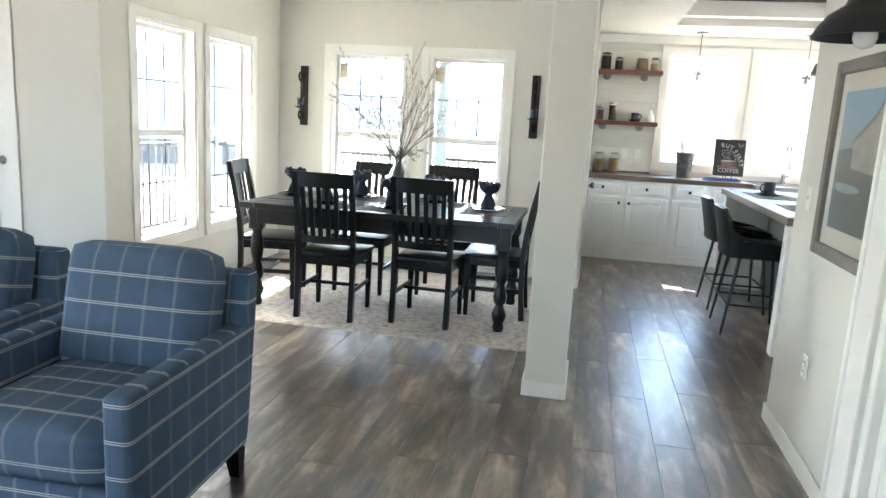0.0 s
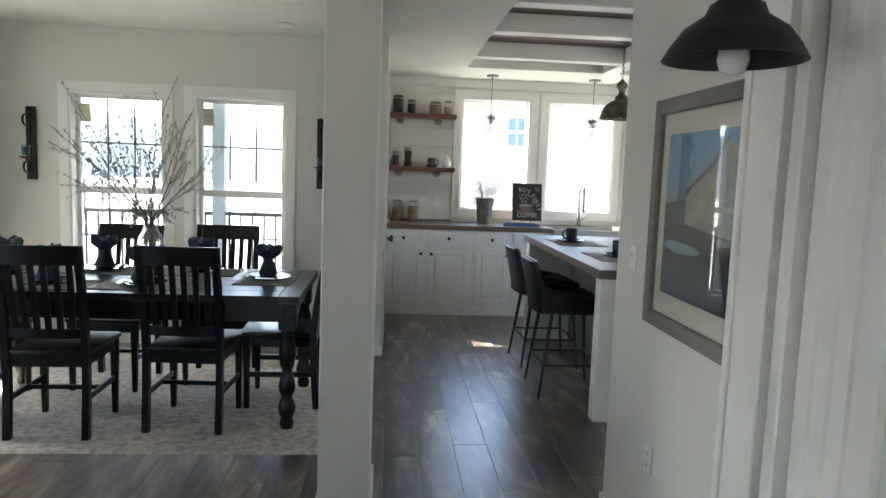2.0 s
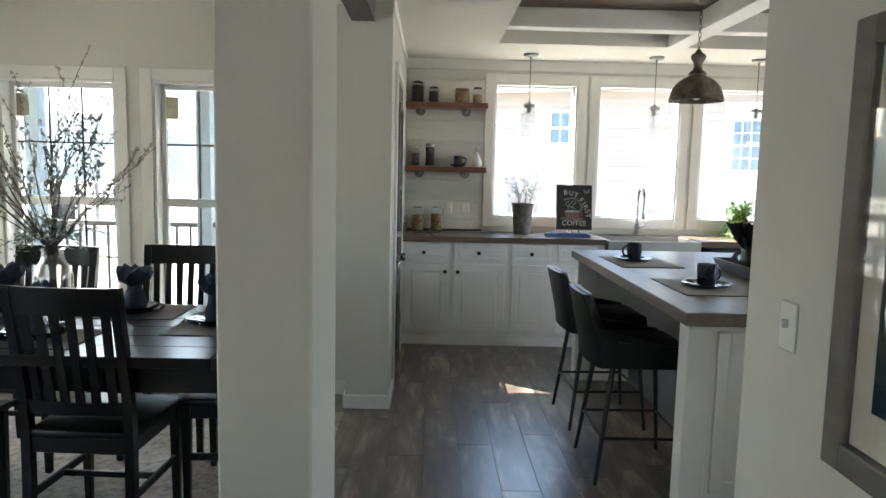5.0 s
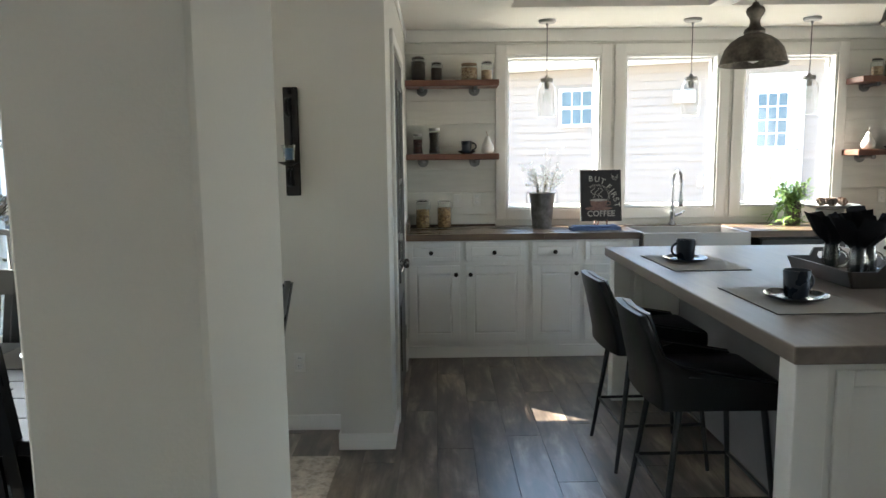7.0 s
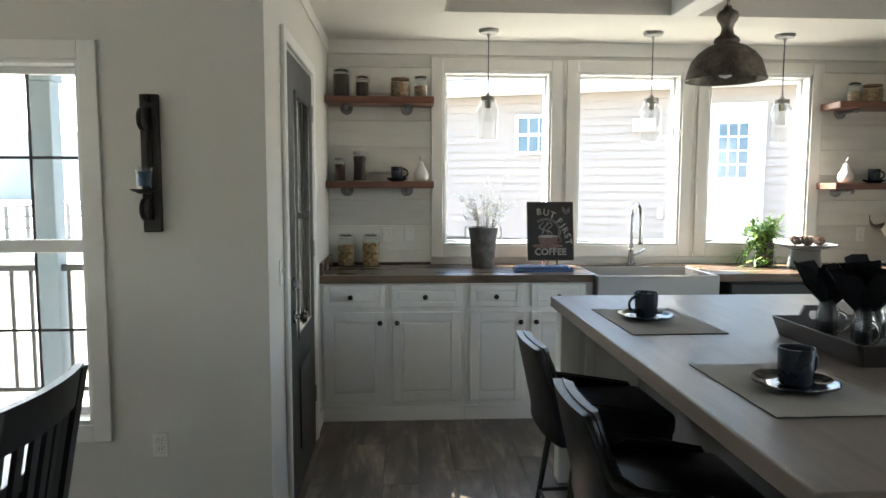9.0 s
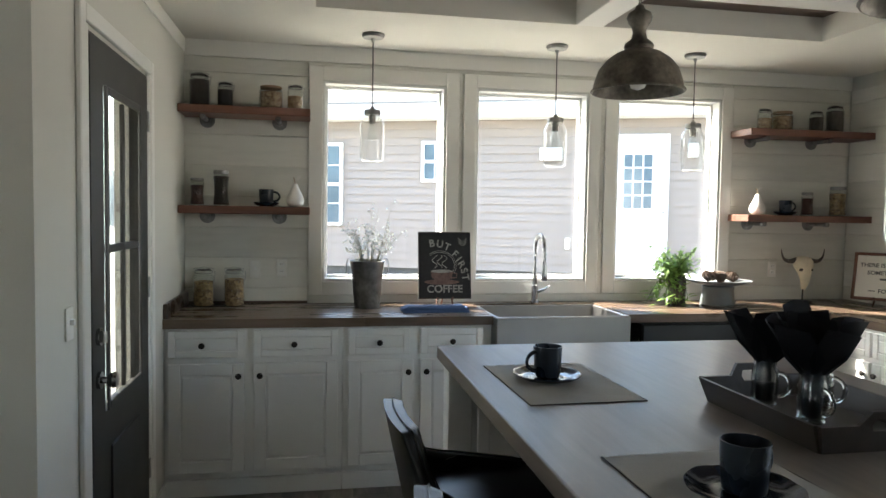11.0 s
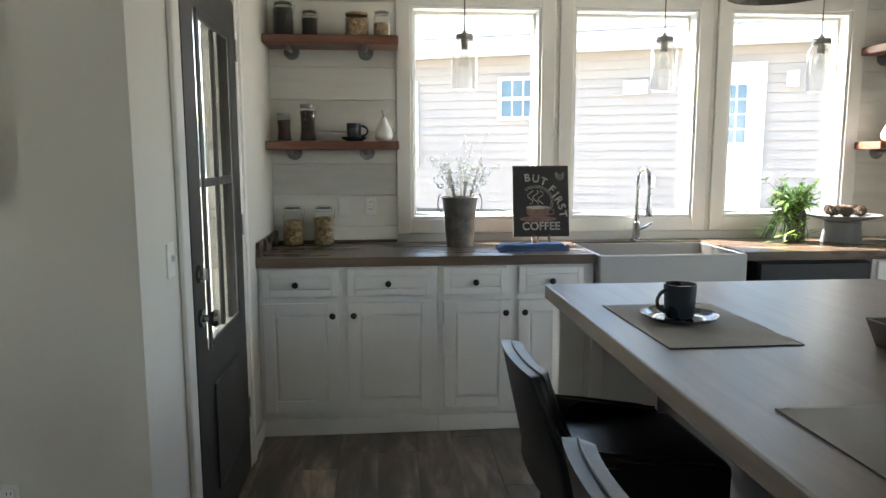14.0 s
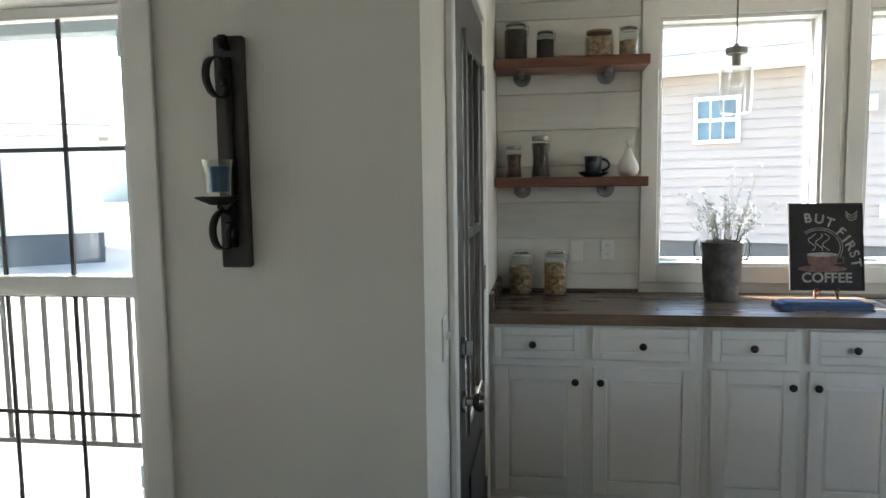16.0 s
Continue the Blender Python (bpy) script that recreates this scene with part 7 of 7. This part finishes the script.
def porch():
    deck = thing("porch_deck", pose(0, 0, 0), "weathered wooden porch deck", "deck", "", "structure")
    for i in range(14):
        y = 8.06 + 0.142 * i
        if y < 9.5:
            box_part("plank", deck, DECK, -4.05, 0.22, y, y + 0.137, -0.045, -0.008, 0.003)
    for i in range(10):
        x = -4.05 + 0.142 * i
        if x < -2.72:
            box_part("plank", deck, DECK, x, x + 0.137, 5.55, 8.055, -0.045, -0.008, 0.003)
    r = thing("porch_railing", pose(0, 0, 0), "porch railing with thin dark balusters", "railing")
    RAIL = surface("rail_paint", (0.05, 0.048, 0.045), 0.5)
    for b in ((-4.0, 0.2, 9.38, 9.42, 0.93, 0.97), (-4.0, 0.2, 9.385, 9.415, 0.17, 0.2), (-4.0, -3.96, 5.6, 9.38, 0.95, 0.99), (-3.995, -3.965, 5.6, 9.385, 0.1, 0.13)):
        box_part("rail", r, RAIL, *b, 0.004)
    for i in range(36):
        x = -3.93 + 0.115 * i
        box_part("baluster", r, RAIL, x - 0.009, x + 0.009, 9.391, 9.409, 0.2, 0.93)
    for i in range(32):
        y = 5.66 + 0.115 * i
        box_part("baluster", r, RAIL, -3.989, -3.971, y - 0.009, y + 0.009, 0.13, 0.95)
    for x, y in ((-1.15, 9.4), (-2.55, 9.4), (-3.98, 9.4), (-3.98, 7.5), (-3.98, 5.75), (0.12, 9.4)):
        p = thing("porch_post", pose(x, y, -0.008), "blue-grey painted square porch post", "post", "porch posts")
        box_part("shaft", p, POSTBLUE, -0.06, 0.06, -0.06, 0.06, 0, 2.2, 0.004)
        box_part("foot", p, POSTBLUE, -0.075, 0.075, -0.075, 0.075, 0, 0.12, 0.004)
        box_part("cap", p, POSTBLUE, -0.075, 0.075, -0.075, 0.075, 2.08, 2.199, 0.004)
    structure("porch_header", POSTBLUE, [(-4.05, 0.24, 9.34, 9.46, 2.193, 2.42), (-4.03, -3.95, 5.5, 9.34, 2.29, 2.42)], "blue-grey porch roof header", 0.003)
    structure("porch_ceiling", WHITE, [(-4.05, 0.24, 8.05, 9.46, 2.425, 2.5), (-4.05, -2.6, 5.54, 8.05, 2.425, 2.5)], "white porch ceiling")


porch()
structure("roof", surface("roof_shingle", (0.1, 0.095, 0.09), 0.9), [(0.2, 5.3, 5.6, 10.1, 2.9, 3.0), (-2.7, 0.2, 5.6, 8.15, 2.9, 3.0), (-5.9, 5.3, -2.9, 5.6, 2.9, 3.0)], "plain house roof")


def neighbour(m, width, height, label, skirt=0.96, siding=(0.33, 0.29, 0.255), rows=18):
    """A long single-storey house; its front faces -y, local origin at the front's lower left corner."""
    h = thing("house", m, label, "house", "houses outside")
    SID = surface("house_siding", siding, 0.75, var=0.06, big=0.6, fine=25, relief=0.1)
    box_part("skirting", h, surface("grey_skirting", (0.09, 0.088, 0.085), 0.9), 0, width, 0.05, 6, 0, skirt)
    lap = (height - skirt) / rows
    bm = bmesh.new()
    for i in range(rows):
        z = skirt + lap * i
        prism(bm, [(0.0, z), (0.022, z + lap), (0.3, z + lap), (0.3, z)], 0, width, "X")
    part("siding", bm, SID, h)
    box_part("wall", h, SID, 0, width, 0.301, 6, skirt, height)
    bm = bmesh.new()
    prism(bm, [(-0.42, height + 0.25), (-0.42, height + 0.29), (3.0, height + 1.5), (6.42, height + 0.29), (6.42, height + 0.25)], -0.3, width + 0.3, "X")
    part("roof", bm, surface("grey_shingles", (0.22, 0.21, 0.2), 0.9, var=0.2, big=2, fine=30), h)
    box_part("fascia", h, WHITE, -0.3, width + 0.3, -0.44, -0.4, height + 0.02, height + 0.249)
    box_part("soffit", h, WHITE, -0.3, width + 0.3, -0.399, 0.0, height + 0.0, height + 0.02)
    return h


DARKPANE = surface("house_window_glass", (0.10, 0.15, 0.19), 0.08, var=0.25, big=2)


def house_window(h, x0, x1, z0, z1, cols=2, rows=2, mid=True):
    w = box_part("window", h, DARKPANE, x0, x1, -0.02, 0.03, z0, z1)
    bm = bmesh.new()
    f = 0.06
    for b in ((x0 - f, x0, z0 - f, z1 + f), (x1, x1 + f, z0 - f, z1 + f), (x0, x1, z1, z1 + f), (x0, x1, z0 - f, z0)):
        bx(bm, b[0], b[1], -0.05, 0.02, b[2], b[3])
    if mid:
        bx(bm, x0, x1, -0.045, -0.021, (z0 + z1) / 2 - 0.03, (z0 + z1) / 2 + 0.03)
    part("frame", bm, VINYL, w)
    bm = bmesh.new()
    for k in range(1, cols):
        x = x0 + (x1 - x0) * k / cols
        bx(bm, x - 0.01, x + 0.01, -0.032, -0.021, z0, z1)
    for k in range(1, rows * 2):
        if mid and k == rows:
            continue
        z = z0 + (z1 - z0) * k / (rows * 2)
        bx(bm, x0, x1, -0.03, -0.021, z - 0.01, z + 0.01)
    part("muntins", bm, VINYL, w)


near = neighbour(pose(3.75 - 6 * math.cos(radians(22)), 17.93 + 6 * math.sin(radians(22)), -0.5, rz=-22), 20, 3.65, "beige lap-sided neighbouring house with white trim", siding=(0.31, 0.266, 0.24))
house_window(near, 3.28, 3.80, 1.78, 3.2, 2, 2)
house_window(near, 5.42, 6.0, 2.6, 3.22, 3, 1)
nd = box_part("door", near, VINYL, 8.78, 9.69, -0.06, 0.05, 1.0, 3.38, 0.01, "white half-glazed door")
bm = bmesh.new()
bx(bm, 8.93, 9.42, -0.07, -0.061, 2.10, 3.04)
part("pane", bm, DARKPANE, nd)
for k in range(4):
    box_part("muntin", nd, VINYL, 8.93 + 0.49 * k / 3 - 0.012, 8.93 + 0.49 * k / 3 + 0.012, -0.08, -0.071, 2.10, 3.04)
for k in range(5):
    box_part("muntin", nd, VINYL, 8.93, 9.42, -0.082, -0.0805, 2.10 + 0.235 * k - 0.012, 2.10 + 0.235 * k + 0.012)
bm = bmesh.new()
lathe(bm, [(0, 0.0), (0.03, 0.01), (0.03, 0.04), (0, 0.05)], (9.6, -0.085, 2.02), 12)
part("door_handle", bm, STEEL, nd, "", 50)
box_part("meter_box", near, VINYL, 7.5, 7.89, -0.1, 0.02, 2.93, 3.15, 0.01)
box_part("outlet_box", near, VINYL, 7.97, 8.06, -0.05, 0.02, 1.38, 1.58, 0.01)
box_part("porch_light", near, VINYL, 9.98, 10.14, -0.12, 0.02, 2.98, 3.22, 0.01)
far = neighbour(pose(-22.4, 15.3, -0.5, rz=34), 14, 3.3, "white house with grey skirting across the yard", 0.8, (0.7, 0.69, 0.66), 12)
house_window(far, 4, 5, 1.5, 2.8)
house_window(far, 9, 10, 1.5, 2.8)


def ridge(bm):
    prev = None
    for i in range(121):
        x = -150 + 2.0 * i
        top = 7.5 + 3.0 * noise.noise(Vector((x * 0.03, 0, 0))) + 1.1 * noise.noise(Vector((x * 0.35, 3, 0)))
        row = [bm.verts.new((x, 100 + dy + 1.5 * noise.noise(Vector((x * 0.1, dy, 5))), z)) for dy, z in ((-8, -0.6), (-4, top * 0.55), (0, top), (30, -0.6))]
        if prev:
            for a in range(3):
                bm.faces.new((prev[a], row[a], row[a + 1], prev[a + 1]))
        prev = row


solid("backdrop", pose(0, 0, 0), "pale wooded ridge far beyond the yard", "", surface("hazy_woods", (0.2, 0.21, 0.19), 0.95, var=0.25, big=0.15, fine=1.5), ridge, kind="structure", smooth=50)


def lumber_frames(m, count, label):
    """Upright timber frames leaning in a row."""
    t = thing("lumber_stack", m, label, "lumber", "timber frames in the yard")
    wood = surface("grey_lumber", (0.3, 0.28, 0.25), 0.85, var=0.2) if "grey_lumber" not in bpy.data.materials else bpy.data.materials["grey_lumber"]
    rnd = random.Random(count)
    for k in range(count):
        x, h = k * 0.55, 1.2 + rnd.uniform(-0.15, 0.2)
        for dx in (0, 0.5):
            box_part("upright", t, wood, x + dx, x + dx + 0.06, 0, 0.06, 0, h)
        for z in (0.25, 0.6, 0.95, h - 0.06):
            box_part("crosspiece", t, wood, x - 0.05, x + 0.6, -0.035, -0.001, z, z + 0.05)
    return t


lumber_frames(pose(-11.4, 26.4, -0.5, rz=24), 5, "stack of weathered timber frames standing in the yard")
lumber_frames(pose(-7.6, 27.6, -0.5, rz=18), 2, "two weathered timber frames beside the larger stack")
bin_ = thing("wheeled_bin", pose(-9.6, 23.2, -0.5, rz=34), "dark wheeled refuse bin beside the house", "bin")
bm = bmesh.new()
for v in bx(bm, -0.3, 0.3, -0.3, 0.3, 0.05, 1.0)[:4]:
    v.co.x, v.co.y = v.co.x * 0.8, v.co.y * 0.8
part("body", bm, BLACKMETAL, bin_)
box_part("lid", bin_, BLACKMETAL, -0.33, 0.33, -0.34, 0.33, 1.001, 1.06, 0.02)
for x in (-0.22, 0.22):
    bm = bmesh.new()
    tube(bm, [(x - 0.03, 0.28, 0.1), (x + 0.03, 0.28, 0.1)], 0.1, 16)
    part("wheel", bm, BLACKMETAL, bin_, "", 40)
far2 = neighbour(pose(-32, -4, -0.5, rz=90), 22, 3.3, "pale house across the side yard", 0.7, (0.6, 0.58, 0.54), 12)
house_window(far2, 8, 9, 1.4, 2.8)


# ---- floor planks ----
floor = structure("floor", SUBFLOOR, [(-5.59, 4.99, -2.59, 9.96, -0.1, -0.004)], "weathered grey-brown wood plank floor")
PW, PL = 0.181, 1.22
meshes = {}


def plank_mesh(length):
    key = round(length, 2)
    if key not in meshes:
        bm = bmesh.new()
        bx(bm, 0.0006, PW - 0.0006, 0.0006, key - 0.0006, -0.0035, 0.0, 0.0012)
        meshes[key] = mesh_of("plank", bm, PLANK)
    return meshes[key]


rest = bmesh.new()
for r in range(-31, 28):
    x = r * PW
    shift = (r * 0.437) % 1.0 * PL
    y = -2.45 - shift
    while y < 9.83:
        a, b = max(y, -2.45), min(y + PL, 9.83)
        y += PL
        if b - a < 0.03 or x + PW < -5.45 or x > 4.86:
            continue
        if x > -2.3 and x < 1.95 and b > 2.4:
            ob = new("plank", plank_mesh(b - a))
            ob.location, ob.parent = (x, a, 0), floor
        else:
            bx(rest, x + 0.0006, x + PW - 0.0006, a + 0.0006, b - 0.0006, -0.0035, 0)
tagged(part("planks", rest, PLANK, floor), "", "", "", "stuff")
